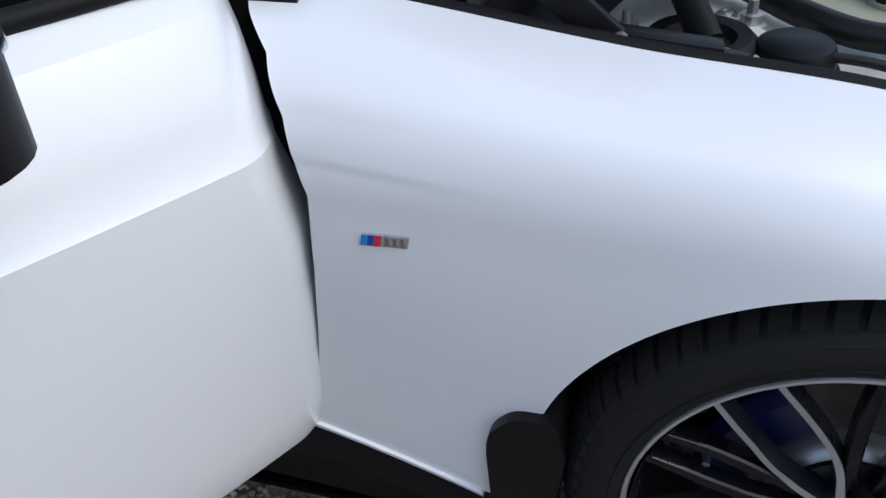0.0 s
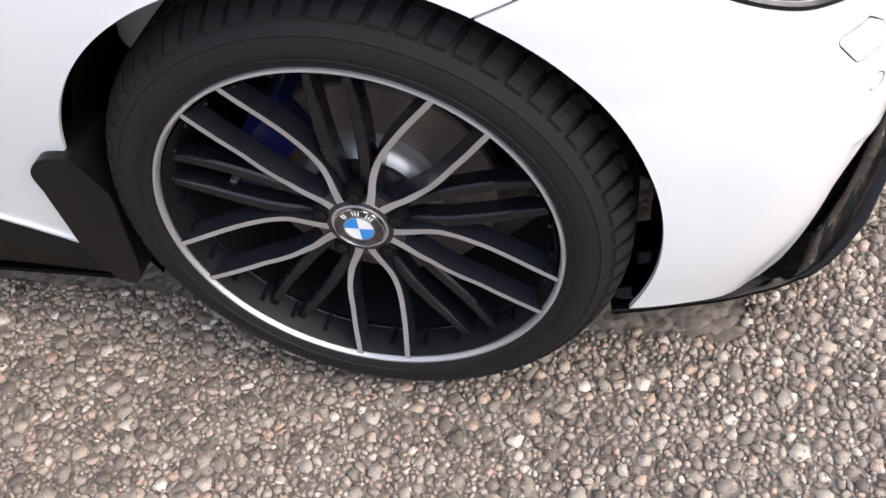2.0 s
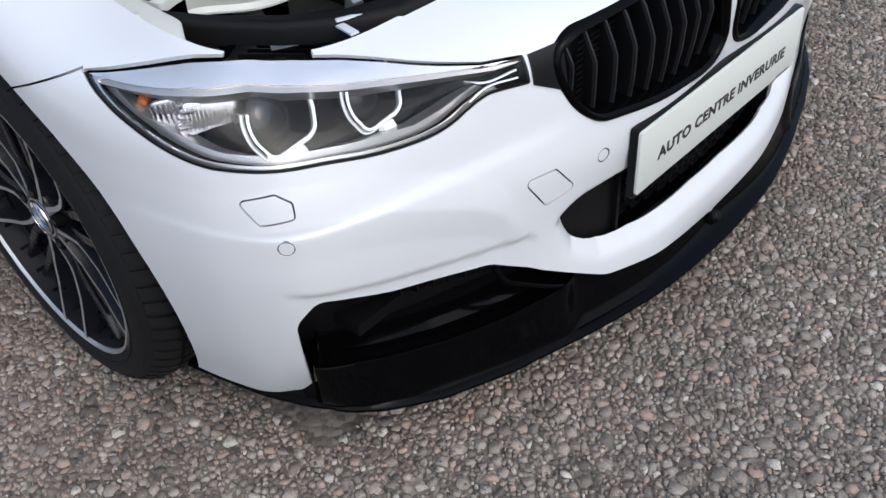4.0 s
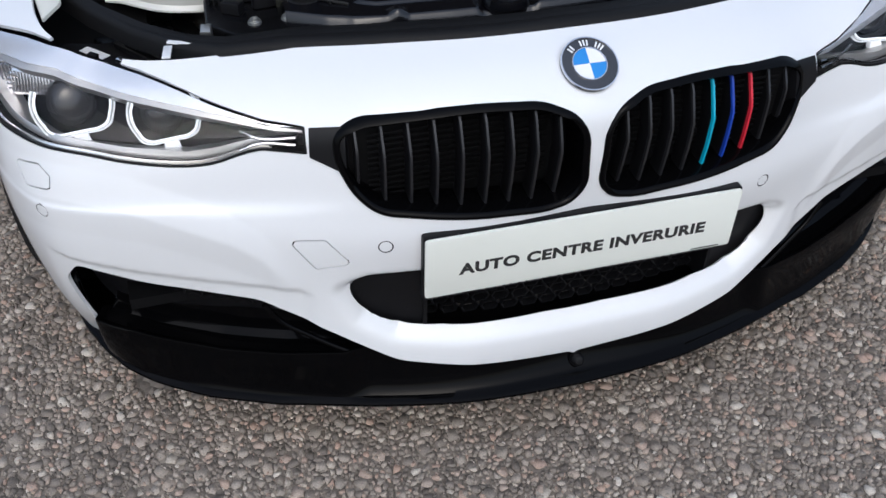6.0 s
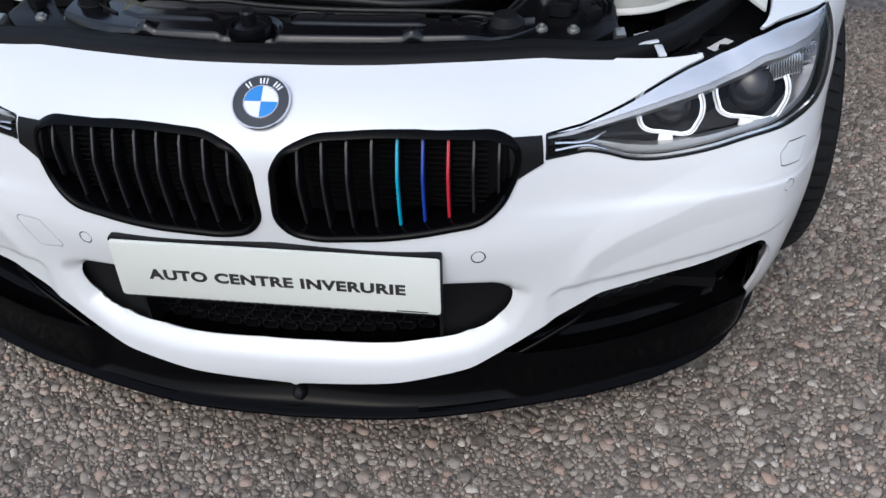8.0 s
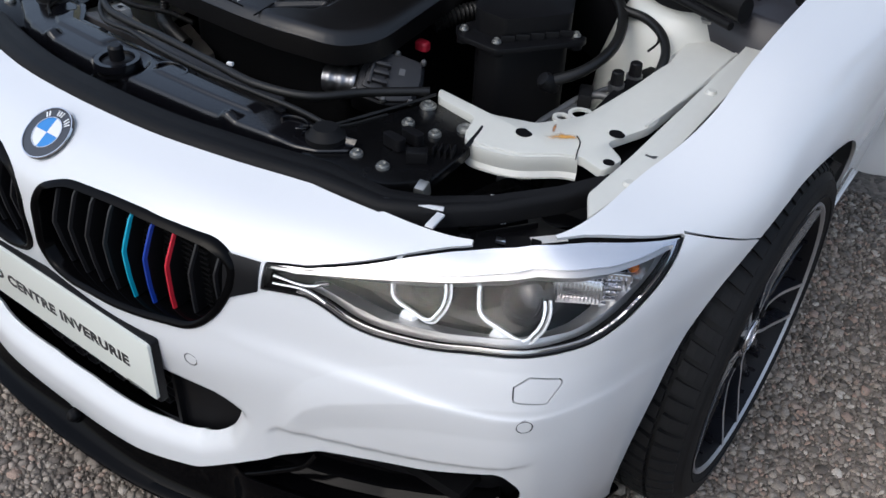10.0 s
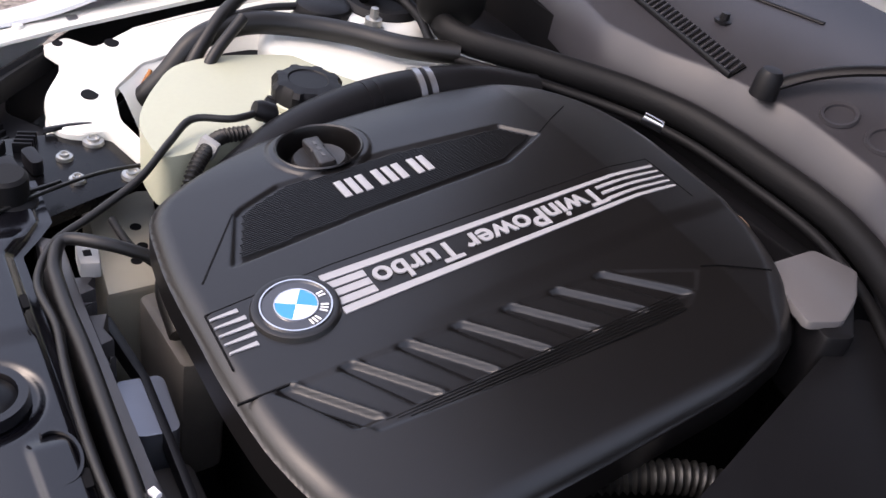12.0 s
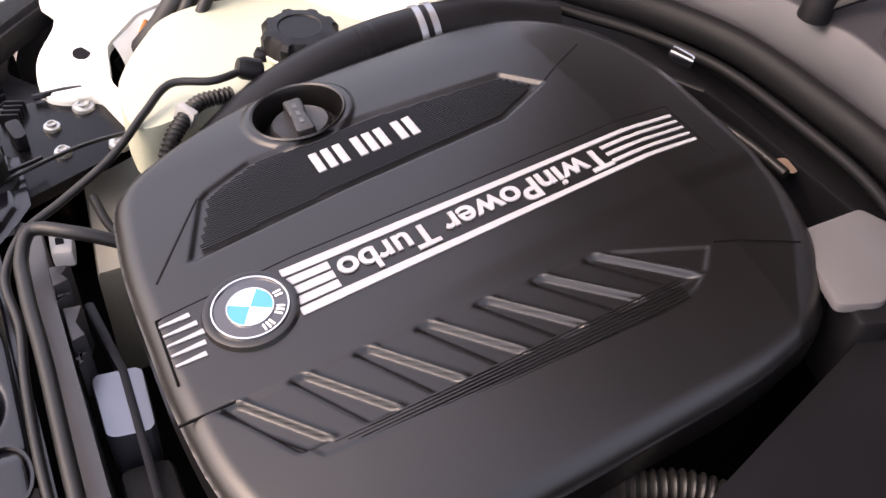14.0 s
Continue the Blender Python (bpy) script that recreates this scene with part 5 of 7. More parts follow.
def ridge_lines(name, field, a0, a1, b0, b1, n, depth):
    """Fine raised lines that fill a sunk field, side by side from the line a0-a1 to the line b0-b1."""
    a0, a1, b0, b1 = (np.array(p) for p in (a0, a1, b0, b1))
    for k in range(n):
        p, q = a0 + (b0 - a0) * k / (n - 1), a1 + (b1 - a1) * k / (n - 1)
        pts = p + (q - p) * np.linspace(0, 1, 90)[:, None]
        ins = sd_poly(field, pts[:, 0], pts[:, 1]) < -.0085
        ins &= np.hypot(pts[:, 0] - WELL[0], pts[:, 1] - WELL[1]) > .060
        pts = pts[ins]
        if len(pts) < 3:
            continue
        side = np.array([-(q - p)[1], (q - p)[0]])
        side = side / np.linalg.norm(side) * .00075
        bm = bmesh.new()
        rows = [[bm.verts.new((x + side[0] * o, y + side[1] * o, cover_top(x, y) - depth + h)) for o, h in ((-1, -.0004), (-.5, .0007), (.5, .0007), (1, -.0004))] for x, y in pts[[0, *range(8, len(pts) - 1, 8), -1]]]
        for r0, r1 in zip(rows, rows[1:]):
            for j in range(3):
                bm.faces.new((r0[j], r0[j + 1], r1[j + 1], r1[j]))
        part(name, bm, COVER_MAT, cover)


ridge_lines("fine_ridge", RIDGED, (-.066, .555), (-.084, .985), (-.186, .555), (-.186, .985), 44, .0010)
for k in range(7):
    strip("ridge", (.1500 + .0030 * k, .618 + .010 * k), (.1570 + .0030 * k, .930), .0009, COVER_MAT, -.0008)
strip("seam", (-.026, .534), (-.033, .66), .0011, DARK, .0003)
strip("seam", (-.033, .66), (-.029, 1.060), .0011, DARK, .0003)
strip("seam", (-.029, 1.060), (.048, 1.060), .0011, DARK, .0003)
strip("seam", (-.026, .534), (.044, .531), .0011, DARK, .0003)
strip("seam", (-.065, .547), (-.149, .611), .0018, DARK, .0005)
strip("seam", (-.122, .976), (-.163, 1.046), .0015, DARK, .0005)
strip("seam", (.080, .520), (.081, .567), .0015, DARK, .0005)
strip("seam", (.139, .982), (.172, 1.055), .0014, DARK, -.0028)
strip("seam", (.081, .545), (.159, .607), .0011, DARK, -.0006)


def bolt(x, y, z, r=.0085, parent=None, n=None):
    m = Matrix.Translation((x, y, z)) if n is None else facing((x, y, z), n)
    return lathe("bolt", [(0, .004), (r * .40, .004), (r * .45, .0065), (r * .60, .0065), (r * .64, .003), (r, .0026), (r * 1.08, 0), (r * 1.08, -.004)], m, ZINC, parent or car, "zinc-plated bolt", 12)


# ---- front of the bay ----
def slam_surface():
    """The moulded plastic panel: a steep front face, a crowned deck with steps and pressed fields."""
    nx, ny = 220, 44
    V = []
    for i in range(nx + 1):
        x = -.395 + .775 * i / nx
        front = float(np.interp(x, [-.395, -.34, -.30, -.15, 0, .15, .28, .345, .385], [.385, .350, .334, .323, .318, .323, .336, .362, .40]))
        back = float(np.interp(x, [-.395, -.31, -.285, -.26, .10, .27, .30, .375], [.478, .474, .455, .432, .420, .421, .422, .426]))
        for j in range(ny + 1):
            u = j / ny
            y = front + (back - front) * u
            z = .6835 + .003 * math.sin(math.pi * u)
            z -= .034 * (1 - float(soft_step(u / .20)))
            z += .0045 * float(soft_step((u - .50) / .05) * soft_step((.86 - u) / .05)) * (float(soft_step((x + .30) / .02) * soft_step((-.125 - x) / .02)) + float(soft_step((x + .01) / .02) * soft_step((.22 - x) / .02)))
            z -= .0050 * float(soft_step((u - .86) / .06))
            z -= .006 * float(soft_step((.052 - math.hypot(x + .064, y - .354)) / .010))
            z -= .010 * float(soft_step((x - .27) / .05)) * float(soft_step((.9 - u) / .3))
            for gx in (-.235, .195):
                z += .010 * max(1 - abs(x - gx) / .016, 0) * float(soft_step((u - .06) / .1) * soft_step((.42 - u) / .12))
            V.append((x, y, z))
    F = [(i * (ny + 1) + j, (i + 1) * (ny + 1) + j, (i + 1) * (ny + 1) + j + 1, i * (ny + 1) + j + 1) for i in range(nx) for j in range(ny)]
    return put("slam_panel", V, F, BEAM_MAT, car, "glossy black plastic panel over the radiator")


slam = slam_surface()
for x, y in ((-.18, .412), (.05, .404), (.24, .404)):
    prism("slot", rounded([(x - .010, y), (x + .010, y - .001), (x + .010, y + .006), (x - .010, y + .007)], .002, 2), .6860, .6890, DARK, slam, "", 0)
for cx, cy, r0 in ((.02, .392, .030), (.285, .395, .024)):
    tube("moulded_hook", [(cx + r0 * math.cos(radians(a)), cy + .6 * r0 * math.sin(radians(a)), .6885) for a in range(-60, 201, 26)], .0026, BEAM_MAT, slam, "", 6, 3)
for x0, x1 in ((-.165, -.105), (-.02, .155)):
    for xa, ya, xb, yb in ((x0, .0, x1, .0), (x0, .0, x0, .012), (x1, .0, x1, .012)):
        pa, pb = [(x, float(np.interp(x, [-.15, 0, .15], [.323, .318, .323])) + .006 + d, .658 + d * .9) for x, d in ((xa, ya), (xb, yb))]
        tube("field_edge", [pa, pb], .0012, BEAM_MAT, slam, "", 5, 3)
lathe("buffer", [(0, .034), (.020, .034), (.024, .030), (.024, .004), (.032, 0), (.032, -.01)], pose(-.360, .440, .684), RUBBER, slam, "black rubber bump stop", 24)
lathe("buffer", [(0, .012), (.018, .012), (.022, .006), (.030, 0), (.030, -.01)], pose(.335, .405, .684), RUBBER, slam, "", 24)
latch = lathe("bonnet_catch", [(0, .034), (.009, .034), (.012, .030), (.012, .010), (.024, .008), (.030, .003), (.034, 0), (.034, -.01)], pose(-.064, .354, .684), SATIN_BLACK, car, "black bonnet catch", 28)
lathe("catch_ring", [(.026, .004), (.028, .012), (.036, .012), (.038, 0)], Matrix(), BEAM_MAT, latch, n=28)
# lower rail between panel and seal
prism("latch_rail", rounded([(-.36, .325), (-.20, .293), (0, .285), (.20, .297), (.36, .335), (.35, .352), (.19, .318), (0, .305), (-.20, .314), (-.35, .345)], .006, 2), .649, .656, SATIN_BLACK, car, "black steel latch rail", .002)
for x in (-.19, -.12, -.09, -.03, .06, .26):
    bolt(x, .297 + .24 * x * x, .658, .007)
for x in (-.24, .0, .12, .19):
    prism("rail_hole", rounded([(x - .006, .297 + .22 * x * x), (x + .006, .297 + .22 * x * x), (x + .006, .306 + .22 * x * x), (x - .006, .306 + .22 * x * x)], .002, 2), .6561, .6566, DARK, car, "", 0)

_seal = []
for _s in np.linspace(0, along(.44, .157), 16):
    p, n, _ = skin_grid(3, 10, _s - .003, _s + .003)
    q = p[1, -1]
    _seal.append((abs(q[0]), q[1] + .002, q[2], .054))
_seal[0] = (0.0, *_seal[0][1:])
_seal += [(.50, .325, .668, .046), (.56, .366, .664, .038), (.62, .425, .664, .032), (.68, .500, .668, .028), (.722, .565, .676, .024)]


def nose_seal():
    bm = bmesh.new()
    line = [(-x, y, z, w) for x, y, z, w in _seal[:0:-1]] + _seal
    rows = []
    for i, (x, y, z, w) in enumerate(line):
        a, b = line[max(i - 1, 0)], line[min(i + 1, len(line) - 1)]
        t = Vector((b[0] - a[0], b[1] - a[1], 0)).normalized()
        v = Vector((-t.y, t.x, 0))
        rows.append([bm.verts.new(Vector((x, y, z)) + v * (w * k) + Vector((0, 0, dz))) for k, dz in ((-.08, -.020), (-.04, .000), (.06, .007), (.30, .010), (.48, .004), (.56, .005), (.85, .008), (1.0, .0), (1.04, -.020))])
    for r0, r1 in zip(rows, rows[1:]):
        for j in range(8):
            bm.faces.new((r0[j], r0[j + 1], r1[j + 1], r1[j]))
    part("nose_seal", bm, RUBBER, car, "black rubber seal along the nose edge", angle=70)


nose_seal()


def disc_mark(name, x, y, z, r, parent, sx=1.0, mat=None):
    lathe(name, [(0, .0006), (r, .0006), (r, -.001)], Matrix.Translation((x, y, z)) @ Matrix.Diagonal((sx, 1, 1, 1)), mat or DARK, parent, n=20)


def inner_z(x, y):
    """Height of the painted inner wing."""
    return .690 + .10 * (y - .60) + .05 * (abs(x) - .56)


def inner_wing(sg):
    tilt = lambda x, y: inner_z(x, y) - .690
    lip = [(.374, .628), (.388, .604), (.472, .586), (.480, .552), (.498, .533), (.535, .532), (.579, .540), (.630, .570), (.658, .578), (.700, .562), (.712, .600), (.672, .628), (.705, .690), (.735, .945), (.742, 1.22), (.66, 1.22), (.640, 1.03), (.646, .878), (.630, .763), (.609, .673), (.560, .620), (.490, .606)]
    w = prism("inner_wing", rounded([(sg * x, y) for x, y in lip], .010, 3), .676, .690, INNER_WHITE, car, "white painted inner wing panel" + (" with rust stains" if sg > 0 else ""), .004, tilt=tilt)
    for x, y, r, k in ((.558, .587, .011, 1.2), (.674, .652, .010, 1.2), (.698, .584, .007, 1.2)):
        disc_mark("hole", sg * x, y, inner_z(x, y) + .0004, r, w, k)
    # rolled front skirt of the panel and the sloping wheelhouse behind its inner edge
    for name, edge, drops in (("front_skirt", [(.474, .575), (.481, .550), (.500, .531), (.540, .530), (.582, .540), (.630, .569), (.655, .577)], ((.006, -.002), (-.002, -.004), (-.0035, -.010), (.001, -.030), (-.004, -.037), (-.004, -.040))),
                              ("wheelhouse", [(.565, .628), (.606, .675), (.628, .765), (.645, .878), (.640, 1.0), (.66, 1.12)], ((.004, -.004), (-.010, -.012), (-.050, -.060), (-.085, -.13), (-.10, -.25)))):
        bm = bmesh.new()
        pts = glide(np.arange(len(edge)), edge, np.linspace(0, len(edge) - 1, 24))
        rows = []
        for i, (x, y) in enumerate(pts):
            if name == "front_skirt":
                rows.append([bm.verts.new((sg * (x - k * .3), y + k, inner_z(x, y) + dz)) for k, dz in drops])
            else:
                rows.append([bm.verts.new((sg * (x + k), y - k * .3, inner_z(x, y) + dz)) for k, dz in drops])
        for r0, r1 in zip(rows, rows[1:]):
            for j in range(len(r0) - 1):
                bm.faces.new((r0[j], r0[j + 1], r1[j + 1], r1[j]))
        part(name, bm, INNER_WHITE, w)
    hs = prism("lamp_housing", rounded([(sg * x, y) for x, y in ((.50, .49), (.64, .51), (.69, .56), (.68, .62), (.53, .60))], .012, 3), .45, .597, CARRIER, car, "black back of the headlight housing", .006)
    for k in range(6):
        box("housing_rib", (.004, .060, .006), pose(sg * (.545 + .018 * k), .545 + .008 * k, .598, 0, 0, -sg * 30), CARRIER, hs, bevel=.001)
    if sg > 0:
        for x, y, turn, lx, ly in ((.562, .530, 28, .030, .017), (.640, .585, 18, .034, .014)):
            tag = box("paper_label", (lx, ly, .0010), pose(x, y, .6025, 10, 0, turn), CARD, hs, "white paper label", 0)
            box("print_bar", (lx * .5, .003, .0003), pose(0, .002, .0007), INK, tag, bevel=0)
    # raised edge fold and the flange under the wing's top edge
    tube("fold", [(sg * .700, .690, .704), (sg * .710, .760, .712), (sg * .725, .945, .732), (sg * .735, 1.15, .755)], .004, INNER_WHITE, w, "", 6, 6)
    fl = prism("wing_flange", rounded([(sg * x, y) for x, y in ((.712, .500), (.738, .455), (.765, .60), (.772, .90), (.785, 1.30), (.745, 1.30), (.738, .92), (.722, .60))], .006, 2), .680, .686, INNER_WHITE, car, "white wing mounting flange", .002,
               tilt=lambda x, y: .004 + .13 * max(y - .47, 0))
    for y in (.545, .62, .80, 1.02):
        z = .690 + .13 * (y - .47)
        if y == .62:
            prism("slot", rounded([(sg * .737, y - .010), (sg * .752, y - .010), (sg * .755, y + .010), (sg * .740, y + .010)], .002, 2), z, z + .0008, STEEL, fl, "", 0)
        else:
            lathe("flange_bolt", [(0, .005), (.006, .005), (.0075, .003), (.009, .0005), (.009, -.002)], Matrix.Translation((sg * .748, y, z)), INNER_WHITE, fl, n=12)
    return w


inner_left, inner_right = inner_wing(1), inner_wing(-1)


def stain_material(name, cx, cy, sx, sy, turn, color):
    """A rust bloom with a ragged, fading edge."""
    m = bpy.data.materials.new(name)
    m.use_nodes = True
    n, l = m.node_tree.nodes, m.node_tree.links
    tc, mp, ln, no, ad, mr, tr, mx = (n.new("ShaderNodeTexCoord"), n.new("ShaderNodeMapping"), n.new("ShaderNodeVectorMath"), n.new("ShaderNodeTexNoise"),
                                      n.new("ShaderNodeMath"), n.new("ShaderNodeMapRange"), n.new("ShaderNodeBsdfTransparent"), n.new("ShaderNodeMixShader"))
    mp.vector_type = "TEXTURE"
    mp.inputs["Location"].default_value, mp.inputs["Rotation"].default_value, mp.inputs["Scale"].default_value = (cx, cy, 0), (0, 0, radians(turn)), (sx, sy, 1000)
    l.new(tc.outputs["Object"], mp.inputs["Vector"])
    ln.operation = "LENGTH"
    l.new(mp.outputs[0], ln.inputs[0])
    no.inputs["Scale"].default_value, no.inputs["Detail"].default_value = 70, 6
    l.new(tc.outputs["Object"], no.inputs["Vector"])
    ad.operation = "MULTIPLY_ADD"
    l.new(no.outputs[0], ad.inputs[0])
    ad.inputs[1].default_value = 1.5
    l.new(ln.outputs["Value"], ad.inputs[2])
    mr.inputs["From Min"].default_value, mr.inputs["From Max"].default_value = .95, 1.75
    mr.inputs["To Min"].default_value, mr.inputs["To Max"].default_value = .92, 0
    l.new(ad.outputs[0], mr.inputs["Value"])
    b = n["Principled BSDF"]
    b.inputs["Base Color"].default_value, b.inputs["Roughness"].default_value = (*color, 1), .6
    l.new(mr.outputs[0], mx.inputs[0])
    l.new(tr.outputs[0], mx.inputs[1])
    l.new(b.outputs[0], mx.inputs[2])
    l.new(mx.outputs[0], n["Material Output"].inputs[0])
    return m


def stain(cx, cy, r, lift, mat, label=""):
    n = 8
    V = [(cx + r * (i / n * 2 - 1), cy + r * (j / n * 2 - 1), 0) for i in range(n + 1) for j in range(n + 1)]
    V = [(x, y, inner_z(x, y) + lift) for x, y, _ in V]
    put("rust_stain", V, [(i * (n + 1) + j, (i + 1) * (n + 1) + j, (i + 1) * (n + 1) + j + 1, i * (n + 1) + j + 1) for i in range(n) for j in range(n)], mat, inner_left, label)


stain(.612, .606, .030, .0008, stain_material("rust_bloom", .612, .606, .026, .0085, 28, (.62, .30, .035)), "orange rust stain")
stain(.590, .618, .020, .0011, stain_material("rust_streak", .590, .618, .0035, .015, 20, (.36, .14, .03)), "brown rust streak")
tube("crack", [(.628, .618, inner_z(.628, .618) + .0006), (.640, .606, inner_z(.64, .606) + .0006), (.648, .585, inner_z(.648, .585) + .0006), (.656, .566, inner_z(.656, .566) + .0004)], .0009, DARK, inner_left, "", 5, 4)

for sg in (1, -1):
    tower = lathe("strut_tower", [(.045, .738), (.062, .744), (.080, .744), (.092, .736), (.112, .700), (.135, .62), (.15, .45)], pose(sg * .595, 1.045, .02), INNER_WHITE, car, "white painted strut tower", 44)
    lathe("strut_ring", [(.0, .742), (.034, .742), (.040, .752), (.056, .754), (.064, .746), (.064, .740)], Matrix(), RUBBER, tower, "black rubber strut top", 44)
    for a in (200, 320, 80):
        lathe("stud", [(0, .772), (.006, .771), (.007, .756), (.013, .755), (.013, .744), (.018, .743), (.018, .738)], Matrix.Translation((.082 * math.cos(radians(a)), .082 * math.sin(radians(a)), 0)), ZINC, tower, "", 10)
    # headlight carrier with its bolts, levers and plugs
    plate = prism("headlight_carrier", rounded([(sg * x, y) for x, y in ((.30, .395), (.335, .350), (.470, .372), (.512, .420), (.508, .510), (.500, .555), (.487, .606), (.385, .612), (.372, .585), (.33, .47))], .012, 3), .655, .670, CARRIER, car, "black headlight carrier plate with bolts", .004)
    for x, y, z, r in ((.384, .586, .672, .0125), (.393, .524, .672, .0095), (.391, .407, .672, .0095), (.441, .405, .672, .0095), (.444, .523, .672, .0095), (.470, .565, .672, .0125)):
        bolt(sg * x, y, z, r, plate)
    for k in range(2):
        prism("lever", rounded([(sg * (.400 + .012 * k), .452 + .028 * k), (sg * (.436 + .012 * k), .446 + .028 * k), (sg * (.440 + .012 * k), .462 + .028 * k), (sg * (.404 + .012 * k), .466 + .028 * k)], .007, 3), .672, .690, SATIN_BLACK, plate, "", .005, seg=3)
    box("plug", (.030, .018, .018), pose(sg * .468, .448, .680, 0, 0, sg * 35), PLASTIC, plate)
    for k in range(4):
        box("plug_rib", (.003, .022, .012), pose(sg * (.474 + .008 * k), .482 + .004 * k, .676, 0, 0, sg * 20), PLASTIC, plate, bevel=.001)
    tube("rod", [(sg * .325, .405, .688), (sg * .350, .470, .690), (sg * .378, .560, .688), (sg * .384, .604, .684)], .0026, HOSE_MAT, plate, "", 6, 6)
    tube("rod", [(sg * .300, .395, .688), (sg * .338, .420, .690), (sg * .372, .500, .688)], .0026, HOSE_MAT, plate, "", 6, 6)
    tube("rod", [(sg * .505, .515, .676), (sg * .500, .552, .680), (sg * .488, .600, .680)], .004, SATIN_BLACK, plate, "", 6, 6)
    box("clip", (.016, .020, .024), pose(sg * .513, .402, .664, 15, 0, sg * 10), ZINC, plate, "zinc spring clip", .004)
    # the headlamp's own housing seen from above, with labels
    hb = prism("lamp_housing", rounded([(sg * x, y) for x, y in ((.53, .345), (.63, .345), (.725, .42), (.735, .52), (.66, .50), (.60, .54), (.53, .49))], .012, 3), .55, .618, SATIN_BLACK, car, "black headlamp housing with paper labels", .010, seg=3)
    for k in range(6):
        box("housing_rib", (.004, .09, .010), pose(sg * (.545 + .016 * k), .45, .621, 0, 0, -sg * 35), SATIN_BLACK, hb, bevel=.001)
    box("label", (.036, .020, .0008), pose(sg * .600, .452, .6275, 0, 0, sg * 30), CARD, hb, bevel=0)
    box("label", (.050, .016, .0008), pose(sg * .680, .470, .6200, 0, 0, sg * 48), CARD, hb, bevel=0)
    # clear upper rim of the lamp behind the nose tip
    prism("clear_rim", rounded([(sg * x, y) for x, y in ((.575, .352), (.640, .352), (.715, .415), (.700, .432), (.64, .385), (.58, .375))], .006, 2), .616, .628, SATIN_BLACK, hb, "", .004)
    for k in range(3):
        box("rim_tab", (.014, .010, .008), pose(sg * (.60 + .04 * k), .382 + .026 * k, .634, 0, 12, sg * 30), CHROME if k == 1 else PLASTIC, hb, bevel=.002)
    box("nose_tab", (.012, .034, .003), pose(sg * .572, .352, .668, 0, 0, sg * 8), WHITE, car, bevel=.001)
    box("nose_tab_bar", (.086, .007, .003), pose(sg * .530, .358, .672, 0, 0, sg * 24), WHITE, car, bevel=.001)

# hoses and shroud behind the front panel
tube("front_hose", [(-.190, .545, .700), (-.209, .500, .716), (-.232, .464, .712), (-.205, .450, .706), (-.17, .446, .704), (-.076, .443, .703), (.063, .436, .700), (.176, .434, .696), (.250, .462, .692), (.300, .525, .690), (.375, .600, .688)], .0072, HOSE_MAT, car, "black hose along the radiator panel", 10, 8)
tube("front_cable", [(-.340, .725, .762), (-.331, .689, .764), (-.346, .644, .762), (-.322, .610, .752), (-.284, .562, .735), (-.258, .500, .715), (-.236, .456, .706), (-.203, .434, .698), (-.123, .431, .696), (-.072, .424, .694), (.058, .416, .692), (.18, .421, .690), (.27, .425, .688), (.34, .42, .686)], .0046, HOSE_MAT, car, "thin black hose from the tank over the radiator panel", 8, 8)
lathe("hose_plug", [(0, .014), (.010, .013), (.013, .006), (.013, -.012), (.008, -.016)], pose(-.341, .732, .762, 70, 0, -10), PLASTIC, car, "black hose plug on the tank", 20)
box("white_clip", (.010, .006, .006), pose(.097, .446, .703, 0, 0, 20), CARD, car, bevel=.002)
DULL_ALLOY = material("dull_alloy", (.13, .13, .13), .5, metal=.6, vary=.2, scale=25)
shroud = prism("fan_shroud", rounded([(-.300, .452), (-.15, .447), (.06, .437), (.20, .446), (.20, .462), (.06, .459), (-.16, .467), (-.28, .476)], .006, 2), .52, .675, SHROUD, car, "grey plastic fan shroud", .004)
for x0, x1, y1, z1 in ((-.214, -.186, .490, .676), (-.182, -.172, .482, .668), (-.166, -.120, .488, .664), (-.116, -.100, .480, .652)):
    prism("shroud_tooth", [(x0, .470), (x1, .468), (x1 - .004, y1 - .006), ((x0 + x1) / 2, y1 - .010), (x0 + .003, y1)], .60, z1, SHROUD, shroud, "", .002)
prism("pale_connector", rounded([(-.246, .480), (-.212, .476), (-.206, .496), (-.240, .502)], .004, 2), .675, .694, PALE, car, "pale grey plastic connector", .003)
prism("connector_slot", [(-.232, .484), (-.222, .483), (-.221, .491), (-.231, .492)], .6935, .6945, DARK, car, "", 0)
prism("shroud_pipe", rounded([(-.20, .49), (-.10, .50), (.06, .49), (.06, .498), (-.10, .508), (-.20, .50)], .004, 2), .60, .625, SATIN_BLACK, shroud, "", .003)
DUCT = material("bright_duct", (.20, .21, .24), .36, metal=.75, vary=.15, scale=14)
prism("silver_duct", rounded([(-.108, .474), (-.03, .470), (-.022, .514), (-.10, .522)], .012, 3), .56, .622, DUCT, car, "silver intercooler duct below the cover", .014, seg=3)
prism("lower_cowl", rounded([(-.02, .470), (.16, .462), (.17, .515), (-.015, .520)], .01, 2), .50, .585, material("brown_dust_plastic", (.030, .026, .023), .6, vary=.3, scale=20), car, "dusty brown plastic cowl", .008)
LEG_MAT = material("dusty_leg_paint", (.30, .28, .22), .5, vary=.15, scale=16, bump=.1, bump_scale=80)
leg = prism("chassis_leg", [(-.47, .545), (-.45, .632), (-.262, .585), (-.262, .515)], .42, .600, LEG_MAT, car, "dusty cream painted chassis leg", .008)
for x, y in ((-.375, .585), (-.335, .580), (-.31, .565)):
    disc_mark("leg_hole", x, y, .6002, .007, leg)
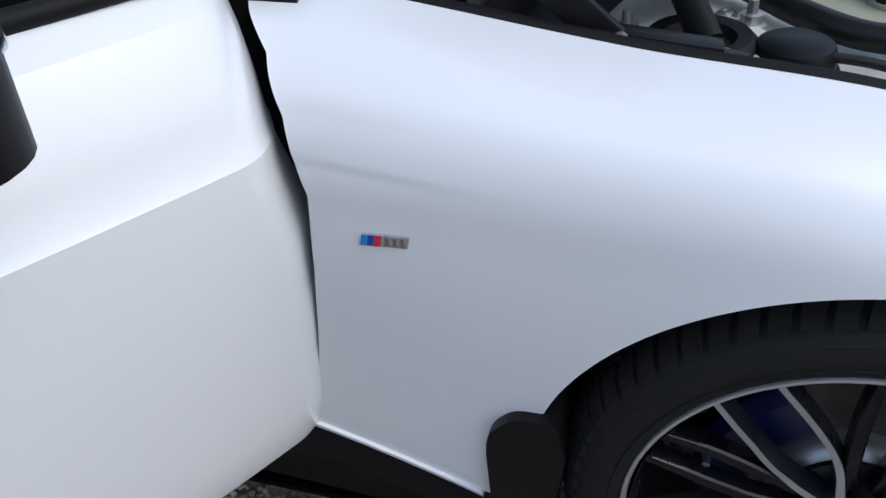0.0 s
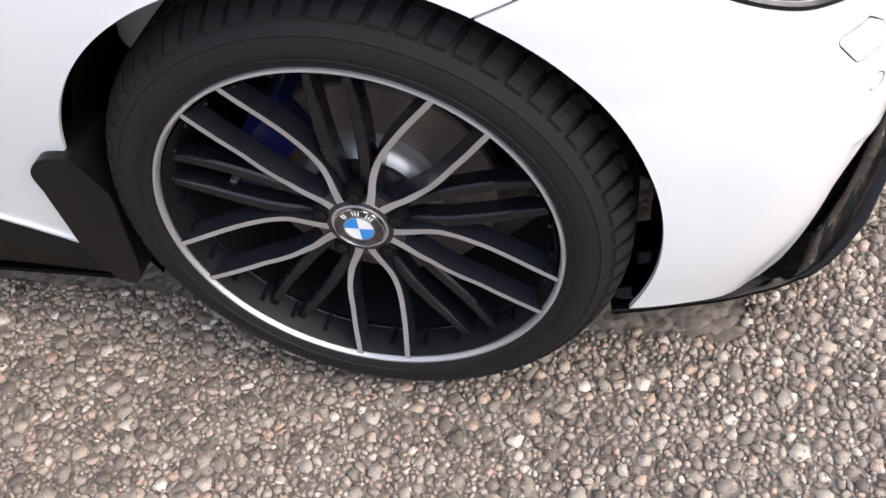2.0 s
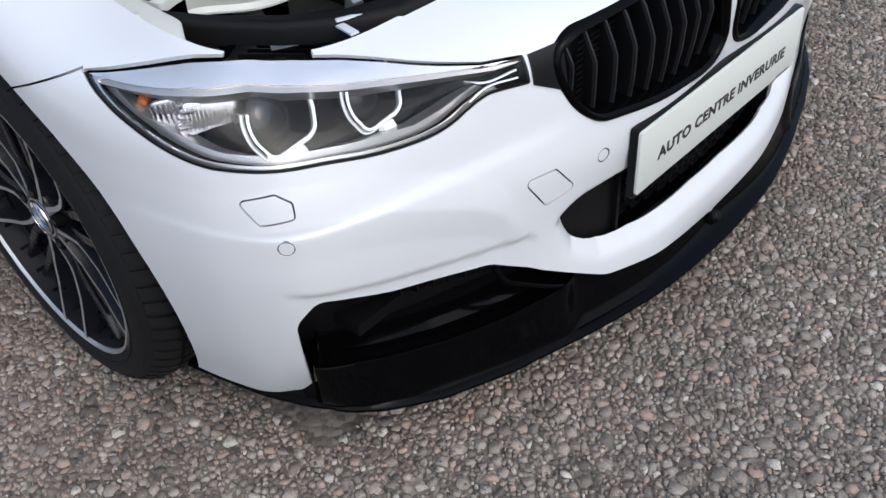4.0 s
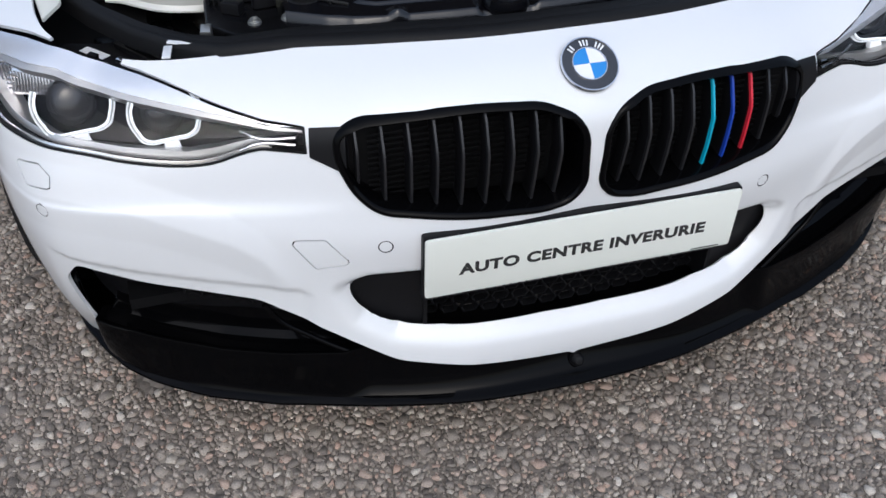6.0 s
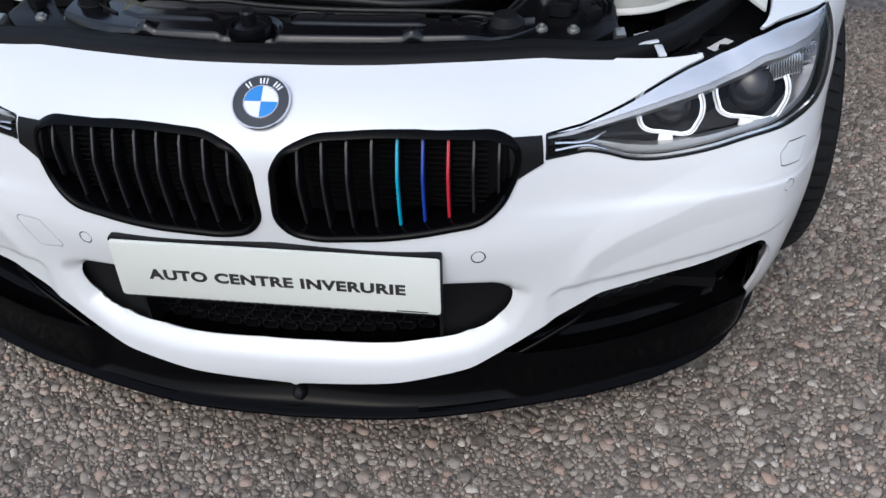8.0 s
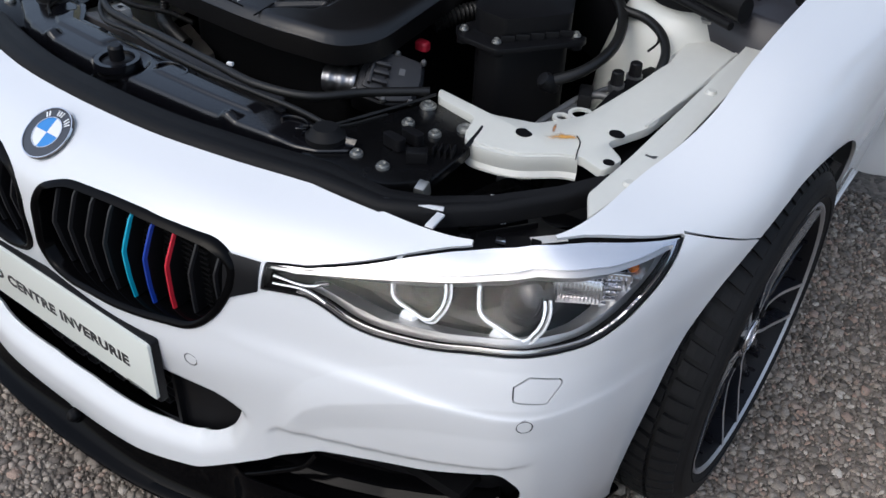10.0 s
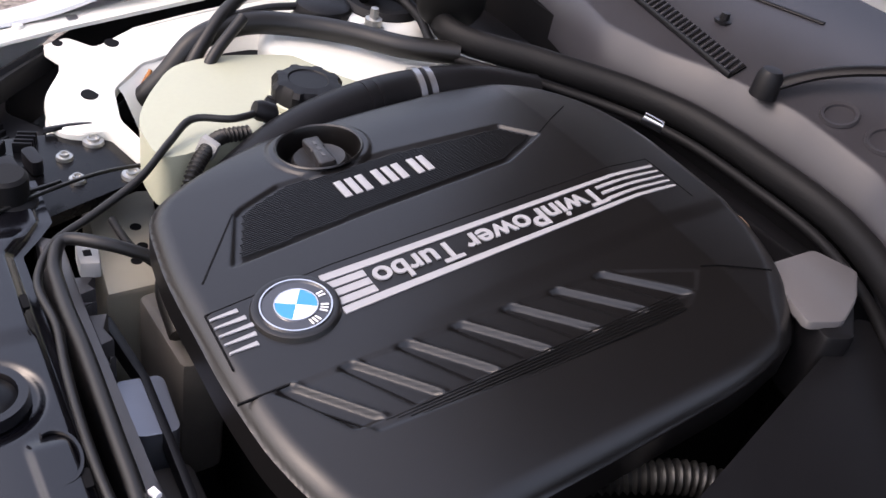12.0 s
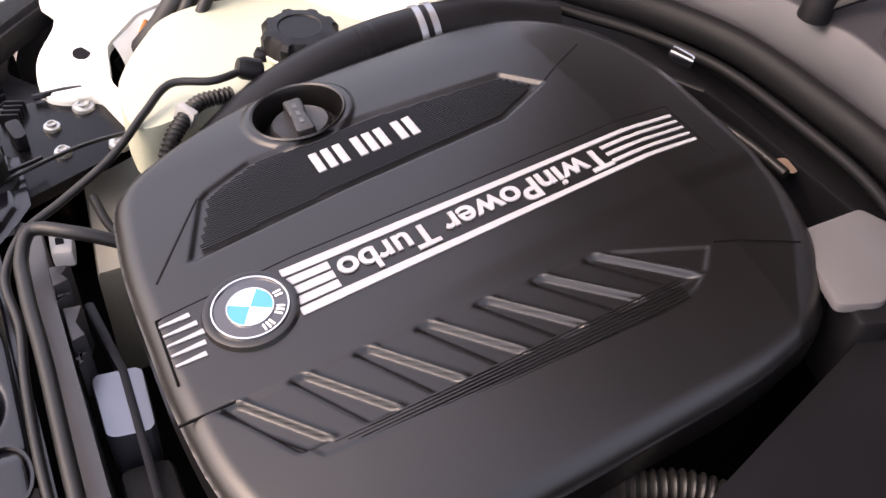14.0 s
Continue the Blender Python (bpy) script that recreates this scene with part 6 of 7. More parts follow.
prism("block_side", rounded([(-.25, .545), (-.12, .55), (-.12, .60), (-.26, .66)], .01, 2), .42, .60, material("engine_alloy", (.12, .11, .095), .55, metal=.3, vary=.3, scale=25, bump=.3, bump_scale=60), car, "dull cast alloy engine side", .01)
for x, y, z in ((-.20, .60, .602), (-.235, .575, .602), (-.17, .575, .602)):
    bolt(x, y, z, .008)
tube("lower_hose", [(-.31, .64, .60), (-.26, .60, .635), (-.205, .565, .64), (-.15, .56, .62)], .014, HOSE_MAT, car, "black coolant hose", 10, 8)
tube("lower_cable", [(-.30, .535, .675), (-.25, .54, .672), (-.19, .565, .668), (-.14, .575, .66)], .005, RUBBER, car, "", 8, 6)

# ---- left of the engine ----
# the block's near-black colour holds the shade below the cover
prism("engine_block", rounded([(-.20, .62), (.18, .62), (.20, 1.15), (-.22, 1.15)], .03, 3), .32, .69, DARK, car, "engine block, near-black as the shade under its cover", .02)
_face = facing((.272, .632, .664), (.42, -.40, .82), (-.35, .75, .45))
MODULE_GREY = material("module_grey", (.022, .022, .024), .42, spec=.45, vary=.15, scale=30, bump=.1, bump_scale=500)
_oct = [(-.056, -.044), (-.002, -.052), (.044, -.040), (.056, .0), (.050, .042), (.0, .050), (-.046, .032), (-.058, .0)]
egr = prism("throttle_module", rounded(_oct, .010, 3), -.05, .0, PLASTIC, car, "dark grey throttle module with bolts", .004, _face, seg=2)
prism("module_lid", rounded([(x * .90, y * .90) for x, y in _oct], .010, 3), .0, .007, MODULE_GREY, egr, "", .003)
prism("raised_field", rounded([(-.044, -.030), (-.010, -.034), (-.006, .022), (-.038, .020)], .006, 3), .007, .011, MODULE_GREY, egr, "", .002)
for x, y in _oct[::2] + [(-.004, -.048), (.002, .047)]:
    lathe("bolt", [(0, .006), (.003, .006), (.0045, .004), (.0055, .002), (.0055, -.004)], Matrix.Translation((x * .93, y * .93, .006)), DULL_ALLOY, egr, n=10)
for k in range(3):
    box("plug_ridge", (.026, .007, .010), pose(-.016, -.018 + .016 * k, .014), MODULE_GREY, egr, bevel=.002)
box("plug_back", (.006, .046, .010), pose(-.032, -.002, .014), MODULE_GREY, egr, bevel=.002)
box("data_mark", (.010, .012, .0006), pose(.016, .012, .0074), DULL_ALLOY, egr, bevel=0)
_p0, _p1 = _face @ Vector((-.052, -.012, -.020)), _face @ Vector((-.108, -.012, -.030))
tube("silver_pipe", [tuple(_p0), tuple((_p0 + _p1) / 2), tuple(_p1)], .023, STEEL, car, "ribbed bright metal pipe", 20, 8, ribs=.0022, pitch=.020)
prism("red_cap", rounded([(.236, .738), (.262, .738), (.262, .758), (.236, .758)], .008, 3), .668, .684, RED_CAP, car, "red plastic cap", .006, seg=3)
tube("corrugated_hose", [(.235, .795, .695), (.262, .832, .708), (.288, .872, .712), (.320, .900, .710)], .015, HOSE_MAT, car, "black corrugated hose", 14, 8, ribs=.0022, pitch=.0075)
airbox = prism("air_box", rounded([(.342, .775), (.355, .752), (.408, .746), (.480, .842), (.345, 1.10), (.285, 1.175), (.235, 1.145)], .012, 3), .56, .724, PLASTIC, car, "black plastic air filter box", .004)
prism("box_flange", rounded([(.314, .750), (.340, .722), (.420, .714), (.512, .838), (.505, .86), (.33, .80)], .010, 3), .722, .731, PLASTIC, airbox, "", .003)
prism("box_lid", rounded([(.336, .775), (.352, .755), (.412, .750), (.482, .842), (.345, 1.12), (.285, 1.185), (.232, 1.155)], .012, 3), .728, .768, PLASTIC, airbox, "", .012, seg=3)
for k in range(5):
    t = .12 + .19 * k
    x, y = .418 + .082 * t, .728 + .108 * t
    box("flange_rib", (.003, .022, .014), pose(x - .010, y + .010, .735, 0, 0, -52), PLASTIC, airbox, bevel=.0008)
for x, y in ((.336, .745), (.405, .738), (.491, .846)):
    bolt(x, y, .732, .0075, airbox)
    lathe("boss", [(0, .001), (.011, .001), (.012, -.02)], pose(x, y, .730), PLASTIC, airbox, n=16)
PALE_LID = material("fuse_lid_grey", (.10, .096, .098), .32, spec=.4, vary=.1, scale=12)
prism("relay_box", rounded([(.158, 1.085), (.160, 1.155), (.205, 1.172), (.268, 1.085), (.255, 1.055)], .008, 3), .70, .792, PLASTIC, car, "black fuse box with grey lid", .006)
prism("box_cover", rounded([(.150, 1.075), (.152, 1.160), (.200, 1.178), (.232, 1.130), (.250, 1.085), (.235, 1.045)], .008, 3), .790, .800, PALE_LID, car, "grey fuse box lid", .003)
tube("battery_hose", [(.42, 1.06, .745), (.455, 1.020, .752), (.500, .975, .752), (.532, .930, .742), (.552, .860, .722), (.535, .785, .702), (.505, .752, .690)], .0092, HOSE_MAT, car, "thick black cable sleeve", 12, 8)
lathe("sleeve_plug", [(0, .014), (.011, .013), (.015, .005), (.013, -.012), (.009, -.022)], pose(.500, .748, .688, 40, -30, 0), PLASTIC, car, "round black plug", 20)
tube("battery_hose", [(.520, .955, .750), (.560, .952, .748), (.600, .930, .742), (.632, .890, .728), (.642, .850, .708)], .0078, HOSE_MAT, car, "", 12, 8)
tube("thin_wire", [(.585, .940, .748), (.612, .900, .738), (.612, .865, .735)], .0022, HOSE_MAT, car, "", 6, 8)
for x, y in ((.598, .795), (.606, .842)):
    f = lathe("valve_fitting", [(0, .700), (.014, .700), (.014, .690), (.011, .688), (.011, .672), (.016, .670), (.016, .62), (.010, .60)], pose(x, y, 0), STEEL, car, "silver service valve with black cap", 8)
    lathe("valve_cap", [(0, .722), (.008, .722), (.0100, .720), (.0108, .702), (.0108, .700)], Matrix(), PLASTIC, f, "black cap", 10)
tube("metal_pipe", [(.595, .800, .672), (.560, .792, .668), (.535, .735, .655), (.527, .660, .640), (.535, .62, .60)], .0062, DULL_ALLOY, car, "bare metal pipe", 10, 8)
tube("metal_pipe", [(.603, .845, .672), (.575, .835, .668), (.548, .760, .655), (.540, .670, .640), (.55, .62, .60)], .0052, DULL_ALLOY, car, "", 10, 8)
box("pipe_sleeve", (.022, .044, .022), pose(.552, .785, .668, 0, 0, 25), RUBBER, car, "black rubber pipe sleeve", .006)


def loop_bracket():
    bm = bmesh.new()
    for cx, cy, r in ((.590, .700, .020), (.572, .672, .014)):
        ring = []
        for j in range(18):
            a = 2 * math.pi * j / 20
            ring.append([bm.verts.new((cx + q * math.cos(a), cy + q * math.sin(a), z)) for q, z in ((r, .684), (r - .006, .684), (r - .006, .680), (r, .680))])
        for r0, r1 in zip(ring, ring[1:]):
            for j in range(4):
                bm.faces.new((r0[j], r0[(j + 1) % 4], r1[(j + 1) % 4], r1[j]))
    part("loop_bracket", bm, INNER_WHITE, car, "white looped bracket")


loop_bracket()

# ---- right of the engine ----
tank = prism("coolant_tank", rounded([(-.300, .590), (-.385, .592), (-.440, .622), (-.515, .680), (-.530, .745), (-.515, .830), (-.480, .930), (-.420, .985), (-.372, .960), (-.335, .80), (-.318, .68)], .03, 4), .672, .742, TANK_MAT, car, "yellowed translucent coolant tank", .042, seg=5)
neck = lathe("neck", [(.048, -.03), (.048, .006), (.044, .010)], pose(-.384, .812, .742), TANK_MAT, tank, n=32)
bm = bmesh.new()
_n = 64
_rings = []
for r0, z in ((.052, -.004), (.053, .004), (.051, .028), (.046, .036), (.030, .038), (.028, .036), (.0, .036)):
    _rings.append([bm.verts.new(((r0 * (1 + (.06 * np.sign(math.cos(8 * 2 * math.pi * j / _n)) if .03 < r0 < .0525 and z > 0 else 0))) * math.cos(2 * math.pi * j / _n), (r0 * (1 + (.06 * np.sign(math.cos(8 * 2 * math.pi * j / _n)) if .03 < r0 < .0525 and z > 0 else 0))) * math.sin(2 * math.pi * j / _n), z)) for j in range(_n)] if r0 > 0 else [bm.verts.new((0, 0, z))])
for r0, r1 in zip(_rings, _rings[1:]):
    for j in range(_n):
        k = (j + 1) % _n
        bm.faces.new((r0[j], r0[k], r1[k], r1[j]) if len(r1) > 1 else (r0[j], r0[k], r1[0]))
tcap = part("tank_cap", bm, PLASTIC, tank, "black lobed screw cap")
tcap.matrix_local = pose(-.384, .812, .744) @ Matrix.Diagonal((.88, .88, .80, 1))
lathe("bleed_screw", [(0, .012), (.010, .012), (.012, .008), (.012, -.006)], pose(-.386, .766, .738), PLASTIC, tank, "black bleed screw", 16)
box("screw_slot", (.018, .004, .004), pose(-.386, .766, .750, 0, 0, 30), PLASTIC, tank, bevel=.0005)
duct = tube("intake_duct", [(-.262, .650, .705), (-.300, .740, .737), (-.318, .830, .757), (-.322, .930, .768), (-.310, 1.010, .772), (-.275, 1.100, .765)], .033, PLASTIC, car, "black plastic intake duct", 24, 8)
for y, x, z in ((.936, -.3218, .7685), (.952, -.3205, .7695)):
    tube("clamp", [(x, y - .004, z), (x + .001, y + .004, z + .001)], .0348, STEEL, duct, "bright hose clamp", 28, 2)
for y in (.86, .875):
    tube("duct_rib", [(-.3195, y - .003, .7605 + .1 * (y - .86)), (-.3195, y + .003, .7610 + .1 * (y - .86))], .0342, PLASTIC, duct, "", 28, 2)
tube("corrugated_hose", [(-.322, .705, .748), (-.316, .664, .750), (-.300, .645, .748), (-.275, .620, .738), (-.256, .604, .715), (-.248, .598, .650)], .0080, HOSE_MAT, car, "black corrugated hose", 14, 8, ribs=.0015, pitch=.0055)
box("hose_clip", (.022, .010, .022), pose(-.302, .647, .750, 0, 20, 40), PALE, car, "pale hose clip", .003)
tube("harness", [(-.580, .640, .640), (-.562, .690, .700), (-.566, .735, .748), (-.570, .800, .765), (-.550, .880, .765), (-.500, .945, .768), (-.450, .990, .770), (-.40, 1.06, .775)], .0165, HOSE_MAT, car, "thick taped black wiring harness", 12, 8)
tube("harness", [(-.530, .690, .640), (-.540, .715, .720), (-.572, .770, .775), (-.62, .84, .80)], .010, HOSE_MAT, car, "", 12, 8)
tube("harness", [(-.500, .715, .66), (-.512, .730, .735), (-.540, .790, .790)], .008, HOSE_MAT, car, "", 10, 8)
tube("red_wire", [(-.590, .650, .64), (-.582, .662, .675), (-.586, .678, .700)], .003, COPPER, car, "red-brown wire", 6, 6)
prism("wheelhouse_top", rounded([(-.40, .90), (-.545, .82), (-.62, .85), (-.65, 1.0), (-.60, 1.2), (-.40, 1.15)], .03, 3), .70, .745, INNER_WHITE, car, "white painted suspension tower top", .02, seg=3)
bolt(-.47, 1.02, .746, .013), bolt(-.56, .93, .746, .010)
tube("bellows", [(-.44, 1.06, .83), (-.50, 1.09, .85), (-.55, 1.15, .86)], .045, HOSE_MAT, car, "black ribbed air bellows", 20, 8, ribs=.005, pitch=.022)
box("red_tag", (.030, .010, .020), pose(-.475, 1.17, .905, 0, 0, 20), RED_CAP, car, "red plastic tag", .003)

lathe("tower_cap", [(0, .030), (.030, .029), (.040, .024), (.044, .014), (.044, 0), (.050, -.004), (.050, -.030)], pose(-.600, .945, .748), PLASTIC, car, "round black cap with embossed ring", 40)
tube("cap_hose", [(-.612, .915, .765), (-.62, .86, .762), (-.625, .80, .745), (-.60, .74, .70)], .006, HOSE_MAT, car, "thin black hose", 8, 6)
# ---- bulkhead and scuttle ----
prism("bulkhead_tray", [(-.66, 1.00), (-.46, 1.03), (-.31, 1.12), (-.13, 1.23), (.13, 1.23), (.31, 1.12), (.46, 1.03), (.66, .96), (.66, 1.42), (-.66, 1.42)], .60, .735, SATIN_BLACK, car, "black bulkhead tray", .006)
_cowl = [(.0, 1.256), (.13, 1.246), (.21, 1.212), (.31, 1.142), (.44, 1.058), (.60, .985), (.73, .930)]
_line = [(-.635, 1.035, .780), (-.600, 1.060, .812), (-.52, 1.075, .806)] + [(-x, y, .795) for x, y in _cowl[4:0:-1]] + [(x, y, .795 + .02 * (x > .55)) for x, y in _cowl]
tube("bulkhead_seal", _line, .016, RUBBER, car, "thick black rubber bulkhead seal", 14, 8, flat=1.3)
tube("seal_lip", [(x * .985, y - .020, z - .022) for x, y, z in _line], .007, RUBBER, car, "", 8, 8)
tube("tray_cable", [(-.12, 1.160, .757), (-.056, 1.177, .752), (-.019, 1.186, .750), (.045, 1.190, .748)], .006, HOSE_MAT, car, "thin black cable in the bulkhead tray", 8, 6)
prism("tray_slot", rounded([(.010, 1.212), (.036, 1.208), (.040, 1.220), (.014, 1.226)], .006, 3), .7352, .7362, material("slot_edge", (.16, .11, .08), .5), car, "", 0)
box("spring_clip", (.028, .014, .012), pose(-.098, 1.140, .822, 0, 10, 35), CHROME, car, "bright spring clip", .004)
def scut(x, y):
    return .800 + .42 * max(y - 1.16, 0) + .02 * (1 - abs(x) / .8)


def scuttle_panel():
    """A pressed sheet that rises from the bulkhead seal to the windscreen."""
    V, F = [], []
    nx, ny = 81, 25
    for i in range(nx):
        x = -.64 + 1.44 * i / (nx - 1)
        front = float(np.interp(abs(x), [0, .13, .21, .31, .44, .60, .74, .80], [1.274, 1.264, 1.230, 1.160, 1.076, 1.002, .947, .95] if x > 0 else [1.274, 1.264, 1.245, 1.235, 1.26, 1.29, 1.31, 1.32]))
        back = float(np.interp(abs(x), [0, .64, .80], [1.50, 1.50, 1.32]))
        for j in range(ny + 1):
            y = front + (back - front) * max(j - 1, 0) / (ny - 1)
            V.append((x, y, scut(x, y) - (.09 if j == 0 else 0)))
    for i in range(nx - 1):
        for j in range(ny):
            a = i * (ny + 1) + j
            F.append((a, a + ny + 1, a + ny + 2, a + 1))
    return put("scuttle_panel", V, F, GREY, car, "grey plastic scuttle panel")


scuttle = scuttle_panel()
for sg in (1, -1):
    va, vb = ((.185, 1.262), (.56, 1.282)) if sg > 0 else ((.105, 1.268), (.40, 1.312))
    vy = lambda x: va[1] + (vb[1] - va[1]) * (x - va[0]) / (vb[0] - va[0])
    base = prism("vent_strip", [(sg * va[0], va[1]), (sg * vb[0], vb[1]), (sg * vb[0], vb[1] + .026), (sg * va[0], va[1] + .026)], .001, .004, DARK, scuttle, "ribbed vent strip", 0, tilt=scut)
    for k in range(28):
        x = va[0] + (vb[0] - va[0]) * (k + .5) / 28
        y = vy(x) + .013
        box("vent_rib", (.0036, .024, .005), pose(sg * x, y, scut(x, y) + .005, 23, 0, -sg * 4), GREY, base, bevel=.0008)
    tube("vent_edge", [(sg * x, vy(x), scut(x, vy(x)) + .004) for x in np.linspace(va[0], vb[0], 6)], .0045, SATIN_BLACK, base, "", 6, 4)
    for x, y in ((.20, 1.345), (.36, 1.350), (.52, 1.352), (.30, 1.43)):
        lathe("stud", [(0, .012), (.006, .012), (.007, .003), (.013, .002), (.013, -.002)], Matrix.Translation((sg * x, y, scut(x, y))), SATIN_BLACK, scuttle, n=10)
    if sg > 0:
        for x, y, r in ((.036, 1.305, .022), (.101, 1.310, .024)):
            lathe("round_pressing", [(r * .78, .0), (r * .82, .003), (r, .004), (r * 1.06, .0)], Matrix.Translation((x, y, scut(x, y) + .001)) @ pose(0, 0, 0, 22, 0, 0), GREY, scuttle, n=28)
    tube("panel_edge", [(sg * .60, 1.345, scut(.6, 1.345)), (sg * .35, 1.385, scut(.35, 1.385) + .001), (sg * .10, 1.420, scut(.1, 1.420) + .001)], .003, SATIN_BLACK, scuttle, "", 6, 8)
    # honeycomb air inlet, on the left only
    if sg > 0:
        mesh = prism("inlet_mesh", [(sg * x, y) for x, y in ((.40, 1.132), (.50, 1.055), (.655, 1.015), (.66, 1.138), (.58, 1.186), (.47, 1.18))], .0005, .002, DARK, scuttle, "black honeycomb air inlet", 0, tilt=scut)
        field = [(.405, 1.130), (.50, 1.060), (.652, 1.020), (.655, 1.135), (.58, 1.180), (.47, 1.175)]
        ca, sa = math.cos(radians(-32)), math.sin(radians(-32))
        for d in (0, 1):
            for k in range(-14, 15):
                seg = []
                for t in np.linspace(-.2, .2, 81):
                    u, v = (t, k * .0155) if d == 0 else (k * .0135, t)
                    x, y = .54 + u * ca - v * sa, 1.10 + u * sa + v * ca
                    if sd_poly(field, np.array([x]), np.array([y]))[0] < -.002:
                        seg.append((sg * x, y, scut(x, y) + .005))
                if len(seg) > 3:
                    tube("mesh_wire", [seg[0], seg[-1]], .0017, WIRE, mesh, "", 4, 1)
    # bonnet hinge
    hg = box("bonnet_hinge", (.030, .16, .060), pose(sg * .715, 1.10, .795, 8, 0, -sg * 6), SATIN_BLACK, car, "black bonnet hinge", .006)
    box("hinge_arm", (.014, .18, .034), pose(sg * .004, .07, .045, 34, 0, 0), SATIN_BLACK, hg, bevel=.004)
    lathe("hinge_pin", [(0, .012), (.008, .011), (.010, 0), (.010, -.04)], pose(0, .02, .02, 0, 90, 0), ZINC, hg, n=12)
    box("wing_stop", (.05, .07, .05), pose(sg * .690, 1.03, .770, 0, 0, sg * 20), SATIN_BLACK, car, "black plastic wing stop", .008)


def wiper(pts, label):
    w = tube("wiper_arm", pts, .011, SATIN_BLACK, car, label, 8, 8, flat=.6)
    lathe("wiper_pivot", [(0, .026), (.012, .025), (.016, .018), (.018, -.01)], Matrix.Translation(pts[0]), SATIN_BLACK, w, n=20)


wiper([(-.050, 1.268, .878), (-.022, 1.305, .905), (.05, 1.365, .940), (.20, 1.425, .965)], "black wiper arm at the windscreen foot")
wiper([(.60, 1.345, .895), (.56, 1.405, .935), (.38, 1.450, .965), (.26, 1.46, .972)], "black wiper arm at the windscreen foot")


def windscreen():
    bm = bmesh.new()
    rows = []
    for t in np.linspace(0, 1, 9):
        rows.append([bm.verts.new((x * (1 - .18 * t), 1.47 + .60 * t + .10 * (x / .7) ** 2 * (1 - .5 * t) * (1 if t > 0 else .6) - .06 * (x / .7) ** 2, .935 + .45 * t)) for x in np.linspace(-.72, .72, 15)])
    for a, b in zip(rows, rows[1:]):
        for j in range(14):
            bm.faces.new((a[j], a[j + 1], b[j + 1], b[j]))
    part("windscreen", bm, GLASS, car, "tinted windscreen")


windscreen()
# added sheet that hides the ground below the scuttle, coloured as shade
prism("firewall", [(-.78, 1.44), (.78, 1.44), (.78, 1.46), (-.78, 1.46)], .28, .88, DARK, car, "firewall sheet added under the scuttle, near-black as shade", 0)
prism("dashboard", [(-.70, 1.52), (.70, 1.52), (.70, 2.0), (-.70, 2.0)], .78, .93, DARK, car, "dark dashboard behind the glass", .03)


FELT = material("felt", (.035, .032, .030), .9, vary=.15, scale=12, spec=.1)


def bonnet():
    """The raised bonnet, standing steeply on its hinges with its ribbed underside to the front."""
    b = new("bonnet")
    b.parent = car
    tagged(b, "white bonnet standing open with a dark felt lining")
    out = rounded([(-.70, 0), (.70, 0), (.72, .25), (.66, .72), (.50, .95), (.25, 1.02), (-.25, 1.02), (-.50, .95), (-.66, .72), (-.72, .25)], .05, 4)
    # local y runs from the hinge to the leading edge, local z to the front
    prism("bonnet_skin", out, -.012, .006, WHITE, b, "", .006)
    inn = [(x * .93, .035 + y * .92) for x, y in out]
    prism("bonnet_lining", inn, .0065, .020, FELT, b, "dark felt lining", 0)
    b.matrix_local = Matrix.Translation((0, 1.395, .985)) @ Matrix.Rotation(radians(180 - 64), 4, "X")


bonnet()
# dark rubber strip along each wing's top edge
for sg in (1, -1):
    pts = []
    for s in np.linspace(along(.876, .52), along(.912, 1.36), 14):
        p, n, _ = skin_grid(3, 10, sg * s - .003, sg * s + .003)
        q = p[1, -1]
        pts.append((q[0] - sg * .008, q[1], q[2] - .006))
    tube("wing_edge_strip", pts[8 if sg > 0 else 5:], .0115, RUBBER, car, "black rubber strip along the wing top", 8, 4)

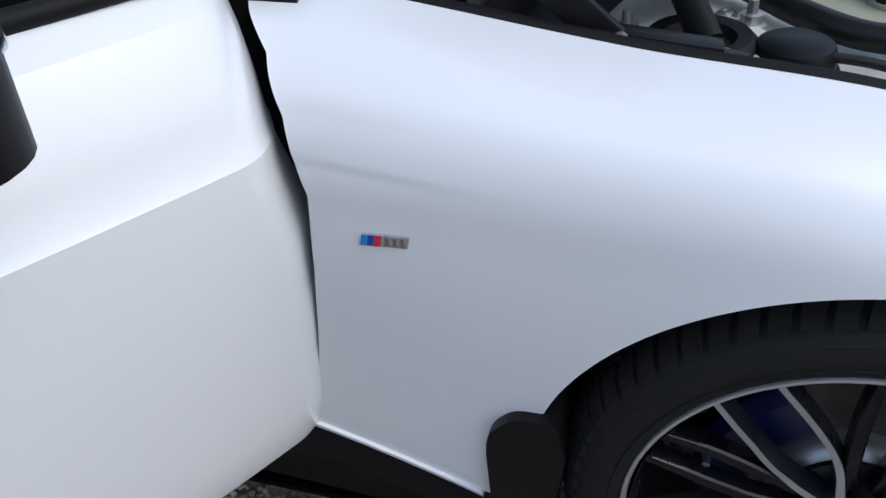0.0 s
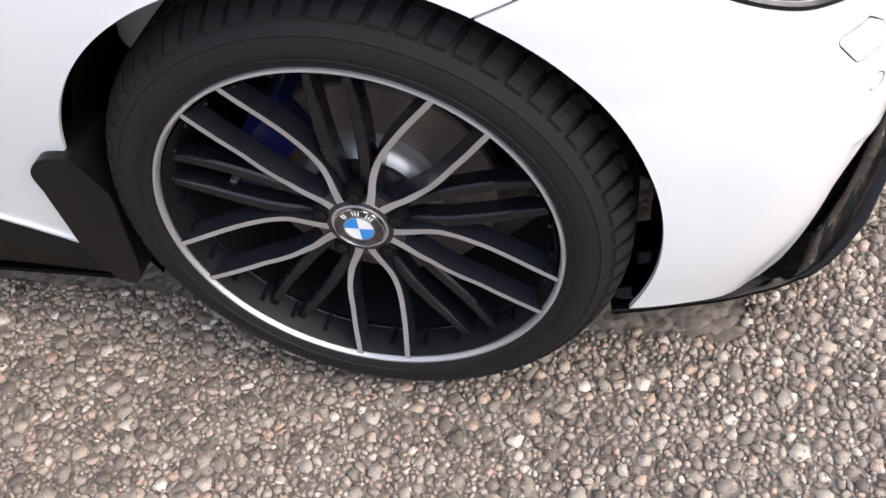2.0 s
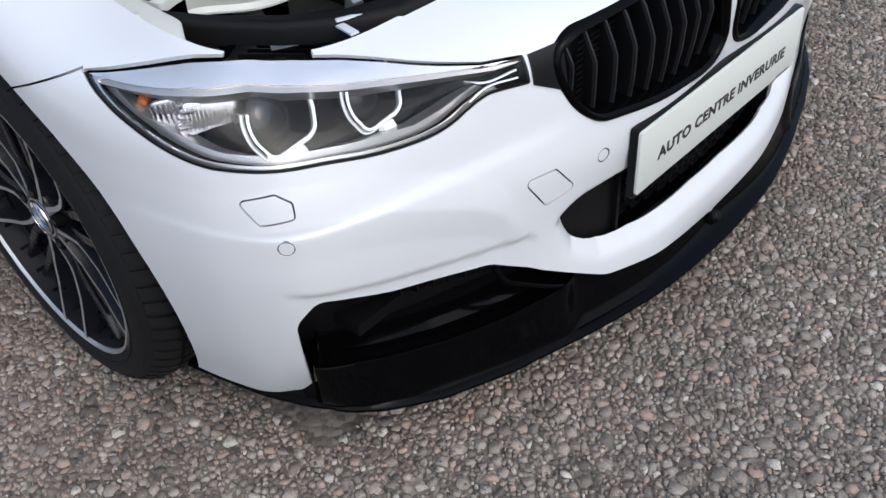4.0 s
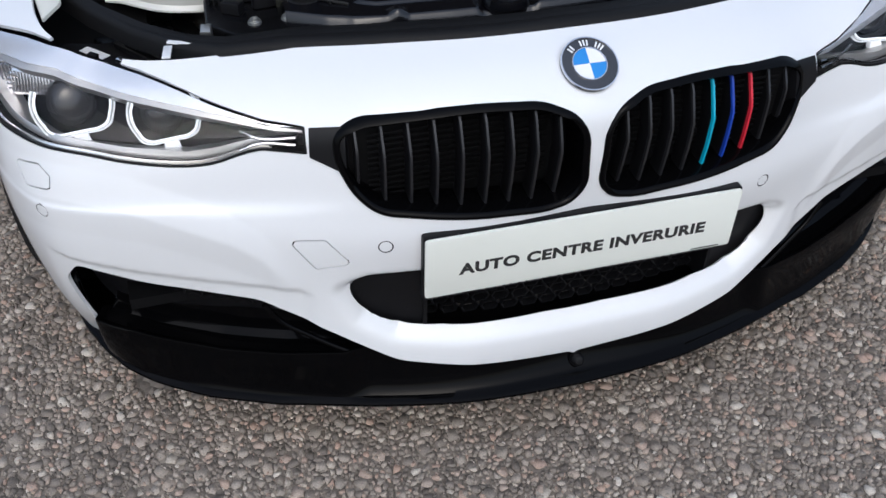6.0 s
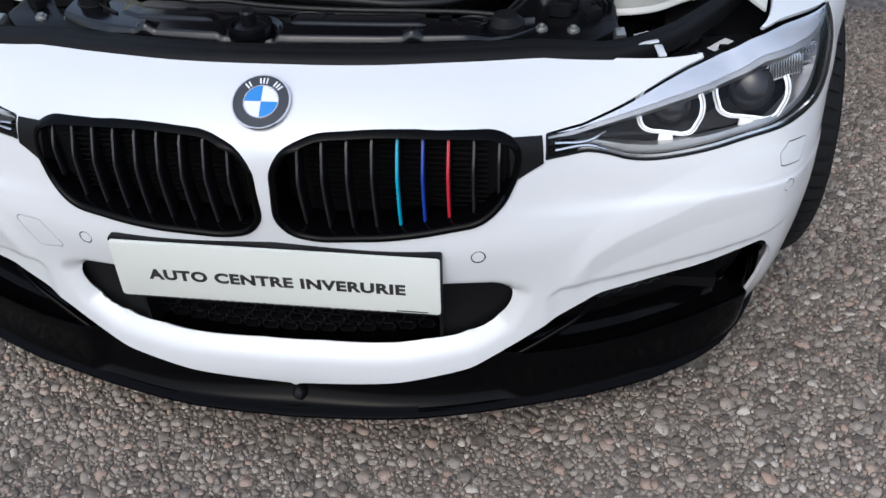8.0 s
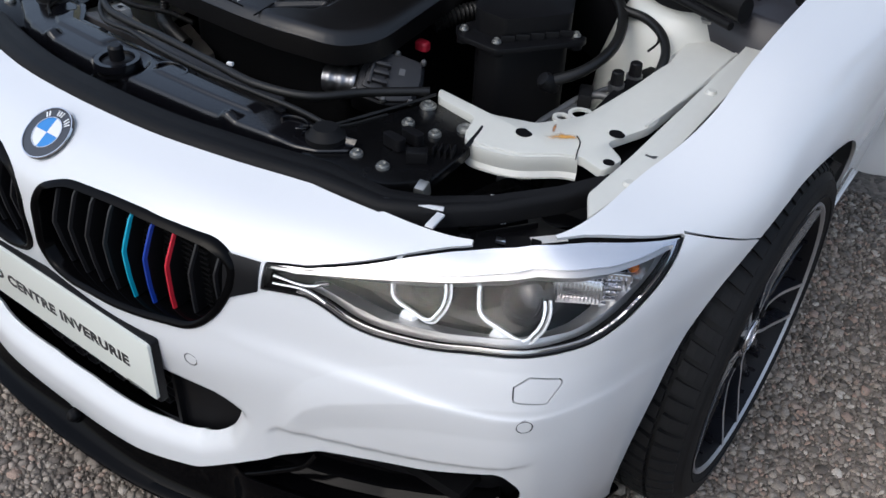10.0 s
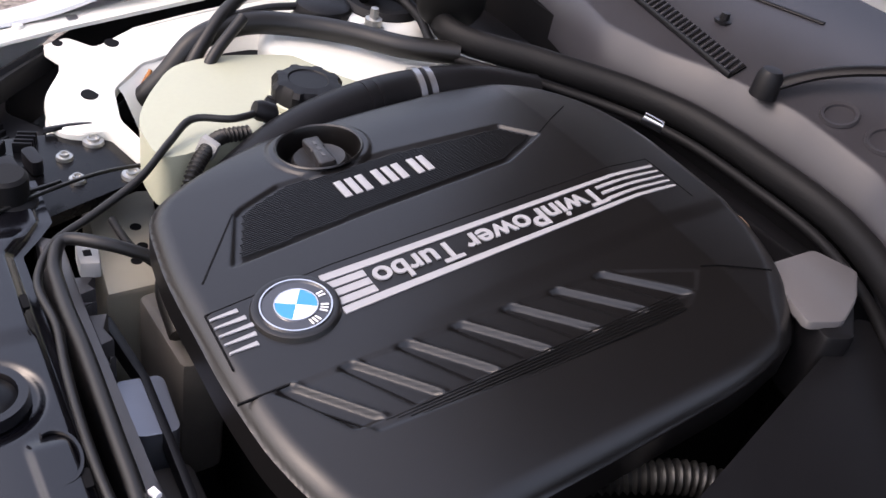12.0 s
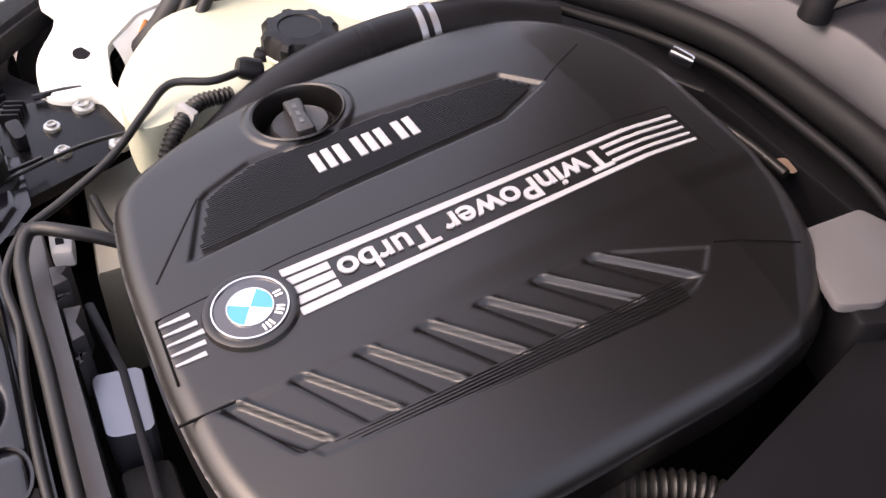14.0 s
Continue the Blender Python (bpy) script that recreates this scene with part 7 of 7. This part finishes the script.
# ---- the car behind the open doors, plain ----
def rear_body():
    ys = [2.46, 2.56, 3.0, 3.6, 4.0, 4.3, 4.48, 4.55]
    grow = [.985, 1.0, 1.0, 1.0, .985, .95, .88, .80]
    deck = [.93, .935, .96, .99, 1.00, 1.00, .98, .93]
    sec = [(.70, .20), (.845, .215), (.862, .33), (.885, .55), (.905, .76), (.888, .86), (.82, 1.0), (.0, 1.0)]
    bm = bmesh.new()
    rows = []
    for y, g, d in zip(ys, grow, deck):
        half = [(x * g, z if i < 5 else (.86 + (d - .86) * (.2 if i == 5 else 1.0))) for i, (x, z) in enumerate(sec)]
        ring = [(x, z) for x, z in half] + [(-x, z) for x, z in half[-2::-1]]
        rows.append([bm.verts.new((x, y, z)) for x, z in ring])
    for a, b in zip(rows, rows[1:]):
        for j in range(len(a) - 1):
            bm.faces.new((a[j], a[j + 1], b[j + 1], b[j]))
    bm.faces.new(rows[-1])
    bmesh.ops.bevel(bm, geom=[e for e in bm.edges if len(e.link_faces) == 2 and e.calc_face_angle(0) > .5], offset=.03, segments=3, affect="EDGES", clamp_overlap=True)
    part("rear_body", bm, WHITE, car, "glossy white rear body")
    # roof and glasshouse
    line = [(2.07, 1.385, .59), (2.35, 1.425, .57), (2.8, 1.435, .565), (3.2, 1.405, .56), (3.45, 1.365, .56)]
    bm = bmesh.new()
    rows = [[bm.verts.new((w * k, y, z - .03 * k * k - (.03 if abs(k) == 1 else 0))) for k in (-1, -.97, -.6, -.2, .2, .6, .97, 1)] for y, z, w in line]
    for a, b in zip(rows, rows[1:]):
        for j in range(7):
            bm.faces.new((a[j], a[j + 1], b[j + 1], b[j]))
    part("roof", bm, WHITE, car, "glossy white roof")
    bm = bmesh.new()
    bm.faces.new([bm.verts.new(p) for p in ((-.55, 3.46, 1.335), (.55, 3.46, 1.335), (.66, 4.02, 1.005), (-.66, 4.02, 1.005))])
    part("rear_window", bm, GLASS, car, "tinted rear window")
    for sg in (1, -1):
        bm = bmesh.new()
        bm.faces.new([bm.verts.new((sg * x, y, z)) for x, y, z in ((.80, 2.50, .95), (.585, 2.52, 1.37), (.58, 3.2, 1.345), (.58, 3.44, 1.305), (.74, 3.95, 1.01))])
        part("side_window", bm, GLASS, car, "tinted rear side window")
        for name, pts, r in (("windscreen_pillar", [(sg * .735, 1.46, .93), (sg * .66, 1.78, 1.17), (sg * .59, 2.08, 1.36)], .028), ("roof_rail", [(sg * .59, 2.06, 1.352), (sg * .585, 2.5, 1.385), (sg * .575, 3.0, 1.37), (sg * .575, 3.45, 1.31)], .026),
                             ("centre_pillar", [(sg * .845, 2.47, .30), (sg * .845, 2.48, .90), (sg * .59, 2.50, 1.37)], .035), ("rear_pillar", [(sg * .57, 3.44, 1.31), (sg * .66, 3.75, 1.14), (sg * .76, 4.02, .98)], .04)):
            tube(name, pts, r, WHITE if name != "centre_pillar" else SATIN_BLACK, car, "", 10, 6)
        w = lathe("rear_wheel", [(.10, -.03), (.245, .0), (.25, .004), (.27, .008), (.30, .0), (.318, -.03), (.322, -.12), (.318, -.2), (.25, -.21)], facing((sg * .885, 3.63, .3215), (sg, 0, 0)), TYRE_MAT, car, "black low-profile rear tyre", 64)
        lathe("rear_rim", [(0, -.025), (.05, -.022), (.10, -.03), (.24, -.012), (.246, .003), (.25, .004)], Matrix(), RIM_BLACK, w, "", 48)
        s = prism("front_seat", rounded([(sg * .14, 2.25), (sg * .62, 2.25), (sg * .60, 2.75), (sg * .16, 2.75)], .06, 4), .42, .60, SATIN_BLACK, car, "black front seat", .05, seg=3)
        prism("seat_back", rounded([(sg * .17, 2.68), (sg * .59, 2.68), (sg * .56, 2.82), (sg * .20, 2.82)], .05, 4), .58, 1.15, SATIN_BLACK, s, "", .05, seg=3)
    prism("cabin_floor", [(-.80, 1.46), (.80, 1.46), (.80, 2.60), (-.80, 2.60)], .22, .26, DARK, car, "dark carpeted cabin floor", 0)


rear_body()

# no piece lies deeper than thing, part, sub-part
for _ob in list(bpy.data.objects):
    if _ob.parent and _ob.parent.parent and _ob.parent.parent.parent:
        _ob.matrix_basis = _ob.parent.matrix_basis @ _ob.matrix_basis
        _ob.parent = _ob.parent.parent
